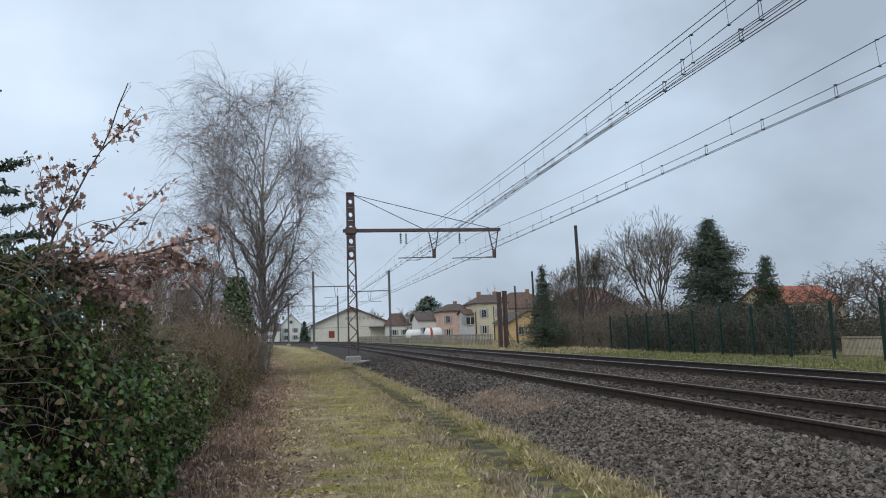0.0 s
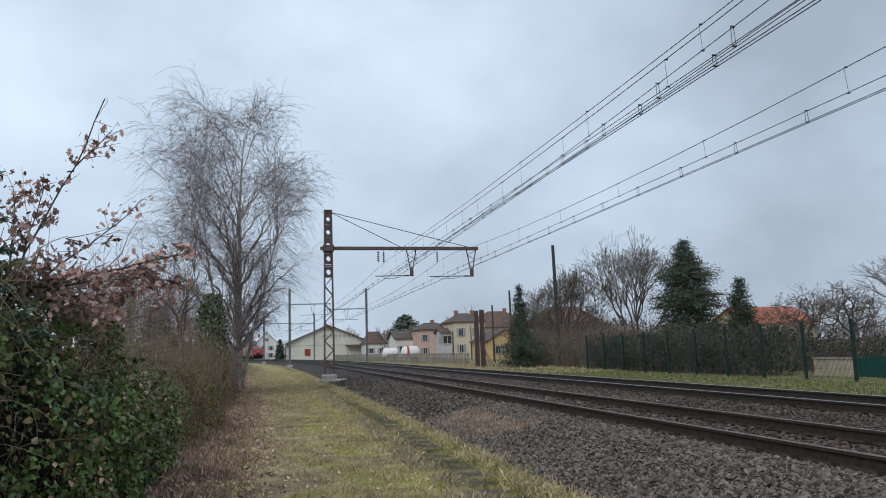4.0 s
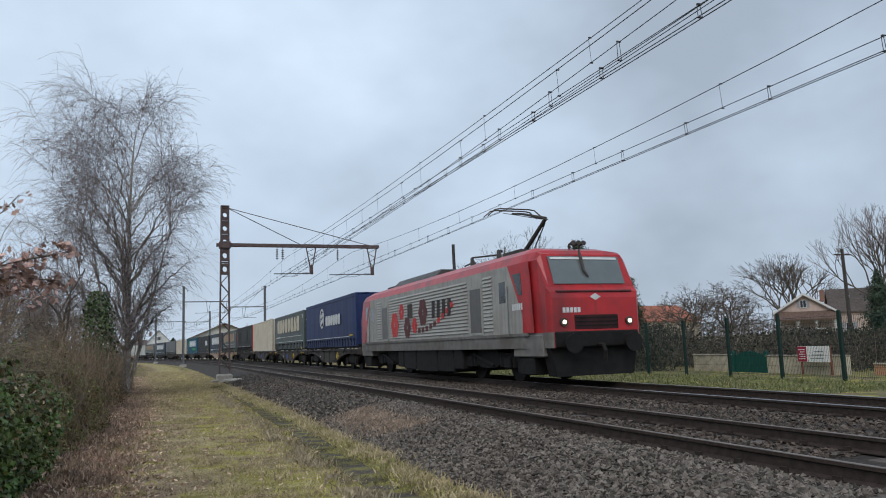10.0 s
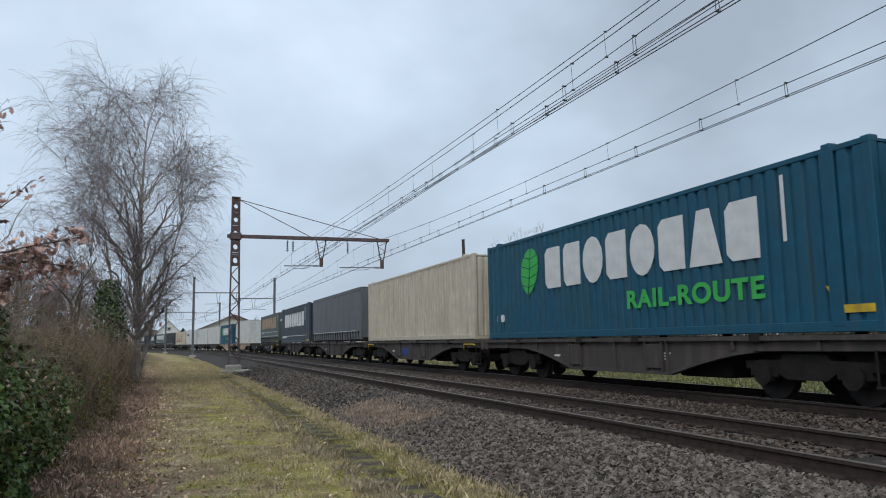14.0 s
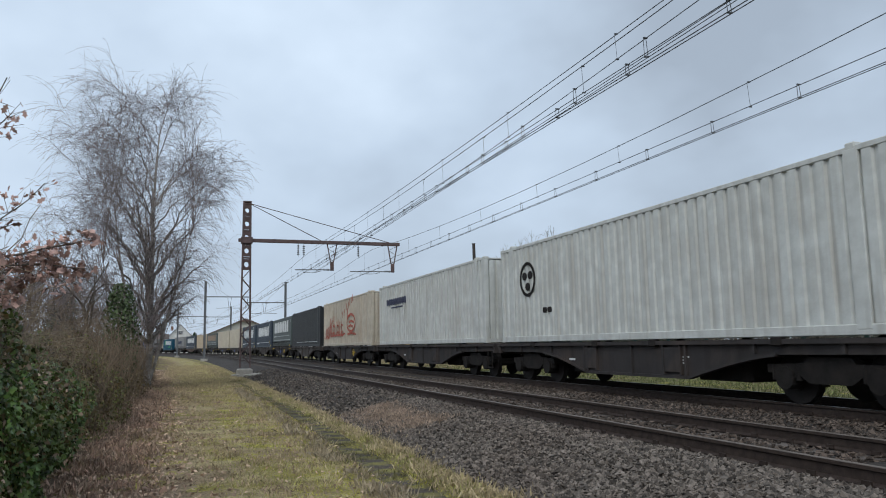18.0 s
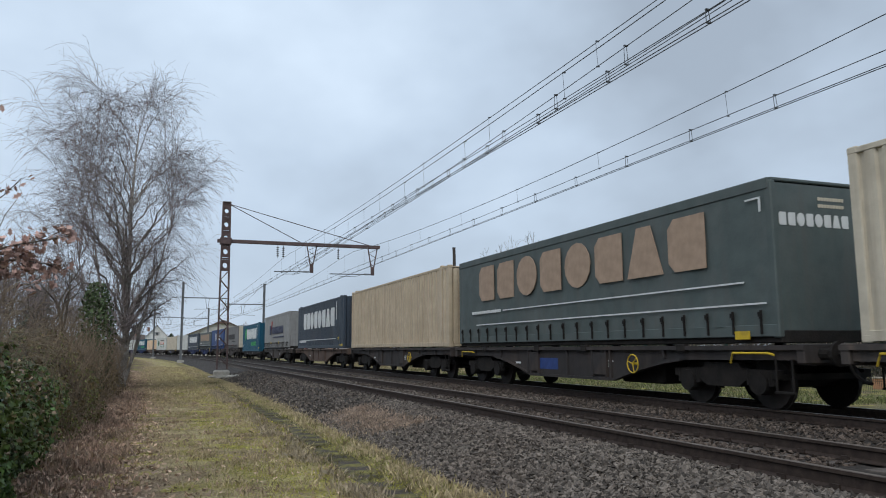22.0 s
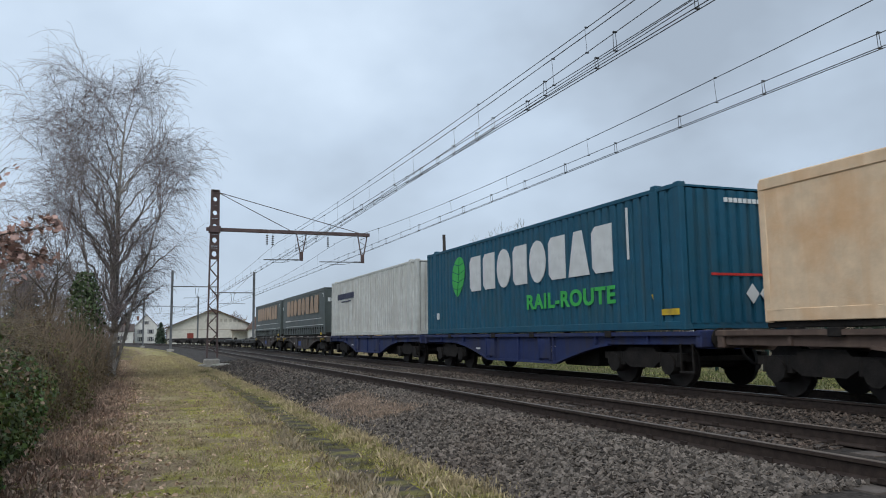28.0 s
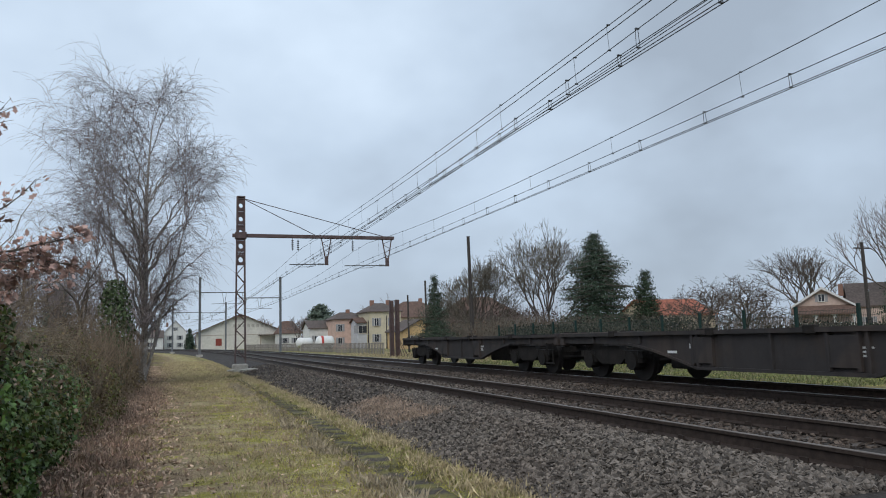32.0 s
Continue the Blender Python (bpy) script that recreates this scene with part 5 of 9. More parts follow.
hedge_row("garden_hedge", "dark brown-green garden hedge behind the fence", 20.6, 23.2, 29.0, 46.5, -0.5, 1.55, 15000, 0.12, mat("hedge_dark_leaf", (0.062, 0.06, 0.044), 0.9, 0, 0.5, 2, island=0.5), 41, 450, M_TWIGG)
hedge_row("garden_hedge", "bare brown thicket at the fence end", 21.0, 26.0, 44.0, 62.0, -0.5, 2.0, 5000, 0.12, mat("thicket_brown", (0.12, 0.085, 0.06), 0.9, 0, 0.4, 2, island=0.4), 42, 1500, M_TWIGG)
hedge_row("garden_hedge", "overgrown brown shrubs in the garden behind the fence", 25.0, 30.0, 20.0, 42.0, -0.5, 1.1, 9000, 0.12, mat("shrub_brown", (0.06, 0.05, 0.036), 0.9, 0, 0.5, 2, island=0.5), 43, 1100, M_TWIGD)
hedge_row("garden_hedge", "dark evergreen hedge below the villa", 42.0, 45.0, 30.0, 44.0, -0.5, 1.1, 6000, 0.18, mat("evergreen_leaf", (0.022, 0.034, 0.02), 0.9, 0, 0.5, 2, island=0.5), 44)
hedge_row("garden_hedge", "reddish brown bare hedge in front of the houses", 28.0, 34.0, 60.0, 78.0, -0.5, 3.2, 6000, 0.15, mat("thicket_red", (0.105, 0.066, 0.052), 0.9, 0, 0.4, 2, island=0.4), 45, 1500, M_TWIG)
hedge_row("garden_hedge", "bare brown bushes along the gardens", 33.0, 45.0, 54.0, 70.0, -0.5, 1.9, 8000, 0.15, mat("shrub_brown", (0.06, 0.05, 0.036), 0.9, 0, 0.5, 2, island=0.5), 46, 1600, M_TWIG)

M_CREAMWALL = mat("render_cream", (0.48, 0.43, 0.33), 0.9, 0, 0.15, 4, 0.3, 40, dirt=(0.3, 0.25, 0.18), dscale=0.8, dirt_amt=0.4, grime=(0.3, 0.26, 0.2))
M_COPING = mat("wall_coping", (0.36, 0.31, 0.25), 0.9, 0, 0.25, 6)
M_GATE = mat("gate_green", (0.008, 0.07, 0.055), 0.5, 0, 0.15, 4)


def garden_wall(y0, y1, x, h, m, label):
    w = thing("garden_wall", label, "wall", "garden walls")
    part("wall_body", bx(x, x + 0.2, y0, y1, -0.6, h), m, w)
    part("coping", bx(x - 0.04, x + 0.24, y0 - 0.02, y1 + 0.02, h, h + 0.06, 0.015), M_COPING, w)
    for k in range(int((y1 - y0) / 1.1) + 1):
        part("pilaster", bx(x - 0.03, x, y0 + 0.1 + 1.1 * k, y0 + 0.22 + 1.1 * k, -0.6, h - 0.02), m, w)


garden_wall(25.7, 28.2, 23.0, 0.24, M_CREAMWALL, "low cream rendered garden wall with coping")
garden_wall(20.0, 23.8, 23.0, 0.2, M_CREAMWALL, "cream rendered garden wall with ribs beside the gate")
garden_wall(12.0, 19.4, 23.6, -0.1, mat("wall_orange", (0.5, 0.27, 0.16), 0.9, 0, 0.2, 4, dirt=(0.3, 0.18, 0.12)), "low orange rendered wall")


def build_gate():
    g = thing("garden_gate", "dark green metal gate with arched top", "gate", loc=(23.05, 24.75, 0))
    for e in (-1, 1):
        part("gate_post", bx(-0.08, 0.08, e * 0.93 - 0.07, e * 0.93 + 0.07, -0.6, 0.42, 0.01), M_GATE, g)
        n = 6
        for k in range(n):
            y0, y1 = e * (0.02 + 0.84 * k / n), e * (0.02 + 0.84 * (k + 0.92) / n)
            top = 0.2 + 0.22 * math.cos(abs(y0 + y1) / 2 * 1.5)
            part("gate_board", bx(-0.02, 0.02, min(y0, y1), max(y0, y1), -0.5, top), M_GATE, g)


build_gate()


def build_sign():
    s = thing("estate_sign", "white and crimson notice board on thin posts", "sign", loc=(22.7, 21.1, 0))
    for e in (-0.72, 0.6):
        part("sign_post", bx(-0.03, 0.03, e - 0.03, e + 0.03, -0.6, 0.6), mat("post_rust", (0.2, 0.08, 0.05), 0.8), s)
    part("board", bx(-0.05, -0.03, -0.72, 0.72, 0.02, 0.6), M_WHITEP, s, "white board")
    part("red_panel", bx(-0.056, -0.051, 0.3, 0.72, 0.03, 0.59), mat("sign_crimson", (0.35, 0.02, 0.05), 0.6), s)
    for k in range(5):
        part("text_bar", bx(-0.062, -0.057, 0.36, 0.66 - 0.05 * (k % 2), 0.12 + 0.085 * k, 0.15 + 0.085 * k), M_WHITEP, s)
    for k in range(3):
        part("text_bar", bx(-0.056, -0.051, -0.45, 0.15 - 0.1 * k, 0.14 + 0.12 * k, 0.17 + 0.12 * k), mat("sign_grey", (0.2, 0.2, 0.22), 0.6), s)


M_WHITEP = mat("white_paint", (0.72, 0.72, 0.7), 0.6, 0, 0.08, 5)
build_sign()


# ---- posts and poles ----
def pole(loc, h, r, label, lean=0.0, cross=False, m=None):
    p = thing("timber_pole", label, "pole", "poles", loc=loc)
    bm = bmesh.new()
    tube(bm, [(0, 0, 0), (lean * 0.5, 0, h * 0.5), (lean, 0, h)], [r, r * 0.88, r * 0.75], 10)
    part("shaft", bm, m or M_POLE, p)
    part("cap", bx(lean - r * 0.7, lean + r * 0.7, -r * 0.7, r * 0.7, h, h + 0.04), M_GALV, p)
    bm = bmesh.new()
    tube(bm, [(lean * 0.52, -r, h * 0.52), (lean * 0.52, -r - 0.04, h * 0.53), (lean * 0.52, -r, h * 0.54)], 0.05, 6)
    part("bracket", bm, M_GALV, p)
    if cross:
        part("crossarm", bx(lean - 0.9, lean + 0.9, -0.05, 0.05, h - 0.5, h - 0.4), M_POLE, p)
    return p


pole((22.08, 54.7, -0.5), 9.5, 0.16, "tall dark timber pole beside the fence", -0.15)
pole((24.6, 80, -0.5), 6.4, 0.12, "dark timber pole near the gardens", -0.05)
pole((28.42, 85, -0.5), 8.4, 0.15, "dark timber pole near the gardens", -0.1)
pole((52.0, 44.5, -0.5), 8.2, 0.17, "timber utility pole with crossarm in front of the villa", -0.1, True)
pole((29.2, 117, -0.5), 4.6, 0.12, "short dark post in front of the houses")
pole((32.5, 118, -0.5), 5.4, 0.1, "short dark post in front of the houses")


def build_twin_posts():
    t = thing("steel_post_pair", "pair of tall dark brown steel posts beside the track", "post", loc=(17.5, 61.0, 0))
    for x in (-0.26, 0.24):
        bm = bmesh.new()
        for e in (-0.16, 0.16):
            box(bm, x + e - 0.012, x + e + 0.012, -0.15, 0.15, -0.6, 4.35 + 0.1 * x)
        box(bm, x - 0.15, x + 0.15, -0.01, 0.01, -0.6, 4.35 + 0.1 * x)
        part("steel_post", bm, M_MAST, t)
    for k in range(3):
        bm = bmesh.new()
        tube(bm, [(0.5 + 0.3 * k, -0.3, -0.5), (0.25, 0, 1.3)], 0.03, 5)
        part("brace", bm, M_MAST, t)


build_twin_posts()


# ---- houses ----
M_TILE = mat("roof_tile_brown", (0.15, 0.095, 0.075), 0.9, 0, 0.35, 3, 0.6, 9, dirt=(0.09, 0.065, 0.055), dscale=0.5)
M_TILEG = mat("roof_tile_grey_brown", (0.125, 0.1, 0.09), 0.9, 0, 0.3, 3, 0.6, 9, dirt=(0.08, 0.068, 0.06), dscale=0.5)
M_TILER = mat("roof_tile_red", (0.36, 0.125, 0.08), 0.9, 0, 0.25, 3, 0.6, 9, dirt=(0.25, 0.1, 0.07), dscale=0.5)
M_PANE = glass("window_glass_dark", (0.035, 0.04, 0.05), 0.15)
M_SHUT = mat("shutter_grey", (0.3, 0.3, 0.31), 0.7, 0, 0.15, 5)
M_FRAMEW = mat("frame_white", (0.62, 0.62, 0.6), 0.6, 0, 0.1, 5)


def render_wall(name, c):
    return mat(name, c, 0.92, 0, 0.12, 2.0, 0.25, 30, dirt=tuple(v * 0.7 for v in c), dscale=0.35, dirt_amt=0.45)


def win(h, x, y, z, w, hh, face, shut=True, m=None):
    """A window on a wall: face 'f' looks to -y, 's' looks to -x."""
    ax = face == "f"

    def b(u0, u1, d0, d1, z0, z1):
        return bx(x + u0, x + u1, y - d1, y - d0, z0, z1) if ax else bx(x - d1, x - d0, y + u0, y + u1, z0, z1)
    wi = part("window", b(-w / 2, w / 2, -0.03, 0.012, z, z + hh), M_FRAMEW, h)
    for e in (-1, 1):
        u0, u1 = sorted((e * 0.03, e * (w / 2 - 0.05)))
        part("pane", b(u0, u1, 0.012, 0.02, z + 0.06, z + hh - 0.06), M_PANE, wi)
    part("window_sill", b(-w / 2 - 0.08, w / 2 + 0.08, 0.0, 0.12, z - 0.08, z), M_COPING, wi)
    if shut:
        for e in (-1, 1):
            u0, u1 = sorted((e * (w / 2 + 0.02), e * (w / 2 + 0.02 + w * 0.48)))
            part("shutter", b(u0, u1, 0.0, 0.04, z, z + hh), m or M_SHUT, wi)


def house(name, label, x0, x1, y, depth, base, eave, ridge, wall_m, roof_m, ridge_along="x", wins=(), hip=0.0, over=0.35, chimneys=(), door=None, shut_m=None):
    """A house whose front looks to -y. ridge_along x: eaves to the front; y: a gable to the front."""
    h = thing(name, label, "house", "houses")
    y0, y1 = y, y + depth
    bm = bmesh.new()
    if ridge_along == "y":
        xm = (x0 + x1) / 2
        c = hip * (x1 - x0) / 2
        zt = ridge - (ridge - eave) * hip
        prism(bm, ((x0, base), (x1, base), (x1, eave), (xm + c, zt), (xm - c, zt), (x0, eave)) if hip else ((x0, base), (x1, base), (x1, eave), (xm, ridge), (x0, eave)), "y", y0, y1)
    else:
        ym = (y0 + y1) / 2
        prism(bm, ((y0, base), (y1, base), (y1, eave), (ym, ridge), (y0, eave)) if not hip else ((y0, base), (y1, base), (y1, eave), (y0, eave)), "x", x0, x1)
    part("wall", bm, wall_m, h)
    bm = bmesh.new()
    t = 0.16
    if ridge_along == "y":
        xm = (x0 + x1) / 2
        s = (ridge - eave) / (xm - x0)
        for e, xe in ((-1, x0), (1, x1)):
            o = ((xm, ridge), (xm, ridge + t), (xe + e * over, eave - s * over + t), (xe + e * over, eave - s * over))
            prism(bm, o, "y", y0 - over + (2.2 * hip * 2 if hip else 0), y1 + over)
        if hip:
            c = hip * (x1 - x0) / 2
            zt = ridge - (ridge - eave) * hip
            v = [bm.verts.new(p) for p in ((xm - c - 0.35, y0 - over, zt - 0.05), (xm + c + 0.35, y0 - over, zt - 0.05), (xm, y0 + 2.2, ridge + t), (xm - c - 0.35, y0 - over, zt + 0.12), (xm + c + 0.35, y0 - over, zt + 0.12))]
            bm.faces.new((v[3], v[4], v[2]))
            bm.faces.new((v[0], v[1], v[4], v[3]))
            for e, xe in ((-1, x0), (1, x1)):
                prism(bm, ((xm + e * c, zt), (xm + e * c, zt + t), (xe + e * over, eave - s * over + t), (xe + e * over, eave - s * over)), "y", y0 - over, y0 + 2.2)
    else:
        ym = (y0 + y1) / 2
        s = (ridge - eave) / (ym - y0)
        if not hip:
            for e, ye in ((-1, y0), (1, y1)):
                prism(bm, ((ym, ridge), (ym, ridge + t), (ye + e * over, eave - s * over + t), (ye + e * over, eave - s * over)), "x", x0 - over, x1 + over)
        else:
            a = hip * (x1 - x0) / 2
            lo = [bm.verts.new(p) for p in ((x0 - over, y0 - over, eave - 0.05), (x1 + over, y0 - over, eave - 0.05), (x1 + over, y1 + over, eave - 0.05), (x0 - over, y1 + over, eave - 0.05))]
            hi = [bm.verts.new(p) for p in ((x0 - over, y0 - over, eave + 0.08), (x1 + over, y0 - over, eave + 0.08), (x1 + over, y1 + over, eave + 0.08), (x0 - over, y1 + over, eave + 0.08))]
            r0, r1 = bm.verts.new((x0 + a, ym, ridge)), bm.verts.new((x1 - a, ym, ridge))
            bm.faces.new(lo[::-1])
            for i in range(4):
                bm.faces.new((lo[i], lo[(i + 1) % 4], hi[(i + 1) % 4], hi[i]))
            bm.faces.new((hi[0], hi[1], r1, r0))
            bm.faces.new((hi[1], hi[2], r1))
            bm.faces.new((hi[2], hi[3], r0, r1))
            bm.faces.new((hi[3], hi[0], r0))
            bmesh.ops.recalc_face_normals(bm, faces=bm.faces)
    roof = part("roof", bm, roof_m, h, "tiled pitched roof")
    for cx, cy, cz in chimneys:
        part("chimney", bx(cx - 0.35, cx + 0.35, cy - 0.25, cy + 0.25, cz - 1.4, cz, 0.02), mat("chimney_brick", (0.28, 0.16, 0.12), 0.9, 0, 0.3, 8), roof)
    for wx, wz, ww, wh, *face in wins:
        if face:
            win(h, x0, wx, wz, ww, wh, "s", True, shut_m)
        else:
            win(h, wx, y0, wz, ww, wh, "f", True, shut_m)
    if door:
        d = part("door", bx(door - 0.5, door + 0.5, y0 - 0.03, y0 + 0.02, base, base + 2.1), mat("door_brown", (0.12, 0.08, 0.06), 0.7, 0, 0.2, 4), h)
        part("door_handle", bx(door + 0.35, door + 0.42, y0 - 0.08, y0 - 0.03, base + 1.0, base + 1.05), M_GALV, d)
    return h


# goods shed by the curve
SHED = house("goods_shed", "long cream goods shed with broad brown half-hipped roof", 6.0, 26.0, 200.0, 34.0, -0.5, 4.3, 8.5, render_wall("render_pale_cream", (0.63, 0.61, 0.55)), M_TILE, "y", wins=(), hip=0.16, over=0.9)
for x, w, z0, z1 in ((10.6, 1.5, 0.6, 2.4),):
    part("shutter", bx(x - w / 2, x + w / 2, 199.9, 199.98, z0, z1), mat("shutter_red_brown", (0.25, 0.06, 0.045), 0.8), SHED)
part("string_course", bx(6.0, 26.0, 199.93, 199.99, 3.2, 3.32), M_COPING, SHED)
for k in range(9):
    part("faded_mark", bx(14.2 + 1.15 * k, 14.9 + 1.15 * k, 199.94, 199.99, 5.2, 6.0), mat("faded_paint", (0.44, 0.42, 0.37), 0.9), SHED, "faded painted mark")
part("canopy", bx(20.5, 25.5, 197.6, 199.95, 2.9, 3.1), M_TILEG, SHED)
for x in (20.8, 25.2):
    part("canopy_post", bx(x - 0.1, x + 0.1, 197.7, 197.9, -0.5, 2.9), M_COPING, SHED)
house("outbuilding", "small low cream outbuilding beside the shed", 26.4, 30.5, 203, 8, -0.5, 2.3, 4.2, render_wall("render_pale_cream", (0.63, 0.61, 0.55)), M_TILE, "y", wins=((28.5, 0.6, 0.8, 1.0),))
house("white_house", "white house with steep roof beyond the shed", -3.2, 3.6, 262, 9, -0.5, 5.4, 9.0, render_wall("render_white", (0.66, 0.66, 0.64)), M_TILEG, "y", wins=((-1.4, 2.8, 1.0, 1.4), (1.6, 2.8, 1.0, 1.4), (0.2, 5.8, 0.8, 1.1), (-1.4, 0.4, 1.0, 1.4), (1.6, 0.4, 1.0, 1.4)), chimneys=((-2.4, 266, 8.6),))
house("white_house", "long white house with low roof beyond the shed", -9.5, -3.6, 255, 9, -0.5, 3.6, 5.8, render_wall("render_white", (0.66, 0.66, 0.64)), M_TILEG, "x", wins=((-8.0, 0.8, 1.0, 1.3), (-6.2, 0.8, 1.0, 1.3)), chimneys=((-6.0, 259, 6.6),))
# row of houses by the level ground
house("white_house", "small white house with brown roof", 23.9, 28.3, 141, 8, -0.5, 3.5, 4.9, render_wall("render_white", (0.66, 0.66, 0.64)), M_TILEG, "x", wins=((25.2, 0.9, 0.9, 1.2),), door=27.2)
house("white_house", "white cottage with dark steep roof far behind the tanks", 24.5, 30.0, 190, 8, -0.5, 3.2, 6.4, render_wall("render_white", (0.66, 0.66, 0.64)), M_TILE, "x", wins=((26, 0.8, 1.0, 1.3), (28.6, 0.8, 1.0, 1.3)), hip=0.5)
house("pink_house", "pink rendered two-storey house with hipped tiled roof", 27.3, 33.2, 134, 9, -0.5, 4.9, 6.3, render_wall("render_pink", (0.58, 0.41, 0.34)), M_TILEG, "x", wins=((28.2, 2.7, 0.8, 1.3), (28.2, 0.3, 0.8, 1.3)), hip=0.6, chimneys=((30.5, 138, 6.8),))
house("grey_house", "grey fronted house with covered balcony and tiled roof", 30.2, 33.4, 129, 5, -0.5, 4.1, 4.9, render_wall("render_blue_grey", (0.5, 0.51, 0.54)), M_TILE, "x", wins=((31.2, 2.2, 1.6, 1.4),), door=32.8)
house("yellow_house", "pale yellow two-storey house with hipped brown roof", 31.9, 37.6, 127, 9, -0.5, 5.9, 7.6, render_wall("render_yellow", (0.56, 0.5, 0.37)), M_TILEG, "x", wins=((33.2, 3.4, 0.8, 1.4), (36.0, 3.4, 0.8, 1.4), (33.2, 0.6, 0.8, 1.4)), hip=0.7, chimneys=((33.4, 131, 8.1), (36.4, 131, 8.1)))
house("large_house", "large house with broad brown hipped roof and chimneys", 38.8, 52.5, 140, 12, -0.5, 5.2, 8.6, render_wall("render_buff", (0.45, 0.37, 0.27)), M_TILE, "x", wins=((41, 2.8, 1.0, 1.5), (44.5, 2.8, 1.0, 1.5)), hip=0.75, chimneys=((42.5, 146, 9.0), (47.5, 146, 9.2)))
house("orange_house", "small orange rendered house with tiled gable roof", 32.6, 38.2, 109, 9, -0.5, 2.3, 3.9, render_wall("render_orange", (0.56, 0.4, 0.21)), M_TILEG, "y", wins=((34.2, 0.3, 0.8, 1.2),))
house("brown_roof_house", "low house with wide brown tiled roof behind the trees", 36.0, 47.0, 95, 12, -0.5, 3.0, 6.8, render_wall("render_buff", (0.45, 0.37, 0.27)), M_TILE, "x", wins=((38, 0.6, 1, 1.3),), hip=0.6)
house("red_roof_house", "low house with bright red tiled roof", 57.6, 66.5, 80, 9, -0.5, 3.2, 5.2, render_wall("render_buff", (0.45, 0.37, 0.27)), M_TILER, "x", wins=((60, 0.8, 1.0, 1.3),))


def build_villa():
    v = house("villa", "pinkish villa with white-edged gable, arched balcony and brown roof", 62.6, 70.4, 62.0, 11, -0.5, 3.6, 5.4, render_wall("render_rose", (0.55, 0.42, 0.36)), M_TILEG, "y", wins=((66.4, 3.9, 0.9, 0.9),), over=0.6, chimneys=((69.5, 67, 6.0),))
    for e in (-1, 1):
        bm = bmesh.new()
        xm = 66.5
        prism(bm, ((xm, 5.32), (xm, 5.6), (xm + e * 4.5, 3.5), (xm + e * 4.5, 3.25)), "y", 61.28, 61.38)
        part("verge_board", bm, M_FRAMEW, v)
    part("porch_roof", pr(((59.6, 2.6), (61.95, 3.5), (61.95, 3.35), (59.6, 2.45)), "x", 62.0, 71.4), M_TILE, v, "lean-to tiled porch roof")
    part("balcony_floor", bx(62.4, 71.0, 59.9, 61.95, 0.5, 0.7), M_CREAMWALL, v)
    for k in range(4):
        part("balcony_column", bx(62.6 + 2.6 * k, 62.9 + 2.6 * k, 60.0, 60.25, -0.5, 2.7), M_FRAMEW, v)
    for k in range(3):
        a0 = 62.9 + 2.6 * k
        o = [(a0, 2.75), (a0 + 2.3, 2.75)] + [(a0 + 1.15 + 1.15 * math.cos(t), 2.0 + 0.6 * math.sin(t)) for t in (math.pi * j / 8 for j in range(9))]
        part("arch", pr(o, "y", 60.02, 60.22), M_FRAMEW, v)
    for k in range(30):
        part("baluster", bx(62.7 + 0.27 * k, 62.78 + 0.27 * k, 60.05, 60.13, 0.7, 1.45), M_FRAMEW, v)
    part("hand_rail", bx(62.5, 70.9, 60.02, 60.16, 1.45, 1.53), M_FRAMEW, v)
    wing = house("villa_wing", "brown-roofed wing joined to the villa", 70.6, 80.0, 66.0, 10, -0.5, 3.4, 6.0, render_wall("render_rose", (0.55, 0.42, 0.36)), M_TILEG, "x", wins=((73, 0.8, 1.1, 1.3), (77, 0.8, 1.1, 1.3)))
    turn = Matrix.Translation((65.2, 61.3, 0)) @ Matrix.Rotation(radians(-44), 4, "Z") @ Matrix.Diagonal((0.7, 0.7, 0.96, 1)) @ Matrix.Translation((-66.5, -60.0, 0))
    v.matrix_basis, wing.matrix_basis = turn, turn


build_villa()


def build_tank(x, y, r, L, band, label):
    t = thing("storage_tank", label, "tank", "storage tanks", loc=(x, y, 0.9))
    bm = bmesh.new()
    tube(bm, [(-L / 2 - r * 0.45, 0, 0), (-L / 2 - r * 0.25, 0, 0), (-L / 2, 0, 0), (L / 2, 0, 0), (L / 2 + r * 0.25, 0, 0), (L / 2 + r * 0.45, 0, 0)], [r * 0.35, r * 0.8, r, r, r * 0.8, r * 0.35], 18)
    part("shell", bm, M_WHITEP, t, smooth=True)
    if band:
        bm = bmesh.new()
        tube(bm, [(-L * 0.32, 0, 0), (-L * 0.14, 0, 0)], r * 1.015, 18)
        part("red_band", bm, mat("tank_red", (0.5, 0.06, 0.05), 0.5), t, smooth=True)
    for e in (-0.3, 0.3):
        part("cradle", bx(e * L - 0.15, e * L + 0.15, -r * 0.8, r * 0.8, -1.4, -r * 0.55), M_CONCRETE, t)


build_tank(19.0, 117, 0.75, 1.9, False, "white horizontal gas tank on concrete cradles")
build_tank(21.8, 115, 0.95, 2.0, True, "white horizontal gas tank with red band")


def low_fence():
    f = thing("picket_fence", "grey low picket fence along the far side of the line", "fence")
    me = mesh_of("picket", bx(-0.05, 0.05, -0.03, 0.03, -0.5, 0.75), mat("fence_concrete", (0.24, 0.22, 0.2), 0.9, 0, 0.25, 6, rnd=0.2))
    for i in range(150):
        x, y, a = along(72 + 0.62 * i, 19.5)
        piece("picket", me, f, (x, y, 0), a)
    bm = bmesh.new()
    for zz in (0.1, 0.6):
        sweep(bm, ((-0.03, zz), (0.03, zz), (0.03, zz + 0.06), (-0.03, zz + 0.06)), 19.54, [72 + 4 * i for i in range(24)])
    part("fence_rail", bm, mat("fence_concrete", (0.24, 0.22, 0.2)), f)


low_fence()


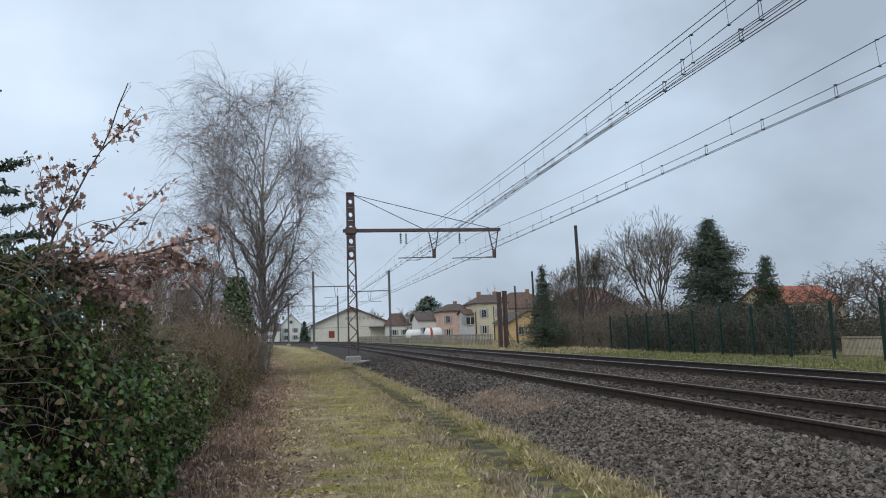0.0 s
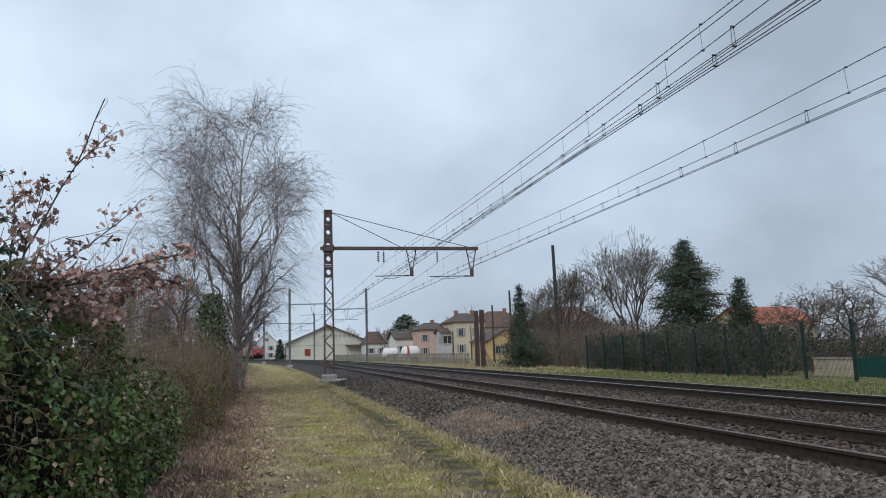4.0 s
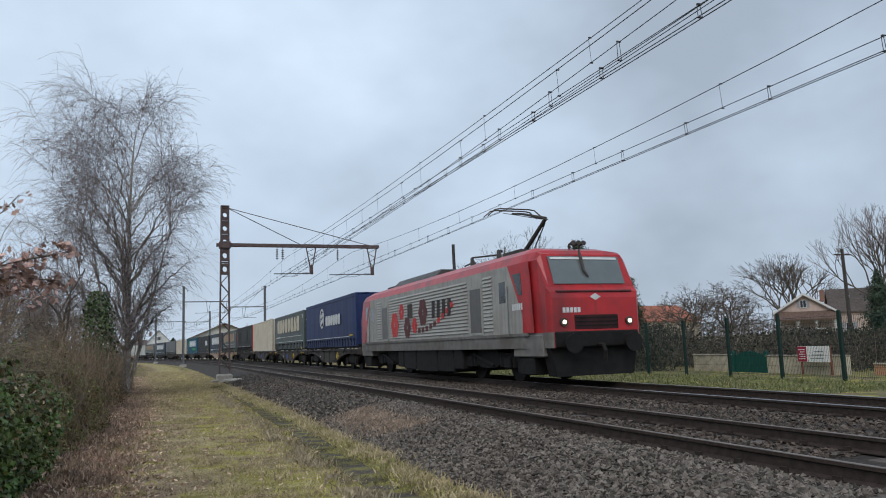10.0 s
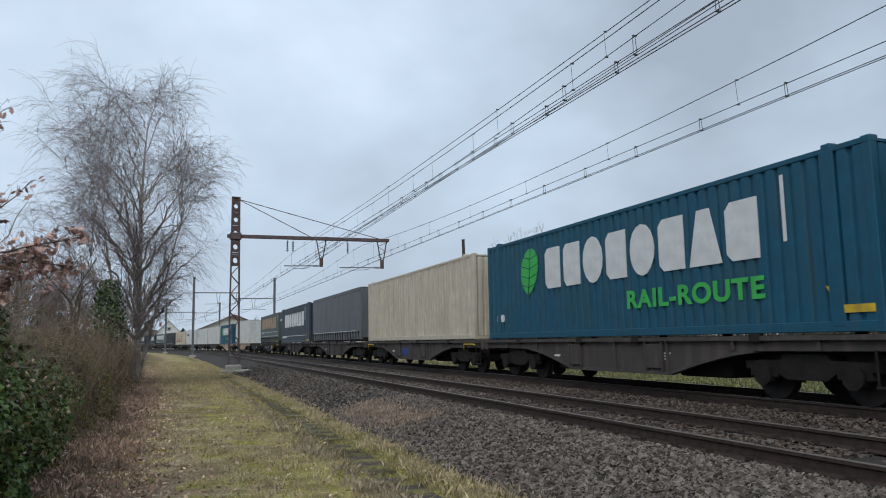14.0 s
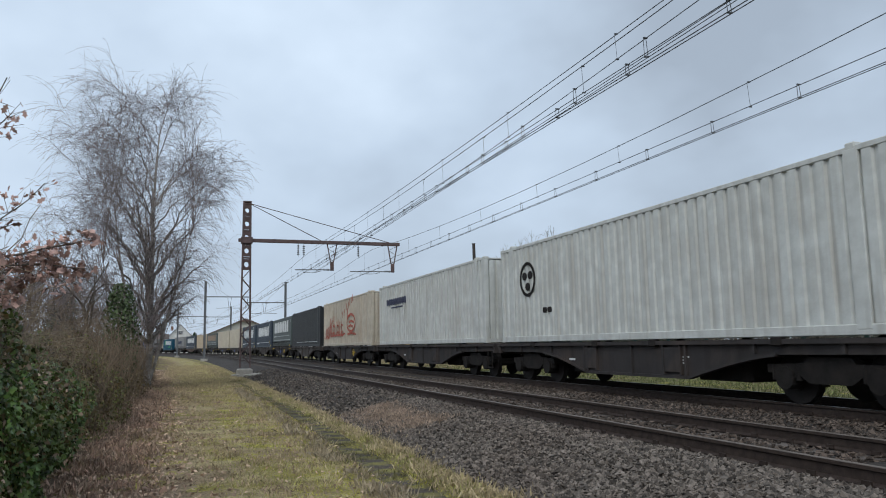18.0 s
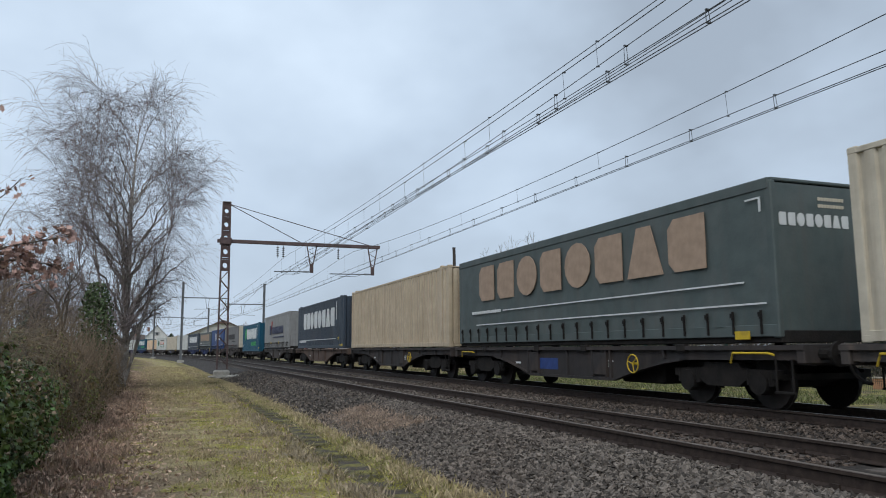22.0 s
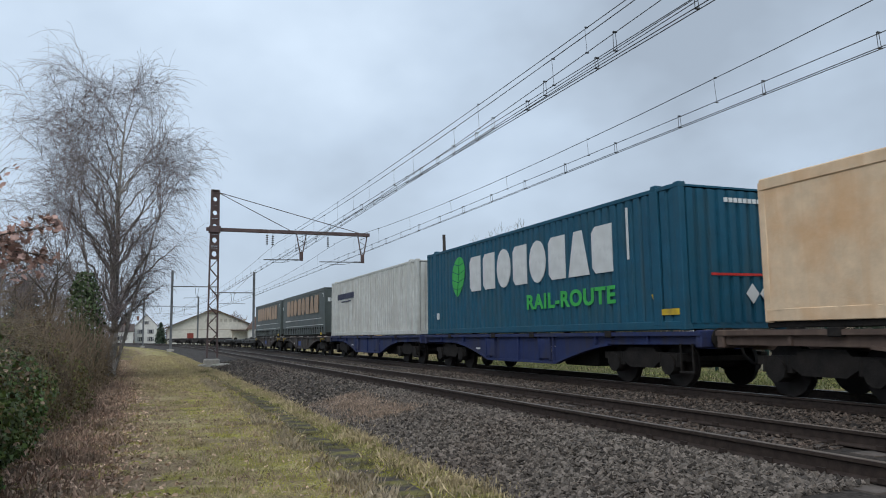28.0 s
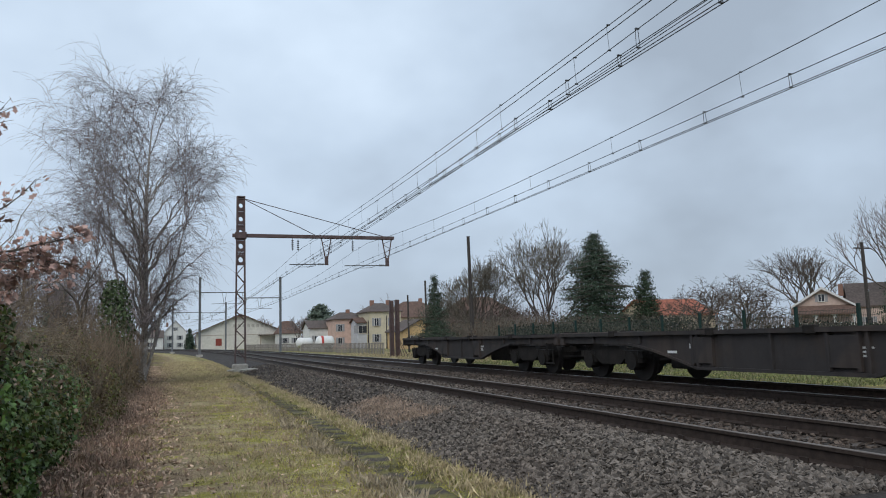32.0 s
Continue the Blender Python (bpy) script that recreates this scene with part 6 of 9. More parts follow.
def build_plinth_stones():
    """Pale broken footing and loose stones at the mast."""
    b = thing("mast_footing", "cracked pale concrete footing of the mast", "footing", loc=(3.42, 43.0, 0))
    bm = bx(-0.42, 0.4, -0.45, 0.42, -0.6, -0.06, 0.06)
    part("block", bm, M_CONCRETE, b)
    rng = random.Random(4)
    for k in range(9):
        bm = bmesh.new()
        bmesh.ops.create_icosphere(bm, subdivisions=1, radius=1.0)
        for v in bm.verts:
            v.co *= rng.uniform(0.75, 1.15)
        bmesh.ops.scale(bm, verts=bm.verts, vec=(rng.uniform(0.12, 0.3), rng.uniform(0.1, 0.22), rng.uniform(0.06, 0.13)))
        ob = tagged(new("loose_stone", mesh_of("loose_stone", bm, M_CONCRETE)), "pale loose stone by the mast footing", "stone", "loose stones")
        ob.location = (3.36 + rng.uniform(-0.55, 1.0), 42.2 - rng.random() * 0.9, -0.42 + 0.06)
        ob.rotation_euler = (0, 0, rng.uniform(0, 3))


build_plinth_stones()

# ---- trees across the tracks ----
build_conifer("large_conifer", "large dark green conifer with broad ragged crown", (33.6, 55.0, -0.5), 10.2, 5.0, 51, M_CONIF, 8.0, 0.17, 0.02, 0.6, 0.1, 0.22)
build_conifer("thuja_tree", "narrow dark green cypress", (35.0, 50.0, -0.5), 6.5, 1.5, 52, M_THUJA, 4.0, 0.14, 0.02, 0.62, -0.3, 0.15)
build_conifer("garden_spruce", "dark green spruce with a thin leading tip near the track", (19.4, 56.0, -0.5), 6.7, 2.2, 53, M_CONIF, 5.0, 0.13, 0.02, 1.05, 0.1, 0.25)
build_conifer("garden_conifer", "dark conifer beside the villa", (62.3, 50.0, -0.5), 7.2, 2.4, 54, M_CONIF, 4.0, 0.2, 0.05, 0.7, 0.15, 0.2)
build_conifer("distant_pine", "distant bushy pine above the houses", (34.5, 188, -0.5), 10.6, 4.6, 55, M_PINE, 1.4, 0.8, 0.35, 0.35, -0.1, 0.3)
build_conifer("small_fir", "small dark fir in front of the shed", (3.4, 190, -0.5), 5.6, 1.6, 56, M_CONIF, 1.0, 0.4, 0.02, 0.8, 0.1, 0.2)
build_crown_tree("bare_tree", "tall bare spreading tree with pale limbs beside the conifer", (32.6, 62, -0.5), 11.3, 5.0, 61, trunk_f=0.16, boughs=7, depth=8, angle=0.36, r=0.17, lift=0.05, tip=0.0095)
build_crown_tree("bare_tree", "rounded bare shrubby tree with olive twigs", (27.0, 65, -0.5), 8.6, 4.4, 62, trunk_f=0.08, boughs=9, depth=8, angle=0.42, r=0.13, tip=0.011)
build_crown_tree("bare_tree", "rounded bare shrubby tree with olive twigs", (24.9, 69, -0.5), 6.0, 3.0, 63, trunk_f=0.08, boughs=8, depth=7, angle=0.45, r=0.1, tip=0.012)
build_crown_tree("fruit_tree", "old bare fruit tree with twisted branches", (36.5, 45, -0.5), 5.3, 2.7, 64, trunk_f=0.4, boughs=7, depth=7, angle=0.6, wob=0.24, lift=0.0, droop=0.1, r=0.12, tip=0.008, twig=M_TWIGD)
build_crown_tree("fruit_tree", "old bare fruit tree with twisted branches", (40.3, 45, -0.5), 5.6, 2.8, 65, trunk_f=0.4, boughs=7, depth=7, angle=0.6, wob=0.24, lift=0.0, droop=0.1, r=0.13, tip=0.008, twig=M_TWIGD)
build_crown_tree("bare_oak", "bare oak with broad fan of branches behind the villa", (77.5, 75, -0.5), 12.0, 7.2, 66, trunk_f=0.22, boughs=7, depth=7, angle=0.42, r=0.26, tip=0.013, twig=M_TWIGD)
build_crown_tree("bare_tree", "very tall bare tree behind the villa", (73.5, 58, -0.5), 15.0, 6.5, 67, trunk_f=0.2, boughs=7, depth=7, angle=0.36, r=0.24, lift=0.07, tip=0.012, twig=M_TWIG)
build_bare_tree("bare_tree", "bare brown tree between the gardens", (48.5, 54, -0.5), 4.6, 68, half=3.0, depth=3, kids=(1, 2), spread=0.6, twig=M_TWIGD, wide=1.1, trunk_f=0.2, tip=0.007)
build_bare_tree("bare_tree", "distant bare tree behind the houses", (27, 175, -0.5), 7.5, 69, depth=3, kids=(1, 2), twig=M_TWIG, tip=0.02)
build_bare_tree("bare_tree", "distant bare tree behind the houses", (22.5, 215, -0.5), 9.0, 70, depth=3, kids=(1, 2), twig=M_TWIG, tip=0.02, wide=1.0)
build_bare_tree("bare_tree", "distant bare tree behind the roofs", (42.5, 160, -0.5), 11.0, 71, depth=3, kids=(1, 2), twig=M_TWIG, tip=0.02, wide=1.0)


def far_wood():
    """A low distant belt of bare trees that closes the horizon."""
    rng = np.random.default_rng(77)
    segs = []
    for i in range(1700):
        a = rng.uniform(-1.45, 1.3)
        d = rng.uniform(300, 380)
        x, y = d * math.sin(a), d * math.cos(a)
        h = rng.uniform(4, 8.5)
        p = np.array((x, y, -0.5))
        segs.append((p, p + np.array((rng.normal(0, 0.5), 0, h)), 0.3, 0.1, 0))
        for _ in range(4):
            z = h * rng.uniform(0.3, 0.8)
            segs.append((p + np.array((0, 0, z)), p + np.array((rng.normal(0, 2.2), rng.normal(0, 2), z + rng.uniform(1, 3))), 0.16, 0.06, 0))
    ob = new("far_wood", limbs_mesh("far_wood", segs, M_TWIG, 3))
    tagged(ob, "distant belt of bare winter trees on the horizon", "trees", kind="stuff")


far_wood()


# ---- the freight train: every unit runs at the same steady speed ----
SPEED, T_REF = 33.45, 10.6
TRAIN = []


def run(ob, u):
    """Remember a thing that rides u metres behind the reference point of the train."""
    TRAIN.append((ob, u))
    return ob


M_WHEEL = mat("wheel_steel_dark", (0.022, 0.019, 0.018), 0.7, 0.3, 0.3, 6)
M_BOGIE = mat("bogie_grime", (0.015, 0.013, 0.012), 0.9, 0.0, 0.4, 7, 0.3, 30, dirt=(0.03, 0.024, 0.02), dscale=2.0)
M_YELLOW = mat("yellow_paint", (0.62, 0.43, 0.03), 0.6, 0, 0.2, 6, dirt=(0.2, 0.14, 0.05), dscale=4)
M_WHITE = mat("white_lettering", (0.66, 0.68, 0.68), 0.6, 0, 0.12, 5, dirt=(0.4, 0.4, 0.38), dscale=2.5, dirt_amt=0.4)
M_TAN = mat("tan_lettering", (0.38, 0.275, 0.2), 0.7, 0, 0.15, 5)
M_CREAMT = mat("cream_lettering", (0.52, 0.47, 0.37), 0.7, 0, 0.15, 5)
M_GREENT = mat("green_lettering", (0.05, 0.42, 0.09), 0.6, 0, 0.15, 5)
M_NAVYT = mat("navy_lettering", (0.03, 0.035, 0.075), 0.6, 0, 0.1, 5)
M_FADED = mat("faded_grey_mark", (0.06, 0.06, 0.064), 0.8, 0, 0.3, 4)
M_REDT = mat("red_marking", (0.5, 0.03, 0.025), 0.6, 0, 0.15, 5)
M_REDFADE = mat("red_spray_paint", (0.46, 0.1, 0.07), 0.8, 0, 0.35, 4, dirt=(0.5, 0.3, 0.22), dscale=3.5, dirt_amt=0.75)
DECK = 1.1


def paint(name, c, dirt, grime, rough=0.6):
    return mat(name, c, rough, 0, 0.14, 3.0, 0.15, 18, dirt=dirt, dscale=0.9, dirt_amt=0.6, grime=grime)


WAGON_PAINT = {
    "beige": paint("wagon_beige", (0.42, 0.32, 0.24), (0.17, 0.12, 0.09), (0.12, 0.08, 0.06), 0.8),
    "grey": paint("wagon_grey_brown", (0.065, 0.058, 0.055), (0.05, 0.04, 0.035), (0.13, 0.1, 0.08), 0.8),
    "steel": paint("wagon_worn_steel", (0.035, 0.037, 0.04), (0.06, 0.054, 0.05), (0.05, 0.045, 0.04), 0.7),
    "dark": paint("wagon_black_brown", (0.04, 0.036, 0.036), (0.075, 0.055, 0.045), (0.02, 0.018, 0.016), 0.8),
    "blue": paint("wagon_blue", (0.02, 0.033, 0.11), (0.04, 0.038, 0.05), (0.04, 0.035, 0.04), 0.7),
    "rust": paint("wagon_rust", (0.115, 0.08, 0.065), (0.06, 0.045, 0.04), (0.17, 0.12, 0.09), 0.85),
}
CACHE = {}


def cached(key, make, material, smooth=False):
    if key not in CACHE:
        CACHE[key] = mesh_of(key[0], make(), material, smooth)
    return CACHE[key]


def mk_wheelset():
    bm = bmesh.new()
    for e in (-1, 1):
        disc(bm, (e * 0.74, 0, 0.44), 0.44, "x", 0.1, 20)
        disc(bm, (e * 0.69, 0, 0.44), 0.47, "x", 0.03, 20)
        disc(bm, (e * 0.8, 0, 0.44), 0.16, "x", 0.06, 10)
    disc(bm, (0, 0, 0.44), 0.085, "x", 1.9, 8)
    return bm


def mk_bogie():
    bm = bmesh.new()
    for e in (-1, 1):
        x0, x1 = sorted((e * 0.9, e * 1.06))
        prism(bm, ((-1.3, 0.52), (-1.3, 0.66), (-0.5, 0.68), (-0.42, 0.78), (0.42, 0.78), (0.5, 0.68), (1.3, 0.66), (1.3, 0.52), (0.62, 0.5), (0.4, 0.36), (-0.4, 0.36), (-0.62, 0.5)), "x", x0, x1)
        for yy in (-0.9, 0.9):
            prism(bm, [(yy + 0.2 * math.cos(a), 0.44 + 0.2 * math.sin(a)) for a in (math.pi * k / 5 for k in range(10))], "x", e * 0.88, e * 1.1)
            for d in (-0.25, 0.25):
                tube(bm, [(e * 1.0, yy + d, 0.4), (e * 1.0, yy + d, 0.66)], 0.075, 8)
    box(bm, -0.95, 0.95, -0.35, 0.35, 0.45, 0.72)
    for yy in (-1.3, 1.22):
        box(bm, -0.95, 0.95, yy, yy + 0.08, 0.5, 0.6)
    return bm


def mk_brake_block():
    bm = bmesh.new()
    for e in (-1, 1):
        box(bm, e * 0.74 - 0.05, e * 0.74 + 0.05, -0.04, 0.04, 0.3, 0.62)
    box(bm, -0.72, 0.72, -0.03, 0.03, 0.4, 0.5)
    return bm


def mk_sill(L, e, low):
    """A side girder: deep and fish-bellied with curved haunches, or slim and level on a low wagon."""
    h = L / 2
    end, run_in, run_out = (0.84, 3.0, 5.3) if low < 0.45 else (DECK - 0.2, 2.6, 4.4)
    curve = [(h - run_in - (run_out - run_in) * f, end - 0.02 - (end - 0.02 - low) * (f ** 1.35)) for f in (0.0, 0.2, 0.4, 0.6, 0.8, 1.0)]
    o = [(-h, DECK - 0.04), (h, DECK - 0.04), (h, end)] + curve + [(-y, z) for y, z in curve[::-1]] + [(-h, end)]
    bm = pr(o, "x", e * 1.16 - 0.015, e * 1.16 + 0.015)
    box(bm, min(e * 1.08, e * 1.26), max(e * 1.08, e * 1.26), -h, h, DECK - 0.1, DECK - 0.02)
    box(bm, min(e * 1.08, e * 1.22), max(e * 1.08, e * 1.22), -h + run_out, h - run_out, low - 0.03, low + 0.03)
    for (y0, z0), (y1, z1) in zip(curve, curve[1:]):
        for s in (-1, 1):
            prism(bm, ((s * y0, z0 - 0.025), (s * y0, z0 + 0.025), (s * y1, z1 + 0.025), (s * y1, z1 - 0.025)), "x", min(e * 1.08, e * 1.22), max(e * 1.08, e * 1.22))
    n = 7
    for k in range(n):
        yy = (k - (n - 1) / 2) * (L - 3.2) / (n - 1)
        zl = low if abs(yy) < h - run_out else end
        box(bm, min(e * 1.1, e * 1.23), max(e * 1.1, e * 1.23), yy - 0.03, yy + 0.03, zl, DECK - 0.06)
    return bm


def mk_panel(w, h):
    """A raised cover or pocket between the ribs of a girder."""
    bm = bx(-0.05, 0.0, -w / 2, w / 2, -h / 2, h / 2, 0.012)
    for k in (-1, 1):
        box(bm, -0.065, 0.0, k * w / 2 - 0.03, k * w / 2 + 0.03, -h / 2 - 0.04, h / 2 + 0.08)
    return bm


def mk_hose():
    """Two brake hoses that sag between the wagons."""
    bm = bmesh.new()
    for x in (-0.35, 0.35):
        tube(bm, [(x, 0, 0.85), (x, -0.12, 0.62), (x, -0.3, 0.5), (x, -0.42, 0.48)], 0.028, 6)
    return bm


def mk_deck(L):
    bm = bmesh.new()
    for x in (-0.35, 0.35):
        box(bm, x - 0.08, x + 0.08, -L / 2, L / 2, 0.74, DECK - 0.05)
    n = 9
    for k in range(n):
        yy = (k - (n - 1) / 2) * (L - 0.6) / (n - 1)
        box(bm, -1.1, 1.1, yy - 0.09, yy + 0.09, 0.82, DECK - 0.06)
    return bm


def mk_headstock(e, L):
    bm = bx(-1.24, 1.24, min(e * L / 2, e * (L / 2 - 0.16)), max(e * L / 2, e * (L / 2 - 0.16)), 0.78, DECK, 0.02)
    tube(bm, [(0, e * L / 2, 0.9), (0, e * (L / 2 + 0.35), 0.88)], 0.06, 6)
    return bm


def mk_buffer(e):
    bm = bmesh.new()
    tube(bm, [(0, 0, 0), (0, e * 0.18, 0)], 0.09, 8)
    tube(bm, [(0, e * 0.18, 0), (0, e * 0.3, 0)], 0.07, 8)
    disc(bm, (0, e * 0.31, 0), 0.2, "y", 0.03, 12)
    return bm


def mk_handwheel():
    bm = bmesh.new()
    pts = [(0, 0.19 * math.cos(a), 0.19 * math.sin(a)) for a in (2 * math.pi * k / 14 for k in range(15))]
    tube(bm, pts, 0.014, 5, caps=False)
    for a in (0.3, 2.4, 4.5):
        tube(bm, [(0, 0, 0), (0, 0.19 * math.cos(a), 0.19 * math.sin(a))], 0.012, 4)
    tube(bm, [(0, 0, 0), (0.1, 0, 0)], 0.03, 6)
    return bm


def wagon(u0, u1, colour, low=0.36, tags=()):
    L = u1 - u0
    L = round(L * 2) / 2
    paint_m = WAGON_PAINT[colour]
    words = {"beige": "dirty beige", "grey": "grime-brown grey", "dark": "black grimy", "steel": "worn bare-steel grey", "blue": "dark blue", "rust": "rust-brown"}[colour]
    w = thing("flat_wagon", words + " container flat wagon on two bogies", "railway wagon", "container wagons")
    for e in (-1, 1):
        piece("side_girder", cached(("side_girder", L, e, colour, low), lambda: mk_sill(L, e, low), paint_m), w)
        hs = piece("headstock", cached(("headstock", L, e, colour, DECK), lambda: mk_headstock(e, L), paint_m), w)
        for x in (-0.87, 0.87):
            piece("buffer", cached(("buffer", e), lambda: mk_buffer(e), M_BOGIE), hs, (x, e * L / 2, 0.94))
        b = piece("bogie", cached(("bogie",), mk_bogie, M_BOGIE), w, (0, e * (L / 2 - 2.05), 0))
        for a in (-0.9, 0.9):
            piece("wheelset", cached(("wheelset",), mk_wheelset, M_WHEEL), b, (0, a, 0))
        for a in (-0.4, 0.4):
            piece("brake_beam", cached(("brake_beam",), mk_brake_block, M_BOGIE), b, (0, a, 0))
    piece("deck_frame", cached(("deck_frame", L, colour, DECK), lambda: mk_deck(L), paint_m), w)
    for yy in (-L * 0.3, -L * 0.06, L * 0.1, L * 0.33):
        for sx in (-1, 1):
            piece("twist_lock", cached(("twist_lock",), lambda: bx(-0.06, 0.06, -0.12, 0.12, -0.1, 0.05, 0.015), M_BOGIE), w, (sx * 1.22, yy, DECK - 0.03))
    for yy, ln in ((-L * 0.17, 1.5), (L * 0.19, 1.1)):
        piece("brake_gear_box", cached(("brake_gear_box", ln), lambda: bx(-0.8, 0.8, -ln / 2, ln / 2, 0.3, 0.8, 0.04), M_BOGIE), w, (0, yy, 0))
    piece("air_tank", cached(("air_tank",), lambda: (lambda bm: (tube(bm, [(0, -0.5, 0), (0, -0.45, 0), (0, 0.45, 0), (0, 0.5, 0)], [0.1, 0.19, 0.19, 0.1], 12), bm)[1])(bmesh.new()), M_BOGIE), w, (0.45, 1.2, 0.62))
    if low < 0.45:
        for yy in (-L * 0.1, L * 0.12):
            piece("girder_pocket", cached(("girder_pocket", colour), lambda: mk_panel(0.55, 0.5), paint_m), w, (-1.176, yy, 0.7))
    for sx in (-1, 1):
        piece("shunter_step", cached(("shunter_step",), lambda: bx(-0.03, 0.03, -0.2, 0.2, 0.3, 0.34, 0.006), M_BOGIE), w, (sx * 1.2, -L / 2 + 0.45, 0))
        for d in (-0.17, 0.17):
            piece("step_hanger", cached(("step_hanger",), lambda: bx(-0.012, 0.012, -0.015, 0.015, 0.33, 0.85), M_BOGIE), w, (sx * 1.2, -L / 2 + 0.45 + d, 0))
    piece("brake_hose", cached(("brake_hose",), mk_hose, M_BOGIE), w, (0, -L / 2, 0))
    if "wheel" in tags:
        piece("brake_handwheel", cached(("brake_handwheel",), mk_handwheel, M_YELLOW), w, (-1.34, -L * 0.2, 0.72), 0, "yellow brake hand wheel")
    if "lever" in tags:
        for e in (-1, 1):
            piece("uncoupling_lever", cached(("uncoupling_lever",), lambda: (lambda bm: (tube(bm, [(0, 0, 0.02), (-0.04, 0.1, 0.05), (-0.04, 0.9, 0.05), (0, 1.0, -0.12)], 0.02, 6), bm)[1])(bmesh.new()), M_YELLOW), w, (-1.24, e * (L / 2 - 1.1) - 0.5, 0.9), 0, "yellow uncoupling lever")
        piece("data_plate", cached(("data_plate",), lambda: bx(-0.006, 0.0, -0.5, 0.5, -0.14, 0.14), mat("plate_blue", (0.03, 0.06, 0.2), 0.6, 0, 0.2, 5)), w, (-1.176, 1.0, 0.66), 0, "blue data plate")
    if "marks" in tags:
        for k, (yy, zz, ln, h) in enumerate(((-1.6, 0.76, 0.7, 0.03), (-1.6, 0.7, 0.55, 0.03), (-1.6, 0.64, 0.62, 0.03), (1.9, 0.78, 0.5, 0.09), (2.7, 0.66, 0.3, 0.05))):
            piece("marking", cached(("marking", ln, h), lambda: bx(-0.004, 0.0, -ln / 2, ln / 2, -h / 2, h / 2), M_WHITE), w, (-1.176, yy, zz))
    run(w, (u0 + u1) / 2)
    return w


# ---- loads ----
BOX_L, BOX_W, BOX_H = 13.72, 2.5, 2.84


def mk_corrugated(L, zlo, zhi, depth=0.045, pitch=0.28):
    """A corrugated steel wall in the plane x = 0, facing -x, along y."""
    n = int(L / pitch)
    p = L / n
    ys, xs = [], []
    for k in range(n):
        y0 = -L / 2 + k * p
        for f, d in ((0.0, 0), (0.55, 0), (0.63, depth), (0.9, depth)):
            ys.append(y0 + f * p)
            xs.append(d)
    ys.append(L / 2)
    xs.append(0)
    bm = bmesh.new()
    lo = [bm.verts.new((x, y, zlo)) for x, y in zip(xs, ys)]
    hi = [bm.verts.new((x, y, zhi)) for x, y in zip(xs, ys)]
    for i in range(len(ys) - 1):
        bm.faces.new((lo[i + 1], lo[i], hi[i], hi[i + 1]))
    lo2 = [bm.verts.new((0.07, y, z)) for y, z in ((-L / 2, zlo), (L / 2, zlo), (L / 2, zhi), (-L / 2, zhi))]
    bm.faces.new(lo2)
    return bm


def flip(bm):
    """Turn a wall that faces -x to face +x."""
    bmesh.ops.rotate(bm, verts=bm.verts, cent=(0, 0, 0), matrix=Matrix.Rotation(math.pi, 3, "Z"))
    return bm


def mk_end():
    """Corrugated end wall of a container, facing -y at y = 0."""
    bm = mk_corrugated(BOX_W - 0.16, 0.14, BOX_H - 0.1, 0.05, 0.26)
    bmesh.ops.rotate(bm, verts=bm.verts, cent=(0, 0, 0), matrix=Matrix.Rotation(math.pi / 2, 3, "Z"))
    return bm


def mk_doors():
    bm = bmesh.new()
    for x0, x1 in ((-1.16, -0.01), (0.01, 1.16)):
        box(bm, x0, x1, -0.02, 0.05, 0.14, BOX_H - 0.1, 0.01)
    for x in (-0.9, -0.4, 0.4, 0.9):
        tube(bm, [(x, -0.06, 0.14), (x, -0.06, BOX_H - 0.12)], 0.022, 6)
        for z in (0.2, 0.9, 1.9, 2.6):
            box(bm, x - 0.05, x + 0.05, -0.07, 0, z, z + 0.08)
    for z in (0.75, 1.3, 2.0):
        box(bm, -1.14, 1.14, -0.028, 0.0, z, z + 0.05)
    return bm


def mk_casting():
    return bx(-0.09, 0.09, -0.09, 0.09, -0.06, 0.06, 0.02)


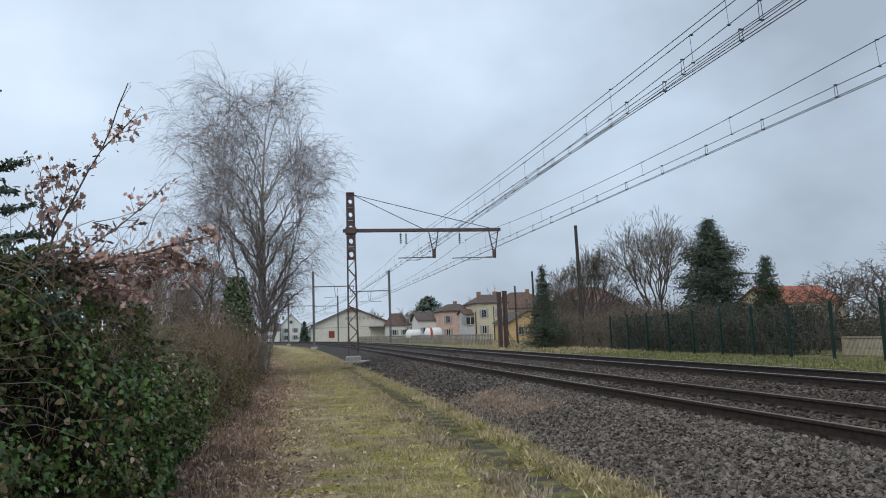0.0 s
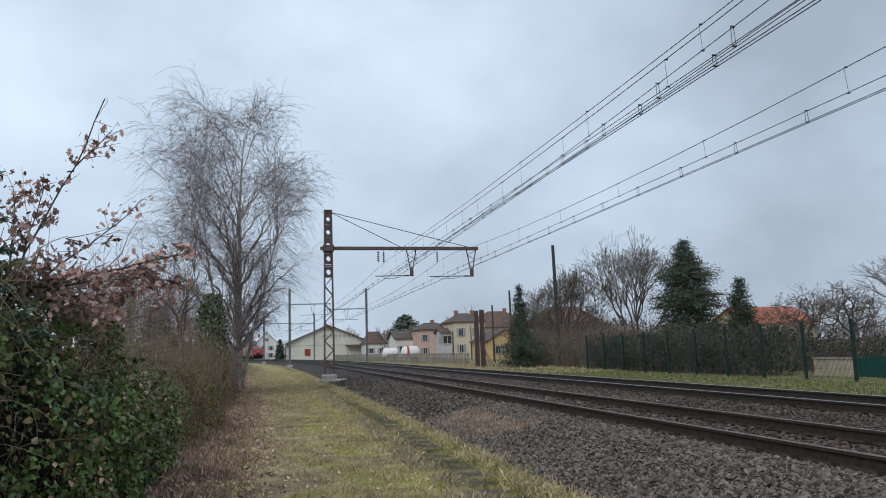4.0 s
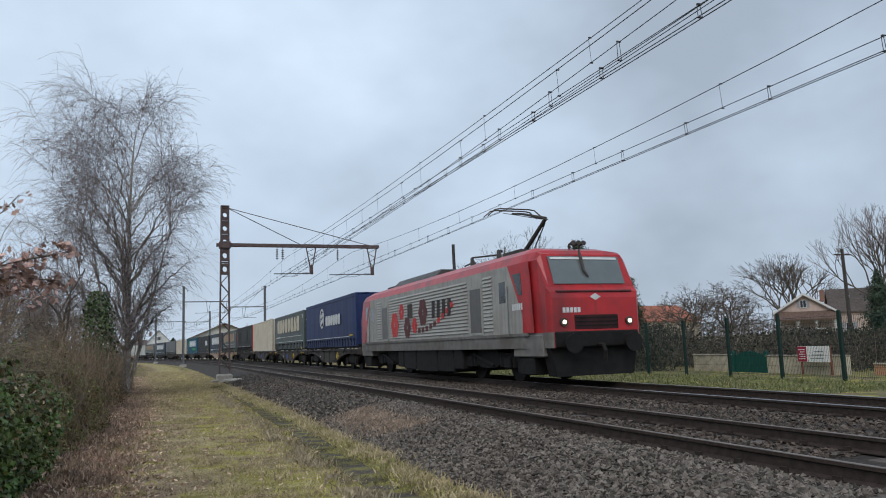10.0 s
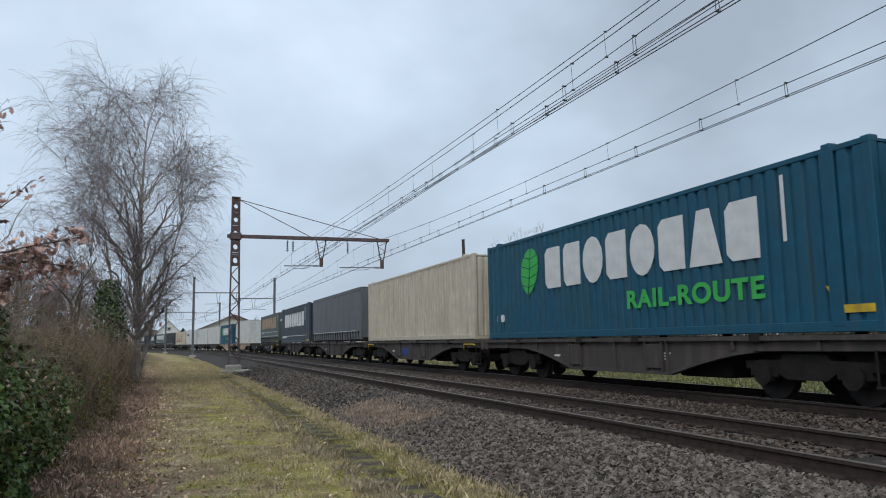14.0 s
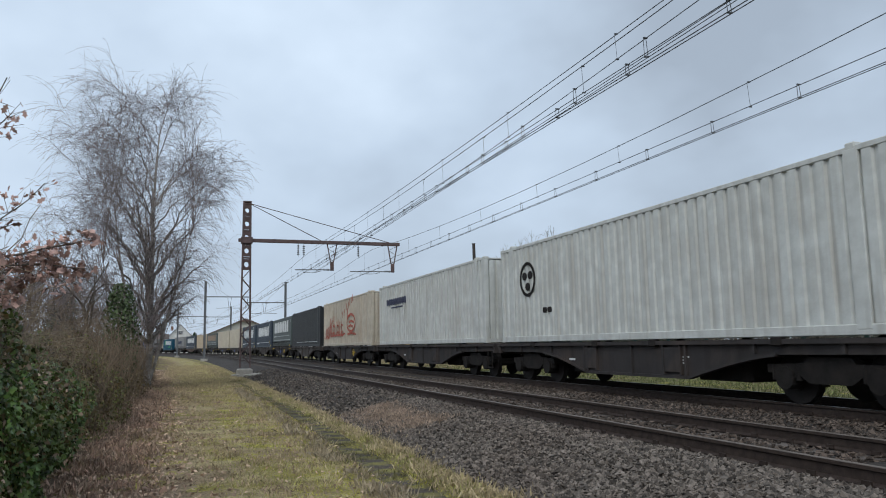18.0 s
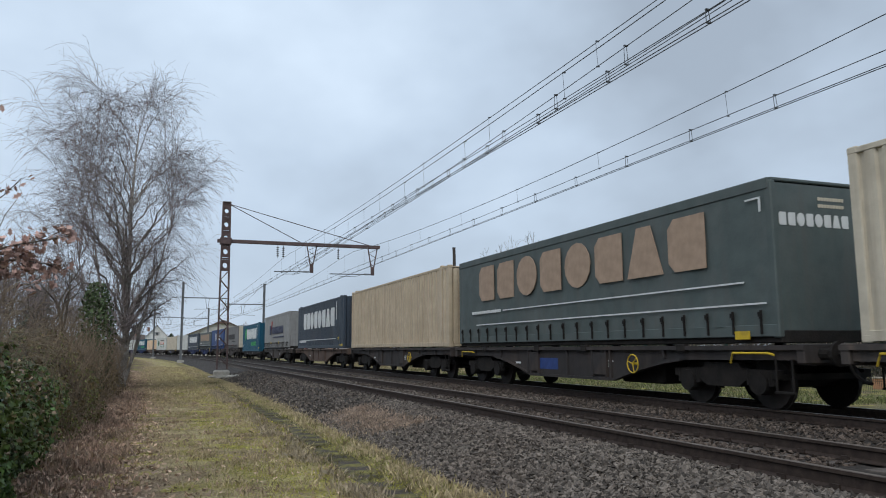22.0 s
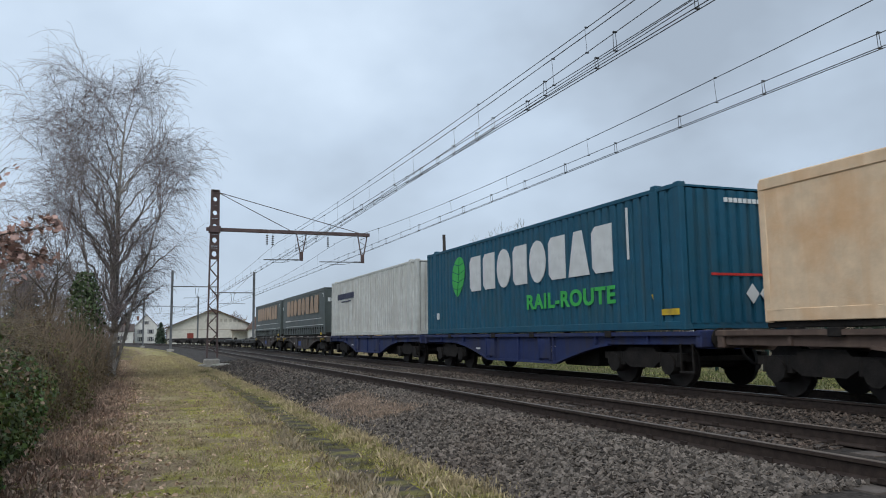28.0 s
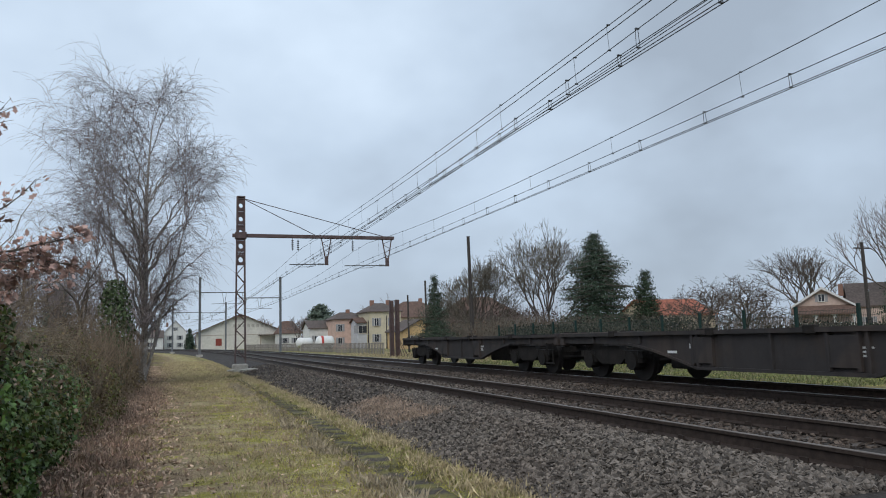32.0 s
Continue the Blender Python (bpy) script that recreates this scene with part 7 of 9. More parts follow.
def container(u0, u1, key, label, deco=()):
    """A 45 ft corrugated steel container."""
    m = LOAD_PAINT[key]
    c = thing("container", label, "container", "containers on the train")
    L, hw = BOX_L, BOX_W / 2
    z = DECK
    piece("side_wall", cached(("side_wall", key, 0), lambda: mk_corrugated(L - 0.3, 0.17, BOX_H - 0.09), m), c, (-hw + 0.012, 0, z))
    piece("side_wall", cached(("side_wall", key, 1), lambda: flip(mk_corrugated(L - 0.3, 0.17, BOX_H - 0.09)), m), c, (hw - 0.012, 0, z))
    piece("end_wall", cached(("end_wall", key), mk_end, m), c, (0, -L / 2 + 0.03, z))
    piece("end_doors", cached(("end_doors", key), mk_doors, m), c, (0, L / 2 - 0.06, z), math.pi)
    piece("roof_panel", cached(("roof_panel", key), lambda: bx(-hw + 0.05, hw - 0.05, -L / 2 + 0.05, L / 2 - 0.05, BOX_H - 0.07, BOX_H - 0.03), m), c, (0, 0, z))
    piece("floor_frame", cached(("floor_frame", key), lambda: bx(-hw + 0.04, hw - 0.04, -L / 2 + 0.05, L / 2 - 0.05, 0.03, 0.15), m), c, (0, 0, z))
    for sx in (-1, 1):
        piece("top_rail", cached(("top_rail", key), lambda: bx(-0.03, 0.03, -L / 2 + 0.08, L / 2 - 0.08, -0.045, 0.045, 0.01), m), c, (sx * (hw - 0.03), 0, z + BOX_H - 0.055))
        piece("bottom_rail", cached(("bottom_rail", key), lambda: bx(-0.03, 0.03, -L / 2 + 0.08, L / 2 - 0.08, -0.08, 0.08, 0.01), m), c, (sx * (hw - 0.028), 0, z + 0.1))
        for sy in (-1, 1):
            piece("corner_post", cached(("corner_post", key), lambda: bx(-0.07, 0.07, -0.08, 0.08, 0.06, BOX_H - 0.06, 0.015), m), c, (sx * (hw - 0.07), sy * (L / 2 - 0.08), z))
            # lifting frame at 40 ft, a broad post a metre and more from each end
            piece("lifting_post", cached(("lifting_post", key), lambda: bx(-0.03, 0.03, -0.13, 0.13, 0.1, BOX_H - 0.05, 0.01), m), c, (sx * (hw - 0.022), sy * (L / 2 - 0.78), z))
            for zz in (0.06, BOX_H - 0.05):
                piece("corner_casting", cached(("corner_casting", key), mk_casting, m), c, (sx * (hw - 0.085), sy * (L / 2 - 0.085), z + zz))
            piece("corner_casting", cached(("corner_casting", key), mk_casting, m), c, (sx * (hw - 0.085), sy * (L / 2 - 0.78), z + BOX_H - 0.01))
    if key in ("teal", "anthracite"):
        for k in range(8):
            piece("end_mark", cached(("end_mark", 0), lambda: bx(-0.045, 0.045, -0.004, 0.01, 0, 0.09), M_WHITE), c, (-0.1 + 0.12 * k, -L / 2 + 0.02, z + 2.5))
        piece("end_stripe", cached(("end_stripe",), lambda: bx(-0.55, 0.95, -0.004, 0.01, 0, 0.05), M_REDT), c, (0, -L / 2 + 0.02, z + 1.05))
        for x in (0.45, 0.8):
            piece("hazard_diamond", cached(("hazard_diamond",), lambda: pr(((-0.16, 0), (0, -0.2), (0.16, 0), (0, 0.2)), "y", -0.004, 0.01), M_WHITE), c, (x, -L / 2 + 0.02, z + 0.7))
    decorate(c, -hw - 0.002, deco, L, z)
    run(c, (u0 + u1) / 2)
    return c


def mk_curtain(L, zlo, zhi):
    """A taut tarpaulin side with faint vertical tension folds, facing -x."""
    n = 54
    bm = bmesh.new()
    rows = (zlo, zlo + 0.25, (zlo + zhi) / 2, zhi)
    vs = []
    for j, zz in enumerate(rows):
        row = []
        for i in range(n + 1):
            y = -L / 2 + L * i / n
            d = 0.012 * math.sin(i * 2.1) + 0.008 * math.sin(i * 0.9 + j) + 0.02 * noise.noise((i * 0.2, j, L))
            row.append(bm.verts.new((d if j < 3 else 0, y, zz)))
        vs.append(row)
    for a, b in zip(vs, vs[1:]):
        for i in range(n):
            bm.faces.new((a[i + 1], a[i], b[i], b[i + 1]))
    return bm


def mk_buckle():
    bm = bx(-0.03, 0.0, -0.016, 0.016, 0.04, 0.44)
    box(bm, -0.055, -0.02, -0.035, 0.035, 0.33, 0.41)
    tube(bm, [(-0.05, 0, 0.3), (-0.06, -0.05, 0.38)], 0.01, 4)
    return bm


def curtain_body(u0, u1, key, label, deco=(), L=13.62, edge=None, H=2.85, straps=True):
    """A curtain-sided swap body."""
    m = LOAD_PAINT[key]
    fm = edge or m
    c = thing("swap_body", label, "swap body", "swap bodies on the train")
    hw, z = BOX_W / 2, DECK
    tag = (key, L)
    piece("curtain", cached(("curtain", tag, 0), lambda: mk_curtain(L - 0.24, 0.3, H - 0.2), m, True), c, (-hw, 0, z))
    piece("curtain", cached(("curtain", tag, 1), lambda: flip(mk_curtain(L - 0.24, 0.3, H - 0.2)), m, True), c, (hw, 0, z))
    piece("front_wall", cached(("front_wall", tag), lambda: bx(-hw + 0.06, hw - 0.06, 0, 0.06, 0.12, H - 0.08, 0.01), LOAD_PAINT["cream"] if key == "dullgrey" else m), c, (0, -L / 2 + 0.04, z))
    if straps:
        piece("rear_doors", cached(("rear_doors", tag), mk_doors, m), c, (0, L / 2 - 0.05, z), math.pi)
    else:
        piece("rear_wall", cached(("front_wall", tag), None, m), c, (0, L / 2 - 0.1, z))
    piece("roof_panel", cached(("roof_panel", tag), lambda: bx(-hw + 0.03, hw - 0.03, -L / 2 + 0.02, L / 2 - 0.02, H - 0.06, H, 0.015), m), c, (0, 0, z))
    piece("floor_frame", cached(("floor_frame", tag), lambda: bx(-hw + 0.05, hw - 0.05, -L / 2, L / 2, 0.02, 0.22, 0.01), M_BOGIE), c, (0, 0, z))
    for sx in (-1, 1):
        piece("header_rail", cached(("header_rail", tag), lambda: bx(-0.04, 0.04, -L / 2 + 0.05, L / 2 - 0.05, -0.1, 0.1, 0.02), m), c, (sx * (hw - 0.02), 0, z + H - 0.1))
        piece("side_raft", cached(("side_raft", tag), lambda: bx(-0.03, 0.03, -L / 2 + 0.05, L / 2 - 0.05, -0.1, 0.1, 0.01), m), c, (sx * (hw - 0.02), 0, z + 0.22))
        for i in range(21 if sx < 0 and straps else 0):
            piece("strap_buckle", cached(("strap_buckle",), mk_buckle, M_BOGIE), c, (-hw - 0.02, -L / 2 + 0.35 + (L - 0.7) * i / 20, z + 0.12))
        for sy in (-1, 1):
            piece("corner_post", cached(("corner_post_c", tag, bool(edge)), lambda: bx(-0.06, 0.06, -0.08, 0.08, 0.1, H - 0.05, 0.02), fm), c, (sx * (hw - 0.055), sy * (L / 2 - 0.08), z))
    if key in ("slate", "charcoal"):
        # a small row of block marks and two lines of writing high on the end wall
        for q, sh in enumerate(("block", "block", "oval", "block", "oval", "block", "wedge", "block")):
            piece("end_mark", cached(("end_mark", sh), lambda: mark_shape(sh, 0.165, 0.22), M_WHITE), c, (-1.0 + 0.2 * q, -L / 2 + 0.034, z + 1.96), math.pi / 2)
        for zz in (2.3, 2.42):
            piece("end_writing", cached(("end_writing",), lambda: bars(-0.3, 0.3, 0, 0.06, 9), M_CREAMT), c, (0.1, -L / 2 + 0.034, z + zz), math.pi / 2, "row of small plain marks")
    decorate(c, -hw - 0.045, deco, L, z)
    run(c, (u0 + u1) / 2)
    return c


def bars(y0, y1, z0, z1, n, gap=0.18):
    """A row of n plain blocks; y runs along the wagon, reading goes from high y to low y."""
    bm = bmesh.new()
    w = (y1 - y0) / n
    for k in range(n):
        a, b = y0 + k * w + gap * w / 2, y0 + (k + 1) * w - gap * w / 2
        c = 0.14 * w
        prism(bm, ((a + c, z0), (b - c, z0), (b, z0 + c), (b, z1 - c), (b - c, z1), (a + c, z1), (a, z1 - c), (a, z0 + c)), "x", -0.005, 0.012)
    return bm


def mark_shape(kind, w, h):
    """One heavy plain shape of a trade mark, centred, in the plane x = 0."""
    if kind == "oval":
        o = [(0.5 * w * math.cos(a), 0.5 * h + 0.52 * h * math.sin(a)) for a in (2 * math.pi * k / 16 for k in range(16))]
    elif kind == "wedge":
        o = [(-0.52 * w, 0), (0.52 * w, 0), (0.2 * w, h), (-0.2 * w, h)]
    else:
        c = 0.16 * w
        o = [(-0.46 * w, 0), (0.46 * w - c, 0), (0.46 * w, c), (0.46 * w, h - c), (0.46 * w - c, h), (-0.46 * w, h)]
    return pr([(u, v) for u, v in o], "x", -0.005, 0.012)


def word_mesh(text, height, length):
    """Real words in the built-in font, as a mesh in the plane x = 0, read from -x."""
    cu = bpy.data.curves.new("words", "FONT")
    cu.body, cu.size, cu.extrude, cu.align_x = text, 1.0, 0.004, "CENTER"
    cu.offset, cu.space_character = 0.035, 1.12
    ob = bpy.data.objects.new("words", cu)
    scene.collection.objects.link(ob)
    bpy.context.view_layer.update()
    me = bpy.data.meshes.new_from_object(ob.evaluated_get(bpy.context.evaluated_depsgraph_get()))
    bpy.data.objects.remove(ob)
    co = np.array([v.co[:] for v in me.vertices])
    wx, hy = np.ptp(co[:, 0]), np.ptp(co[:, 1])
    cx = (co[:, 0].max() + co[:, 0].min()) / 2
    for v in me.vertices:
        v.co = (v.co[2] * 1.0, -(v.co[0] - cx) * length / wx, (v.co[1] - co[:, 1].min()) * height / hy)
    me.update()
    return me


def decorate(c, x, deco, L, z):
    """Markings on the near side. Each item: (kind, material, f0, f1, z0, z1, count); f runs from the rear (0) to the front (1) of the side."""
    for kind, m, f0, f1, z0, z1, n in deco:
        y1, y0 = L / 2 - f0 * L, L / 2 - f1 * L
        k = (kind, m.name, f0, f1, z0, z1, n, L)
        if kind == "block":
            shapes = ("block", "block", "oval", "block", "oval", "block", "wedge", "block")
            w, h = (y1 - y0) / n, z1 - z0
            for q in range(n):
                sh = shapes[q % 8]
                piece("block_mark", cached(("block_mark", sh, round(w, 3), round(h, 3), m.name), lambda: mark_shape(sh, w * 0.88, h), m), c, (x, y1 - (q + 0.5) * w, z + z0))
        elif kind == "bars":
            piece("small_marking", cached(("small_marking", *k), lambda: bars(y0, y1, z0, z1, n), m), c, (x, 0, z), 0, "row of small plain marks")["kind"] = "stuff"
        elif kind == "line":
            piece("stripe", cached(("stripe", *k), lambda: bx(-0.004, 0.01, y0, y1, z0, z1), m), c, (x, 0, z), 0, "thin painted stripe")
        elif kind == "disc":
            piece("round_emblem", cached(("round_emblem", *k), lambda: emblem((y0 + y1) / 2, (z0 + z1) / 2, (z1 - z0) / 2, n), m), c, (x, 0, z), 0, "round emblem of plain shapes")
        elif kind == "leaf":
            piece("leaf_emblem", cached(("leaf_emblem", *k), lambda: leaf_mark((y0 + y1) / 2, (z0 + z1) / 2, (y1 - y0) / 2, (z1 - z0) / 2), m), c, (x, 0, z), 0, "leaf-shaped emblem")
        elif kind == "tri":
            piece("warning_triangle", cached(("warning_triangle", *k), lambda: pr(((y0, z1), (y1, z1), ((y0 + y1) / 2, z0)), "x", -0.004, 0.01), m), c, (x, 0, z))
        elif kind == "check":
            piece("check_pattern", cached(("check_pattern", *k), lambda: checks(y0, y1, z0, z1), m), c, (x, 0, z), 0, "faded chequered pattern")
        elif kind == "words":
            key = ("words", *k)
            if key not in CACHE:
                CACHE[key] = word_mesh("RAIL-ROUTE", z1 - z0, y1 - y0)
                CACHE[key].materials.append(m)
            piece("rail_route_lettering", CACHE[key], c, (x, (y0 + y1) / 2, z + z0), 0, "green words RAIL-ROUTE")
        elif kind == "spray":
            piece("sprayed_scrawl", cached(("sprayed_scrawl", *k), lambda: scrawl(y0, y1, z0, z1), m), c, (x, 0, z), 0, "large red sprayed scrawl")["kind"] = "stuff"


def emblem(y, z, r, n):
    bm = bmesh.new()
    pts = lambda rr: [(y + rr * math.cos(a), z + rr * math.sin(a)) for a in (2 * math.pi * k / 20 for k in range(20))]
    o, i = pts(r), pts(r * 0.82)
    for k in range(20):
        prism(bm, (o[k], o[(k + 1) % 20], i[(k + 1) % 20], i[k]), "x", -0.004, 0.01)
    for k in range(n):
        a = 0.5 + k * 2 * math.pi / n
        cy, cz, rr = y + 0.42 * r * math.cos(a), z + 0.42 * r * math.sin(a), 0.3 * r
        prism(bm, [(cy + rr * math.cos(b), cz + 0.8 * rr * math.sin(b)) for b in (2 * math.pi * j / 9 for j in range(9))], "x", -0.004, 0.01)
    return bm


def leaf_mark(y, z, w, h):
    """A pointed leaf cut by slanting gaps and a middle vein."""
    bm = bmesh.new()
    for k in range(5):
        for e in (-1, 1):
            rows = [-1 + 0.4 * k + 0.36 * j / 4 for j in range(5)]
            edge = [(y + e * w * 0.95 * (1 - abs(t) ** 2.2) ** 0.75 - 0.18 * w * t, z + h * t + 0.1 * h * (1 - t * t)) for t in rows]
            mid = [(y + e * 0.05 * w - 0.18 * w * t, z + h * t - 0.08 * h * (1 - t * t)) for t in rows]
            for j in range(4):
                prism(bm, (mid[j], edge[j], edge[j + 1], mid[j + 1]), "x", -0.004, 0.01)
    return bm


def checks(y0, y1, z0, z1):
    bm = bmesh.new()
    rnd = random.Random(5)
    for i in range(9):
        for j in range(5):
            if (i + j) % 2 == 0 and rnd.random() < 0.85:
                ya, za = y0 + (y1 - y0) * i / 9, z0 + (z1 - z0) * j / 5 + 0.04 * i
                box(bm, -0.004, 0.01, ya, ya + (y1 - y0) / 9.5, za, za + (z1 - z0) / 6)
    return bm


def scrawl(y0, y1, z0, z1):
    """Loops and strokes of spray paint: ragged short strokes that swell into tall loops and end in one great oval."""
    bm = bmesh.new()
    rnd = random.Random(11)
    w, h = y1 - y0, z1 - z0

    def stroke(pts, width):
        tube_flat(bm, [(0, y1 - f * w, z0 + g * h) for f, g in pts], width)

    def loop(f, g, rf, rg, turn0, turn1, width, n=22):
        stroke([(f + rf * math.cos(turn0 + (turn1 - turn0) * k / n), g + rg * math.sin(turn0 + (turn1 - turn0) * k / n)) for k in range(n + 1)], width)
    for k in range(9):
        f = 0.015 + 0.022 * k
        stroke([(f, 0.08 + 0.02 * (k % 2)), (f + 0.008, 0.2 + 0.14 * rnd.random()), (f + 0.012, 0.3 + 0.012 * k)], 0.09)
    stroke([(0.0, 0.1), (0.08, 0.16), (0.15, 0.1), (0.2, 0.2)], 0.08)
    for k, (f, top) in enumerate(((0.21, 0.56), (0.24, 0.46), (0.3, 0.5), (0.36, 0.42), (0.43, 0.46), (0.5, 0.5), (0.57, 0.46))):
        stroke([(f, top), (f + 0.004, 0.3), (f + 0.012, 0.16), (f + 0.045, 0.14), (f + 0.062, 0.22)], 0.13)
        if k % 2 == 0:
            loop(f + 0.03, 0.3, 0.024, 0.09, 0.6, 5.6, 0.1)
    stroke([(0.22, 0.14), (0.4, 0.16), (0.6, 0.15), (0.69, 0.18)], 0.1)
    # the oval with its bars
    loop(0.86, 0.4, 0.115, 0.18, 1.9, 8.6, 0.14, 34)
    for g, f0, f1 in ((0.42, 0.8, 0.93), (0.33, 0.79, 0.9), (0.16, 0.76, 0.98)):
        stroke([(f0, g), ((f0 + f1) / 2, g + 0.02), (f1, g - 0.01)], 0.13)
    stroke([(0.74, 0.36), (0.76, 0.55), (0.755, 0.72)], 0.12)
    for f, g in ((0.33, 0.56), (0.6, 0.62), (0.66, 0.66), (0.72, 0.78), (0.78, 0.8), (0.82, 0.86), (0.875, 0.9), (0.9, 0.94), (0.26, 0.52)):
        stroke([(f, g - 0.07), (f + 0.008, g), (f + 0.004, g + 0.05)], 0.11)
    return bm


def tube_flat(bm, pts, w):
    """A flat painted stroke through points in the plane x = 0."""
    for i, (a, b) in enumerate(zip(pts, pts[1:])):
        dy, dz = b[1] - a[1], b[2] - a[2]
        l = math.hypot(dy, dz) + 1e-6
        ny, nz = -dz / l * w / 2, dy / l * w / 2
        ey, ez = dy / l * w * 0.3, dz / l * w * 0.3
        x = -0.003 - 0.0008 * i
        vs = [bm.verts.new(p) for p in ((x, a[1] - ey + ny, a[2] - ez + nz), (x, b[1] + ey + ny, b[2] + ez + nz), (x, b[1] + ey - ny, b[2] + ez - nz), (x, a[1] - ey - ny, a[2] - ez - nz))]
        bm.faces.new(vs)


LOAD_PAINT = {
    "white": paint("container_white", (0.58, 0.6, 0.575), (0.45, 0.45, 0.42), (0.36, 0.34, 0.3)),
    "cream": paint("container_cream", (0.55, 0.5, 0.4), (0.42, 0.37, 0.29), (0.33, 0.27, 0.2)),
    "tan": paint("container_tan", (0.52, 0.43, 0.31), (0.4, 0.32, 0.22), (0.3, 0.23, 0.16)),
    "graffiti": paint("container_cream_stained", (0.55, 0.5, 0.41), (0.44, 0.36, 0.27), (0.34, 0.25, 0.18)),
    "anthracite": paint("container_anthracite", (0.0435, 0.0609, 0.0841), (0.0508, 0.058, 0.0725), (0.0725, 0.0754, 0.0841)),
    "black": paint("container_black", (0.0325, 0.0363, 0.04), (0.0275, 0.03, 0.0325), (0.0438, 0.0425, 0.0425)),
    "teal": paint("container_teal", (0.0072, 0.0816, 0.142), (0.0144, 0.072, 0.102), (0.036, 0.072, 0.09)),
    "navy": paint("curtain_navy", (0.0168, 0.036, 0.12), (0.024, 0.0312, 0.09), (0.036, 0.042, 0.084)),
    "blue": paint("curtain_blue", (0.0138, 0.0552, 0.196), (0.023, 0.0575, 0.172), (0.0345, 0.046, 0.115)),
    "slate": paint("curtain_slate", (0.082, 0.105, 0.103), (0.118, 0.13, 0.126), (0.096, 0.1, 0.094)),
    "charcoal": paint("curtain_charcoal", (0.082, 0.102, 0.1), (0.115, 0.127, 0.123), (0.08, 0.082, 0.076)),
    "nightblack": paint("curtain_black", (0.01, 0.01, 0.011), (0.018, 0.018, 0.018), (0.03, 0.028, 0.027)),
    "grey": paint("curtain_grey", (0.26, 0.26, 0.255), (0.2, 0.195, 0.185), (0.15, 0.14, 0.13)),
    "dullgrey": paint("curtain_dull_grey", (0.17, 0.165, 0.165), (0.13, 0.125, 0.12), (0.1, 0.095, 0.09)),
    "midgrey": paint("curtain_mid_grey", (0.13, 0.14, 0.15), (0.1, 0.105, 0.11), (0.08, 0.08, 0.08)),
    "peach": paint("body_peach", (0.74, 0.56, 0.38), (0.66, 0.36, 0.16), (0.64, 0.42, 0.24)),
}
PROMO = lambda m, www: (("block", m, 0.145, 0.845, 1.26, 2.31, 8), ("line", M_WHITE, 0.06, 0.86, 0.52, 0.56, 1), ("bars", M_WHITE, 0.03, 0.22, 0.4, 0.5, 13), ("tri", M_YELLOW, 0.9, 0.92, 0.42, 0.63, 1), ("line", M_YELLOW, 0.925, 0.985, 0.12, 0.24, 1), ("line", M_WHITE, 0.872, 0.878, 1.6, 2.6, 1))
PROMOC = lambda m: (
    ("block", m, 0.12, 0.893, 1.39, 2.43, 8), ("bars", M_WHITE, 0.085, 0.24, 1.0, 1.09, 15), ("line", M_WHITE, 0.25, 0.95, 1.03, 1.06, 1), ("line", M_WHITE, 0.11, 0.985, 0.655, 0.685, 1),
    ("line", M_WHITE, 0.96, 0.985, 2.42, 2.45, 1), ("line", M_WHITE, 0.982, 0.985, 2.2, 2.42, 1), ("line", M_YELLOW, 0.93, 0.955, 0.08, 0.22, 1),
)
TEAL = (("leaf", M_GREENT, 0.17, 0.248, 1.2, 2.5, 1), ("block", M_WHITE, 0.27, 0.843, 1.3, 2.36, 8), ("words", M_GREENT, 0.547, 0.84, 0.6, 1.0, 1), ("bars", M_WHITE, 0.045, 0.085, 0.5, 0.72, 2), ("tri", M_YELLOW, 0.93, 0.95, 0.5, 0.72, 1), ("line", M_YELLOW, 0.94, 0.99, 0.3, 0.42, 1), ("line", M_WHITE, 0.875, 0.88, 1.5, 2.6, 1))
GEO = (("disc", M_WHITE, 0.33, 0.45, 1.25, 2.45, 4), ("block", M_WHITE, 0.465, 0.75, 1.36, 1.94, 6), ("line", M_WHITE, 0.04, 0.9, 0.62, 0.65, 1), ("bars", M_YELLOW, 0.9, 0.96, 0.66, 0.74, 3))
LOGI = (("bars", M_NAVYT, 0.25, 0.33, 1.2, 2.0, 2), ("bars", M_NAVYT, 0.36, 0.8, 1.25, 1.85, 9), ("tri", M_REDT, 0.33, 0.365, 1.6, 2.35, 1), ("bars", M_NAVYT, 0.4, 0.82, 0.92, 1.02, 22), ("line", M_YELLOW, 0.3, 0.33, 0.42, 0.6, 1), ("line", M_YELLOW, 0.62, 0.65, 0.42, 0.6, 1))
LOGIF = (("bars", M_FADED, 0.25, 0.33, 1.2, 2.0, 2), ("bars", M_FADED, 0.36, 0.8, 1.25, 1.85, 9), ("bars", M_FADED, 0.62, 0.85, 0.92, 1.02, 12), ("line", M_REDT, 0.66, 0.675, 0.42, 0.6, 1))
VERTICAL_BARS = (("bars", M_NAVYT, 0.1, 0.34, 1.85, 2.15, 9), ("bars", M_NAVYT, 0.16, 0.3, 1.7, 1.76, 12))
EDGE_RED = mat("red_white_edge", (0.4, 0.05, 0.05), 0.6, 0, 0.2, 5)
DARK_C = "dark anthracite corrugated container with white block marks and stripe"
WHITE_C = "dirty white corrugated steel container"
SLATE_S = "slate grey curtain-sided swap body with pale block marks"
TAN_S = "charcoal curtain-sided swap body with tan block marks"
TEAL_C = "teal blue corrugated container with green leaf and white block marks"



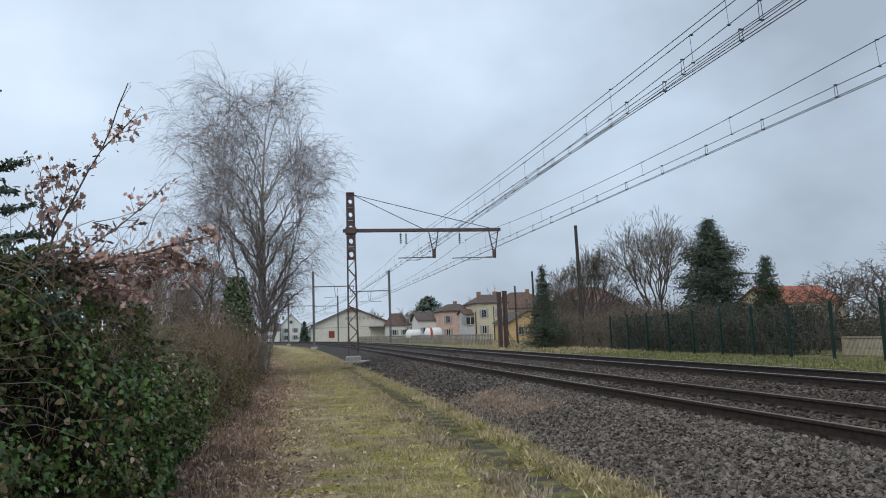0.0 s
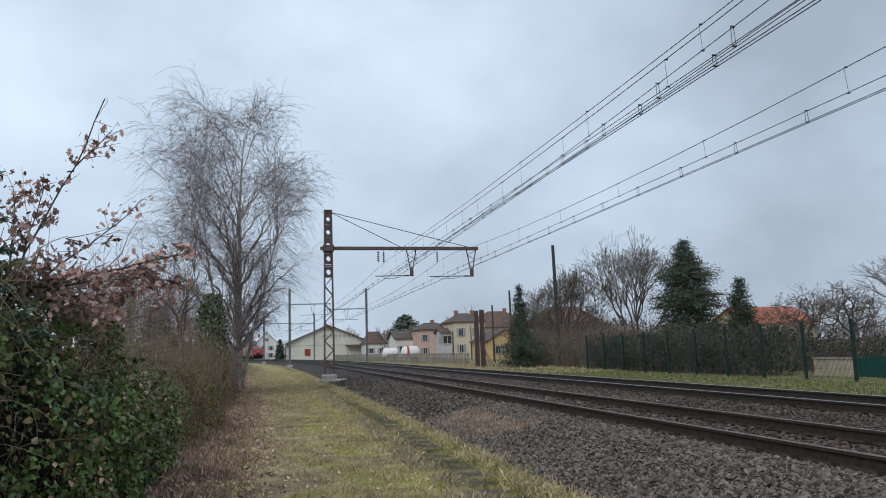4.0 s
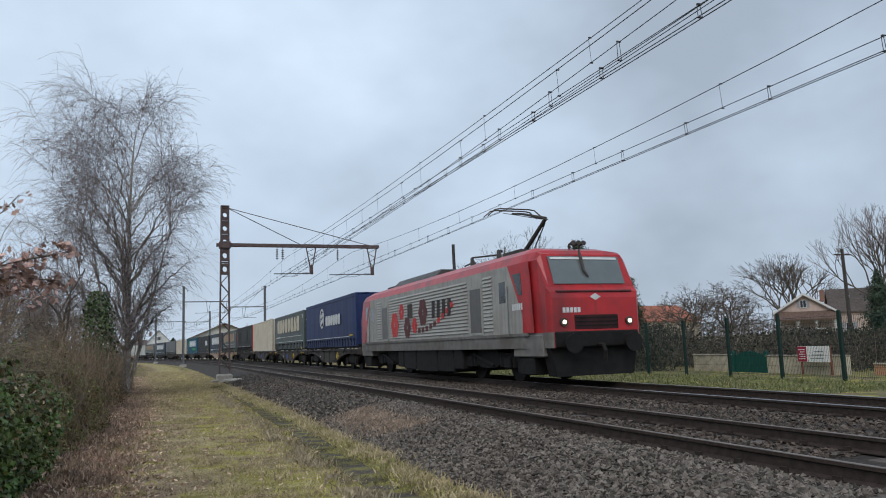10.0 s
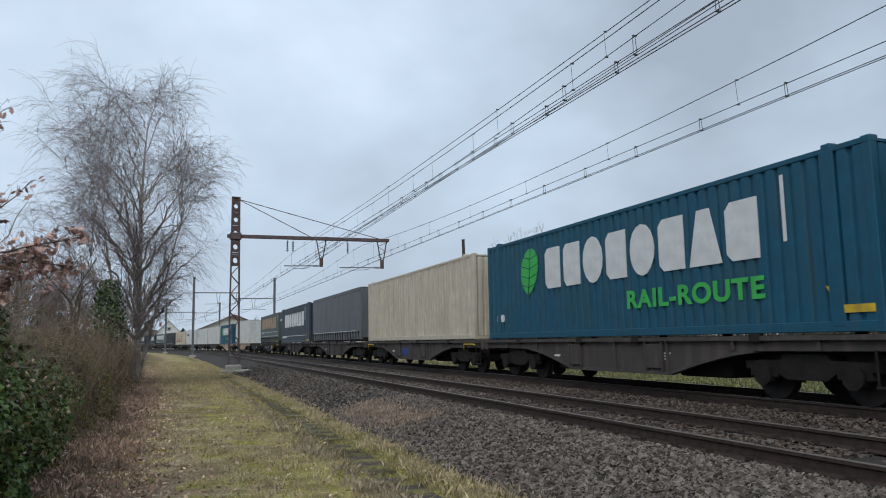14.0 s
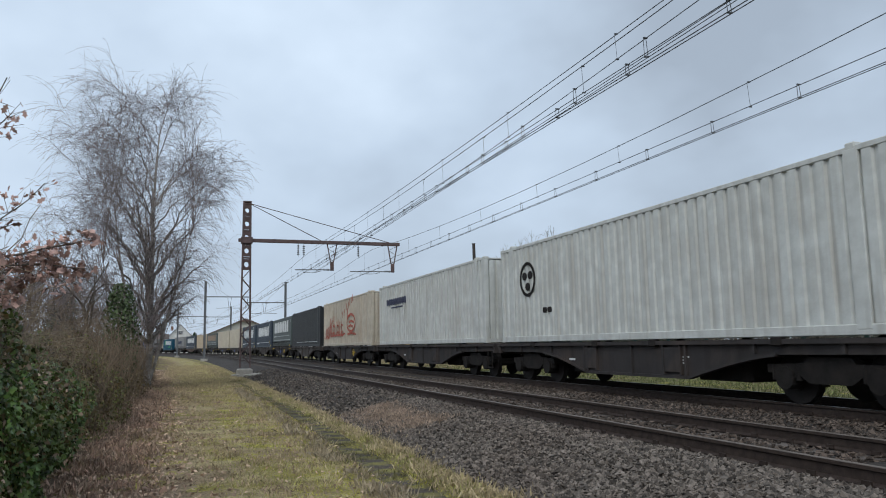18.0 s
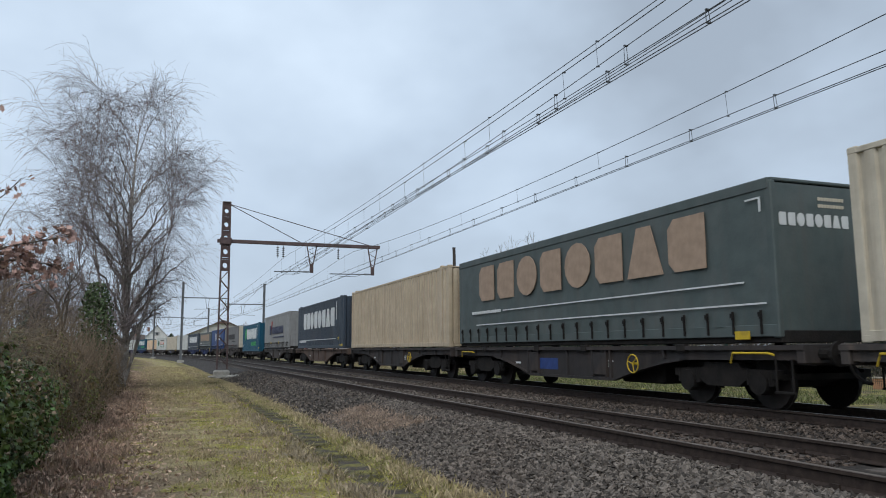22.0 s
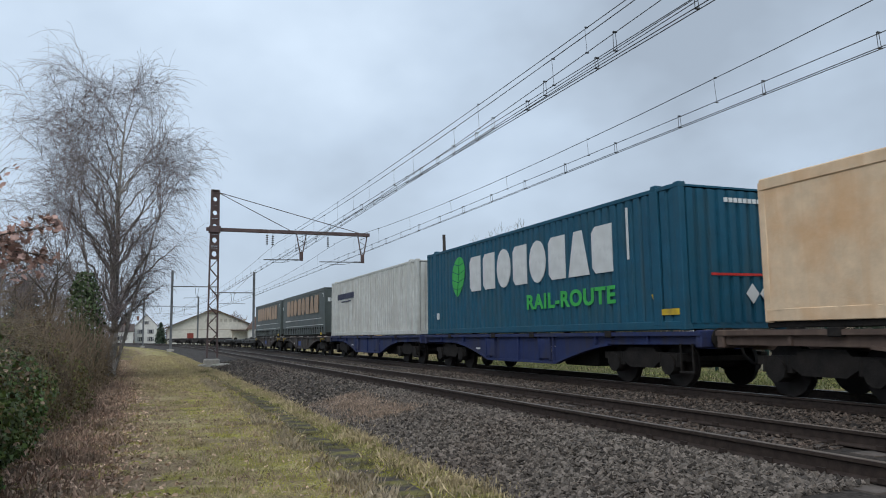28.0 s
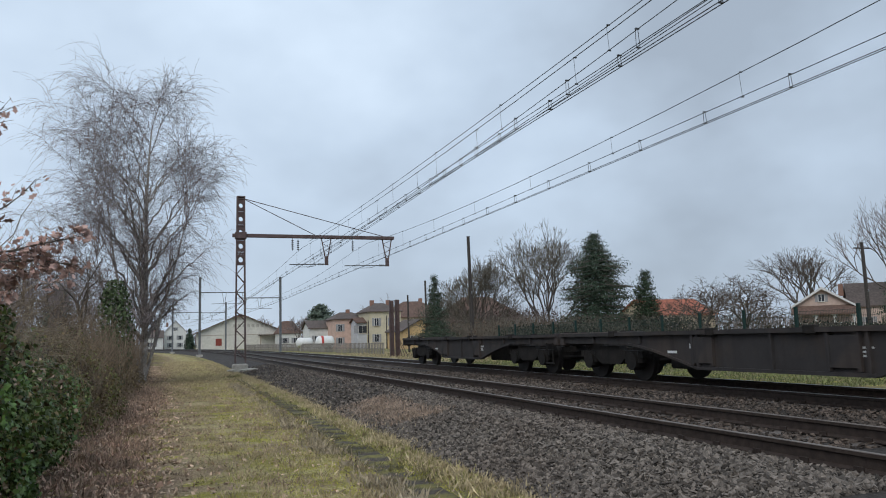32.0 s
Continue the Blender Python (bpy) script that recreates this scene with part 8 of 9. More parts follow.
def load_ramp(w, L):
    """Loose deck gear of an empty recess wagon: hitch, plates and folded ramps."""
    m = mat("deck_plate_worn", (0.12, 0.13, 0.13), 0.6, 0.3, 0.3, 5, dirt=(0.08, 0.065, 0.055))
    for y0, y1, z in ((-L / 2 + 0.4, -L / 2 + 3.6, DECK + 0.01), (L / 2 - 3.6, L / 2 - 0.4, DECK + 0.01), (-2.0, 2.2, DECK - 0.03)):
        piece("deck_plate", mesh_of("deck_plate", bx(-1.15, 1.15, y0, y1, z, z + 0.05, 0.01), m), w)
    piece("hitch", mesh_of("hitch", pr(((-1.0, DECK), (0.6, DECK), (0.4, DECK + 0.16), (0.1, DECK + 0.22), (-0.2, DECK + 0.16)), "x", -0.5, 0.5), M_BOGIE), w, (0, L * 0.22, 0))
    piece("ramp", mesh_of("ramp", pr(((-1.6, DECK), (0.2, DECK), (0.2, DECK + 0.06), (-1.4, DECK + 0.1)), "x", -1.2, 1.2), m), w, (0, -L * 0.16, 0))


# kind, paint, front, rear, wagon paint, label, markings
for kind, key, a, b, wp, label, deco in (
    ("curtain", "navy", 16.8, 30.6, "grey", "navy blue curtain-sided swap body with white round emblem", GEO),
    ("curtain", "slate", 31.2, 45.4, "grey", SLATE_S, PROMOC(M_CREAMT)),
    ("box", "cream", 46.7, 61.5, "grey", "cream corrugated steel container, plain and dirty", ()),
    ("curtain", "nightblack", 61.4, 75.6, "dark", "black curtain-sided swap body with faded chequers and red edges", (("check", M_FADED, 0.07, 0.33, 1.0, 2.2, 1), ("leaf", M_FADED, 0.6, 0.74, 1.3, 2.4, 1), ("bars", M_FADED, 0.45, 0.88, 0.95, 1.08, 16), ("line", M_WHITE, 0.05, 0.9, 0.6, 0.62, 1))),
    ("curtain", "slate", 76.3, 90.3, "beige", TAN_S, PROMOC(M_TAN)),
    ("box", "anthracite", 91.2, 105.2, "beige", DARK_C, PROMO(M_WHITE, 1)),
    ("box", "black", 106.9, 120.6, "grey", "black corrugated container with three white marks", (("bars", M_WHITE, 0.71, 0.88, 1.28, 2.05, 3), ("tri", M_YELLOW, 0.9, 0.92, 0.45, 0.66, 1), ("line", M_YELLOW, 0.93, 0.985, 0.12, 0.24, 1))),
    ("box", "teal", 121.2, 135.3, "grey", TEAL_C, TEAL),
    ("box", "cream", 135.9, 150.5, "grey", "cream corrugated steel container, plain and dirty", ()),
    ("curtain", "midgrey", 151.2, 165.6, "grey", "plain mid-grey curtain-sided swap body", (("line", M_WHITE, 0.04, 0.93, 0.56, 0.59, 1),)),
    ("box", "anthracite", 166.5, 180.8, "dark", DARK_C, PROMO(M_WHITE, 1)),
    ("curtain", "slate", 182.2, 196.2, "dark", TAN_S, PROMOC(M_TAN)),
    ("empty", "", 196.9, 205.6, "dark", "", ()),
    ("box", "white", 206.4, 220.5, "beige", WHITE_C, (("line", M_REDT, 0.965, 0.99, 1.05, 1.1, 1), ("line", M_YELLOW, 0.93, 0.985, 0.2, 0.32, 1))),
    ("box", "teal", 223.8, 238.3, "beige", TEAL_C, TEAL),
    ("box", "white", 239.1, 253.8, "grey", WHITE_C, ()),
    ("box", "white", 254.8, 268.9, "dark", "dirty white corrugated container with dark round emblem", (("disc", M_BOGIE, 0.1, 0.17, 1.3, 2.3, 3), ("bars", M_BOGIE, 0.2, 0.24, 0.8, 0.95, 2))),
    ("box", "white", 269.5, 284.3, "dark", "dirty white corrugated container with small dark name marks", VERTICAL_BARS),
    ("box", "graffiti", 285.2, 299.2, "dark", "stained cream corrugated container with large red graffiti", (("spray", M_REDFADE, 0.03, 0.735, 0.25, 2.95, 1),)),
    ("box", "black", 300.6, 314.4, "grey", "plain black corrugated container with thin white line", (("line", M_WHITE, 0.2, 0.94, 0.34, 0.37, 1),)),
    ("curtain", "slate", 315.0, 329.0, "dark", SLATE_S, PROMOC(M_WHITE)),
    ("box", "anthracite", 330.0, 344.2, "grey", DARK_C, PROMO(M_WHITE, 1)),
    ("box", "anthracite", 345.0, 359.2, "grey", DARK_C, PROMO(M_WHITE, 1)),
    ("box", "cream", 360.2, 374.3, "grey", "cream corrugated steel container, plain and dirty", ()),
    ("box", "cream", 375.2, 389.4, "grey", "cream corrugated steel container, plain and dirty", ()),
    ("curtain", "slate", 390.3, 404.6, "dark", TAN_S, PROMOC(M_TAN)),
    ("box", "tan", 405.2, 419.0, "dark", "tan corrugated steel container, plain and dirty", ()),
    ("box", "anthracite", 420.0, 435.2, "rust", DARK_C, PROMO(M_WHITE, 1)),
    ("curtain", "grey", 438.2, 451.9, "grey", "grey curtain-sided swap body with navy and red marks", LOGI),
    ("box", "teal", 455.3, 470.3, "dark", TEAL_C, TEAL),
    ("curtain", "dullgrey", 474.0, 487.7, "grey", "dull grey curtain-sided swap body with faded dark marks and cream front", LOGIF),
    ("curtain", "blue", 488.8, 502.1, "grey", "blue curtain-sided swap body with white round emblem", GEO),
    ("curtain", "charcoal", 503.2, 517.2, "blue", TAN_S, PROMOC(M_TAN)),
    ("box", "anthracite", 518.3, 532.4, "blue", DARK_C, PROMO(M_WHITE, 1)),
    ("box", "white", 533.5, 547.4, "grey", WHITE_C, ()),
    ("box", "cream", 548.4, 562.4, "grey", "cream corrugated steel container, plain and dirty", ()),
    ("box", "white", 563.4, 577.1, "grey", "white corrugated container with green arrow cross and orange panel", (("leaf", mat("dark_green_mark", (0.02, 0.13, 0.05), 0.6), 0.14, 0.3, 0.9, 2.2, 1), ("line", mat("orange_panel", (0.75, 0.16, 0.05), 0.6), 0.42, 0.78, 1.3, 1.9, 1), ("line", mat("dark_green_mark", (0.02, 0.13, 0.05), 0.6), 0.42, 0.78, 0.65, 1.25, 1), ("bars", M_WHITE, 0.44, 0.76, 1.4, 1.8, 5), ("bars", M_WHITE, 0.44, 0.76, 0.75, 1.15, 5), ("bars", M_BOGIE, 0.42, 0.8, 2.1, 2.25, 14))),
    ("short", "peach", 578.2, 592.4, "rust", "peach-coloured swap body with blue roof edge and rust stains", ()),
    ("box", "teal", 593.2, 607.2, "blue", TEAL_C, TEAL),
    ("box", "white", 608.0, 622.2, "blue", "dirty white corrugated container with small dark name marks", VERTICAL_BARS),
    ("curtain", "charcoal", 623.4, 637.4, "grey", TAN_S, PROMOC(M_TAN)),
    ("curtain", "charcoal", 638.4, 652.1, "grey", TAN_S, PROMOC(M_TAN)),
    ("low", "", 653.0, 670.5, "steel", "", ()),
    ("low", "", 671.3, 688.6, "steel", "", ()),
    ("empty", "", 689.4, 703.2, "dark", "", ()),
    ("empty", "", 704.0, 718.0, "dark", "", ()),
    ("empty", "", 718.9, 732.8, "dark", "", ()),
    ("empty", "", 733.6, 747.0, "dark", "", ()),
):
    slim = kind == "low" or a == 455.3
    DECK = 0.8 if kind == "low" else 0.86 if slim else 1.1
    w = wagon(a - 0.2, b + 0.2, wp, low=0.58 if slim else 0.36, tags=("marks", "wheel") if key in ("graffiti", "tan", "navy") else ("marks", "wheel", "lever") if key == "slate" else ("marks", "lever") if key in ("charcoal", "cream") else ("marks",))
    if kind == "box":
        container(a, b, key, label, deco)
    elif kind == "curtain":
        curtain_body(a, b, key, label, deco, edge=EDGE_RED if key == "nightblack" else None, H=2.76 if key in ("slate", "charcoal") else 2.85)
    elif kind == "low":
        load_ramp(w, b - a)
    elif kind == "short":
        curtain_body(a + 2.7, b - 0.9, key, label, deco, L=10.4, H=2.46, straps=False)


# ---- the locomotive ----
M_LRED = mat("loco_red", (0.45, 0.017, 0.022), 0.36, 0, 0.12, 3, dirt=(0.14, 0.018, 0.02), dscale=0.9, dirt_amt=0.6, spec=0.5, grime=(0.1, 0.02, 0.02))
M_LGREY = mat("loco_silver_grey", (0.37, 0.365, 0.34), 0.55, 0.1, 0.12, 3, dirt=(0.24, 0.22, 0.19), dscale=0.8, grime=(0.2, 0.17, 0.14))
M_LSKIRT = mat("loco_skirt_grey", (0.17, 0.16, 0.15), 0.7, 0, 0.2, 4, dirt=(0.1, 0.085, 0.07), dscale=1.2, dirt_amt=0.7)
M_LROOF = mat("loco_roof_dark", (0.06, 0.055, 0.052), 0.8, 0, 0.3, 5, dirt=(0.1, 0.08, 0.07))
M_LMAROON = mat("loco_maroon", (0.11, 0.035, 0.035), 0.6, 0, 0.2, 4)
M_LBRIGHT = mat("loco_clover_red", (0.55, 0.03, 0.028), 0.5, 0, 0.15, 4)
M_LTEXT = mat("loco_dark_mark", (0.035, 0.03, 0.03), 0.6, 0, 0.15, 4)
M_WSCREEN = mat("windscreen_glass", (0.13, 0.15, 0.155), 0.05, 0, 0.1, 2, spec=0.9)
M_LDARKG = mat("cab_side_glass", (0.02, 0.022, 0.025), 0.15, 0, 0.1, 2, spec=0.6)
M_LBLACK = mat("loco_grime_black", (0.012, 0.011, 0.011), 0.8, 0, 0.4, 5)
M_LAMP = mat("headlamp_lit", (1.0, 0.8, 0.52), 0.3, 0, 0.02, 2, emit=2.2)


def build_loco(u_mid):
    lo = thing("electric_locomotive", "red and grey electric freight locomotive with clover motifs, headlamps lit", "locomotive")
    # body shell: sections lofted from nose to nose
    st = tuple((-y, w, t) for y, w, t in ((9.5, 1.27, 2.22), (9.46, 1.32, 2.38), (9.3, 1.35, 2.52), (8.92, 1.34, 3.42), (8.76, 1.36, 3.54), (8.1, 1.43, 3.68), (3, 1.43, 3.7))) + ((3, 1.43, 3.7), (8.1, 1.43, 3.68), (8.76, 1.36, 3.54), (8.92, 1.34, 3.42), (9.3, 1.35, 2.52), (9.46, 1.32, 2.38), (9.5, 1.27, 2.22))
    bm = bmesh.new()
    rings = []
    for y, w, top in st:
        half = [(w, 0.95), (w, 1.35), (w, min(2.1, top)), (w, min(3.27, top)), (w * 0.92, min(3.5, top)), (w * 0.68, top)]
        ring = [bm.verts.new((x, y, z)) for x, z in half] + [bm.verts.new((-x, y, z)) for x, z in half[::-1]]
        rings.append(ring)
    for a, b in zip(rings, rings[1:]):
        for i in range(11):
            try:
                f = bm.faces.new((a[i], a[i + 1], b[i + 1], b[i]))
            except ValueError:
                continue
            c = f.calc_center_median()
            f.material_index = 1 if abs(c.y) > 8.4 and c.z > 1.35 else 2 if c.z < 1.35 else 3 if abs(c.x) < 1.0 and c.z > 3.5 else 1 if c.z > 3.28 else 0
    for r, fl in ((rings[0], 1), (rings[-1], 1)):
        f = bm.faces.new(r)
        f.material_index = fl
    bmesh.ops.remove_doubles(bm, verts=bm.verts, dist=0.0005)
    bmesh.ops.recalc_face_normals(bm, faces=bm.faces)
    body = part("body", bm, (M_LGREY, M_LRED, M_LSKIRT, M_LROOF), lo)
    for e in (-1, 1):
        for sx in (-1, 1):
            # red cab flank with a slanting edge
            part("cab_flank", pr([(e * 8.4, 1.36), (e * 8.75, 1.36), (e * 8.6, 3.27), (e * 7.3, 3.27)], "x", sx * 1.425, sx * 1.438), M_LRED, lo, "red slanted cab side")
            d = part("cab_door", pr([(e * 6.6, 1.3), (e * 7.25, 1.3), (e * 7.25, 2.98), (e * 6.6, 2.98)], "x", sx * 1.43, sx * 1.444), M_LGREY, lo)
            part("door_window", bx(min(sx * 1.444, sx * 1.45), max(sx * 1.444, sx * 1.45), min(e * 6.72, e * 7.12), max(e * 6.72, e * 7.12), 2.25, 2.85), M_LDARKG, d)
            bm = bmesh.new()
            tube(bm, [(sx * 1.5, e * 7.36, 1.3), (sx * 1.5, e * 7.36, 2.7)], 0.018, 5)
            part("hand_rail", bm, M_GALV, d)
            # narrow dark slanted panel on the cab side
            part("cab_window", pr([(e * 7.95, 2.4), (e * 8.15, 2.4), (e * 8.1, 3.0), (e * 7.6, 3.0)], "x", sx * 1.438, sx * 1.446), M_LDARKG, lo)
            part("machine_door", bx(min(sx * 1.43, sx * 1.45), max(sx * 1.43, sx * 1.45), min(e * 4.55, e * 5.4), max(e * 4.55, e * 5.4), 1.45, 2.8), mat("loco_door_tinted", (0.11, 0.105, 0.1), 0.4, 0, 0.2, 4), lo)
            bm = bmesh.new()
            for a0, a1, b0, b1 in ((4.48, 5.47, 1.38, 1.45), (4.48, 5.47, 2.8, 2.88), (4.48, 4.55, 1.38, 2.88), (5.4, 5.47, 1.38, 2.88)):
                box(bm, min(sx * 1.43, sx * 1.46), max(sx * 1.43, sx * 1.46), min(e * a0, e * a1), max(e * a0, e * a1), b0, b1)
            part("door_frame", bm, M_LGREY, lo)
        part("windscreen", pr([(e * 9.27, 2.6), (e * 9.3, 2.6), (e * 9.0, 3.36), (e * 8.97, 3.34)], "x", -1.08, 1.08), M_WSCREEN, lo, "wide slanted windscreen")
        part("sun_blind", pr([(e * 9.04, 3.27), (e * 9.055, 3.27), (e * 9.03, 3.33), (e * 9.015, 3.33)], "x", -1.02, 1.02), M_WHITE, lo, "pale blind along the top of the windscreen")
        bm = bmesh.new()
        tube(bm, [(-0.1, e * 8.98, 3.52), (-0.12, e * 9.1, 3.3), (-0.12, e * 9.21, 2.95), (-0.02, e * 9.27, 2.78)], [0.03, 0.045, 0.04, 0.02], 5)
        part("wiper", bm, M_LROOF, lo)
        part("nose_ridge", bx(-1.15, 1.15, min(e * 9.36, e * 9.5), max(e * 9.36, e * 9.5), 2.36, 2.42, 0.02), M_LMAROON, lo)
        part("front_apron", bx(-1.25, 1.25, min(e * 9.3, e * 9.53), max(e * 9.3, e * 9.53), 0.95, 1.36, 0.03), M_LBLACK, lo)
        part("nose_grille", bx(-0.66, 0.66, min(e * 9.47, e * 9.512), max(e * 9.47, e * 9.512), 1.4, 1.78, 0.015), mat("grille_sooty_maroon", (0.05, 0.016, 0.017), 0.8, 0, 0.3, 5, dirt=(0.02, 0.012, 0.012), dscale=2.0), lo, "sooty maroon grille between the lamps")
        for z in (1.5, 1.6, 1.7):
            part("grille_bar", bx(-0.64, 0.64, min(e * 9.5, e * 9.525), max(e * 9.5, e * 9.525), z - 0.015, z + 0.015), M_LBLACK, lo)
        bm = bmesh.new()
        prism(bm, ((-1.15, 0.22), (1.15, 0.22), (1.3, 0.95), (-1.3, 0.95)), "y", min(e * 8.9, e * 9.35), max(e * 8.9, e * 9.35))
        part("pilot", bm, M_LBLACK, lo, "black obstacle deflector under the nose")
        part("skirt_panel", bx(-1.4, 1.4, min(e * 7.4, e * 9.1), max(e * 7.4, e * 9.1), 0.72, 1.3, 0.03), M_LSKIRT, lo, "pale grey skirt below the cab")
        part("step_box", bx(-1.36, 1.36, min(e * 7.7, e * 8.5), max(e * 7.7, e * 8.5), 0.25, 0.7, 0.03), M_LBLACK, lo)
        for x in (-0.98, 0.98):
            lm = part("headlamp", (lambda b: (disc(b, (x, e * 9.5, 1.6), 0.11, "y", 0.1, 14), b)[1])(bmesh.new()), M_LROOF, lo)
            part("lens", (lambda b: (disc(b, (x, e * 9.555, 1.6), 0.055, "y", 0.03, 14), b)[1])(bmesh.new()), M_LAMP if e < 0 else M_REDT, lm, "lit warm white headlamp" if e < 0 else "red tail lamp")
            part("buffer", (lambda b: (tube(b, [(x * 0.9, e * 9.5, 1.05), (x * 0.9, e * 9.75, 1.05)], 0.11, 10), disc(b, (x * 0.9, e * 9.82, 1.05), 0.25, "y", 0.05, 16), b)[2])(bmesh.new()), M_LBLACK, lo)
        part("coupling_hook", (lambda b: (tube(b, [(0, e * 9.4, 1.02), (0, e * 9.75, 1.0), (0, e * 9.85, 0.85), (0, e * 9.8, 0.6)], 0.05, 6), b)[1])(bmesh.new()), M_BOGIE, lo)
        for k, x in enumerate((-0.95, -0.84, -0.73, -0.62, -0.51)):
            part("number_bar", bx(x - 0.04, x + 0.04, min(e * 9.5, e * 9.512), max(e * 9.5, e * 9.512), 1.84, 1.97), M_WHITE, lo)
        part("nose_badge", pr([(-0.16, 2.24), (0, 2.15), (0.16, 2.24), (0, 2.33)], "y", e * 9.46, e * 9.51), M_WHITE, lo)
        # bogies
        b = part("bogie", loco_bogie(), M_LBLACK, lo)
        b.location = (0, e * 5.1, 0)
        for a in (-1.4, 1.4):
            piece("wheelset", cached(("loco_wheelset",), loco_wheelset, M_WHEEL), b, (0, a, 0))
    # ribbed sides
    rib = cached(("louvre",), lambda: pr(((0.0, 0), (0.0, 0.09), (0.028, 0.02)), "y", 0, 1.0), M_LGREY)
    for sx in (-1, 1):
        for k in range(15):
            for y0, y1 in ((-4.3, 4.35), (-6.2, -5.55), (5.55, 6.2)):
                ob = new("louvre", rib)
                ob.parent = lo
                ob.matrix_local = Matrix.Translation((sx * 1.43, y0 if sx > 0 else y1, 1.45 + 0.112 * k)) @ Matrix.Rotation(0 if sx > 0 else math.pi, 4, "Z") @ Matrix.Diagonal((1, y1 - y0, 1, 1))
        part("sole_bar", bx(min(sx * 1.4, sx * 1.46), max(sx * 1.4, sx * 1.46), -8.4, 8.4, 1.28, 1.36), M_LSKIRT, lo)
        for k, (y, z, r, m) in enumerate(((3.5, 2.0, 0.52, M_LBRIGHT), (2.55, 2.5, 0.32, M_LBRIGHT), (1.85, 1.85, 0.42, M_LMAROON), (0.95, 1.9, 0.3, M_LBRIGHT), (-0.05, 2.35, 0.5, M_LMAROON))):
            bm = bmesh.new()
            for p in range(6):
                a = p * math.pi / 3
                cy, cz = y + 0.55 * r * math.cos(a), z + 0.62 * r * math.sin(a)
                prism(bm, [(cy + 0.45 * r * math.cos(q), cz + 0.45 * r * math.sin(q)) for q in (2 * math.pi * j / 10 for j in range(10))], "x", sx * (1.4585 + 0.0006 * p), sx * (1.4615 + 0.0006 * p))
            part("clover_motif", bm, m, lo, "painted clover motif")
        for k in range(4):
            y = -1.0 - 0.52 * k
            part("name_bar", pr([(y, 2.1), (y - 0.3, 2.1), (y - 0.36, 2.7), (y - 0.06, 2.7)], "x", sx * 1.459, sx * 1.463), M_LTEXT, lo)
        for k in range(9):
            y = 0.4 - 0.42 * k
            part("trail_mark", bx(min(sx * 1.459, sx * 1.463), max(sx * 1.459, sx * 1.463), y - 0.13, y + 0.13, 1.6 + 0.012 * k * k, 1.78 + 0.012 * k * k), M_LMAROON if k < 5 else M_LBRIGHT, lo)
        for k in range(5):
            part("number_bar", bx(min(sx * 1.439, sx * 1.443), max(sx * 1.439, sx * 1.443), -7.62 - 0.13 * k, -7.52 - 0.13 * k, 2.0, 2.18), M_WHITE, lo)
    part("side_window", bx(-1.465, -1.43, 1.2, 1.75, 2.2, 2.75), M_LROOF, lo)
    # underfloor boxes
    for y0, y1, z0 in ((-2.7, -1.2, 0.2), (-1.1, 1.1, 0.17), (1.2, 2.7, 0.22), (-3.5, -2.75, 0.3), (2.75, 3.5, 0.3)):
        part("equipment_box", bx(-1.35, 1.35, y0, y1, z0, 0.98, 0.04), M_LBLACK, lo)
    # roof gear
    part("cooling_hood", pr(((-1.05, 3.6), (1.05, 3.6), (0.72, 3.92), (-0.72, 3.92)), "y", -0.3, 5.2), M_LROOF, lo)
    for k in range(22):
        part("grille_slat", pr(((-1.09, 3.6), (1.09, 3.6), (0.75, 3.95), (-0.75, 3.95)), "y", -0.2 + 0.24 * k, -0.14 + 0.24 * k), M_GALV, lo)
    for k, y in enumerate((-5.2, -4.4, -3.2, -2.2, -1.0)):
        bm = bmesh.new()
        tube(bm, [(-0.3 if k % 2 else 0.3, y, 3.65), (-0.3 if k % 2 else 0.3, y, 4.12)], [0.1, 0.06], 10)
        part("roof_insulator", bm, M_INSUL if k else M_GALV, lo)
    bm = bmesh.new()
    tube(bm, [(-0.3, -4.4, 4.12), (0.1, -3.8, 4.18), (0.3, -3.2, 4.13), (-0.3, -2.2, 4.14), (0.3, -1.0, 4.13), (0.2, -0.3, 4.05)], 0.03, 6)
    part("roof_busbar", bm, M_LROOF, lo)
    for k in range(3):
        bm = bmesh.new()
        tube(bm, [(0.05 + 0.16 * k, -8.25, 3.6), (0.05 + 0.16 * k, -8.25, 3.78), (0.05 + 0.16 * k, -8.5, 3.8)], [0.03, 0.03, 0.075], 8)
        part("horn", bm, M_LROOF, lo)
    # raised pantograph: lower arm forward, upper arm back to the wire
    pg = part("pantograph", bx(-0.6, 0.6, -6.5, -5.3, 3.69, 3.88), M_LROOF, lo, "raised single-arm pantograph")
    bm = bmesh.new()
    tube(bm, [(0, -5.6, 3.88), (0, -7.1, 4.72)], [0.07, 0.055], 8)
    tube(bm, [(0.12, -6.0, 3.88), (0.05, -6.95, 4.6)], 0.02, 5)
    part("lower_arm", bm, M_LROOF, pg)
    bm = bmesh.new()
    tube(bm, [(0, -7.1, 4.72), (0, -5.6, 5.12), (0, -4.95, 5.24)], [0.05, 0.035, 0.03], 8)
    tube(bm, [(-0.1, -7.05, 4.7), (-0.35, -5.0, 5.24)], 0.014, 4)
    tube(bm, [(0.1, -7.05, 4.7), (0.35, -5.0, 5.24)], 0.014, 4)
    part("upper_arm", bm, M_LROOF, pg)
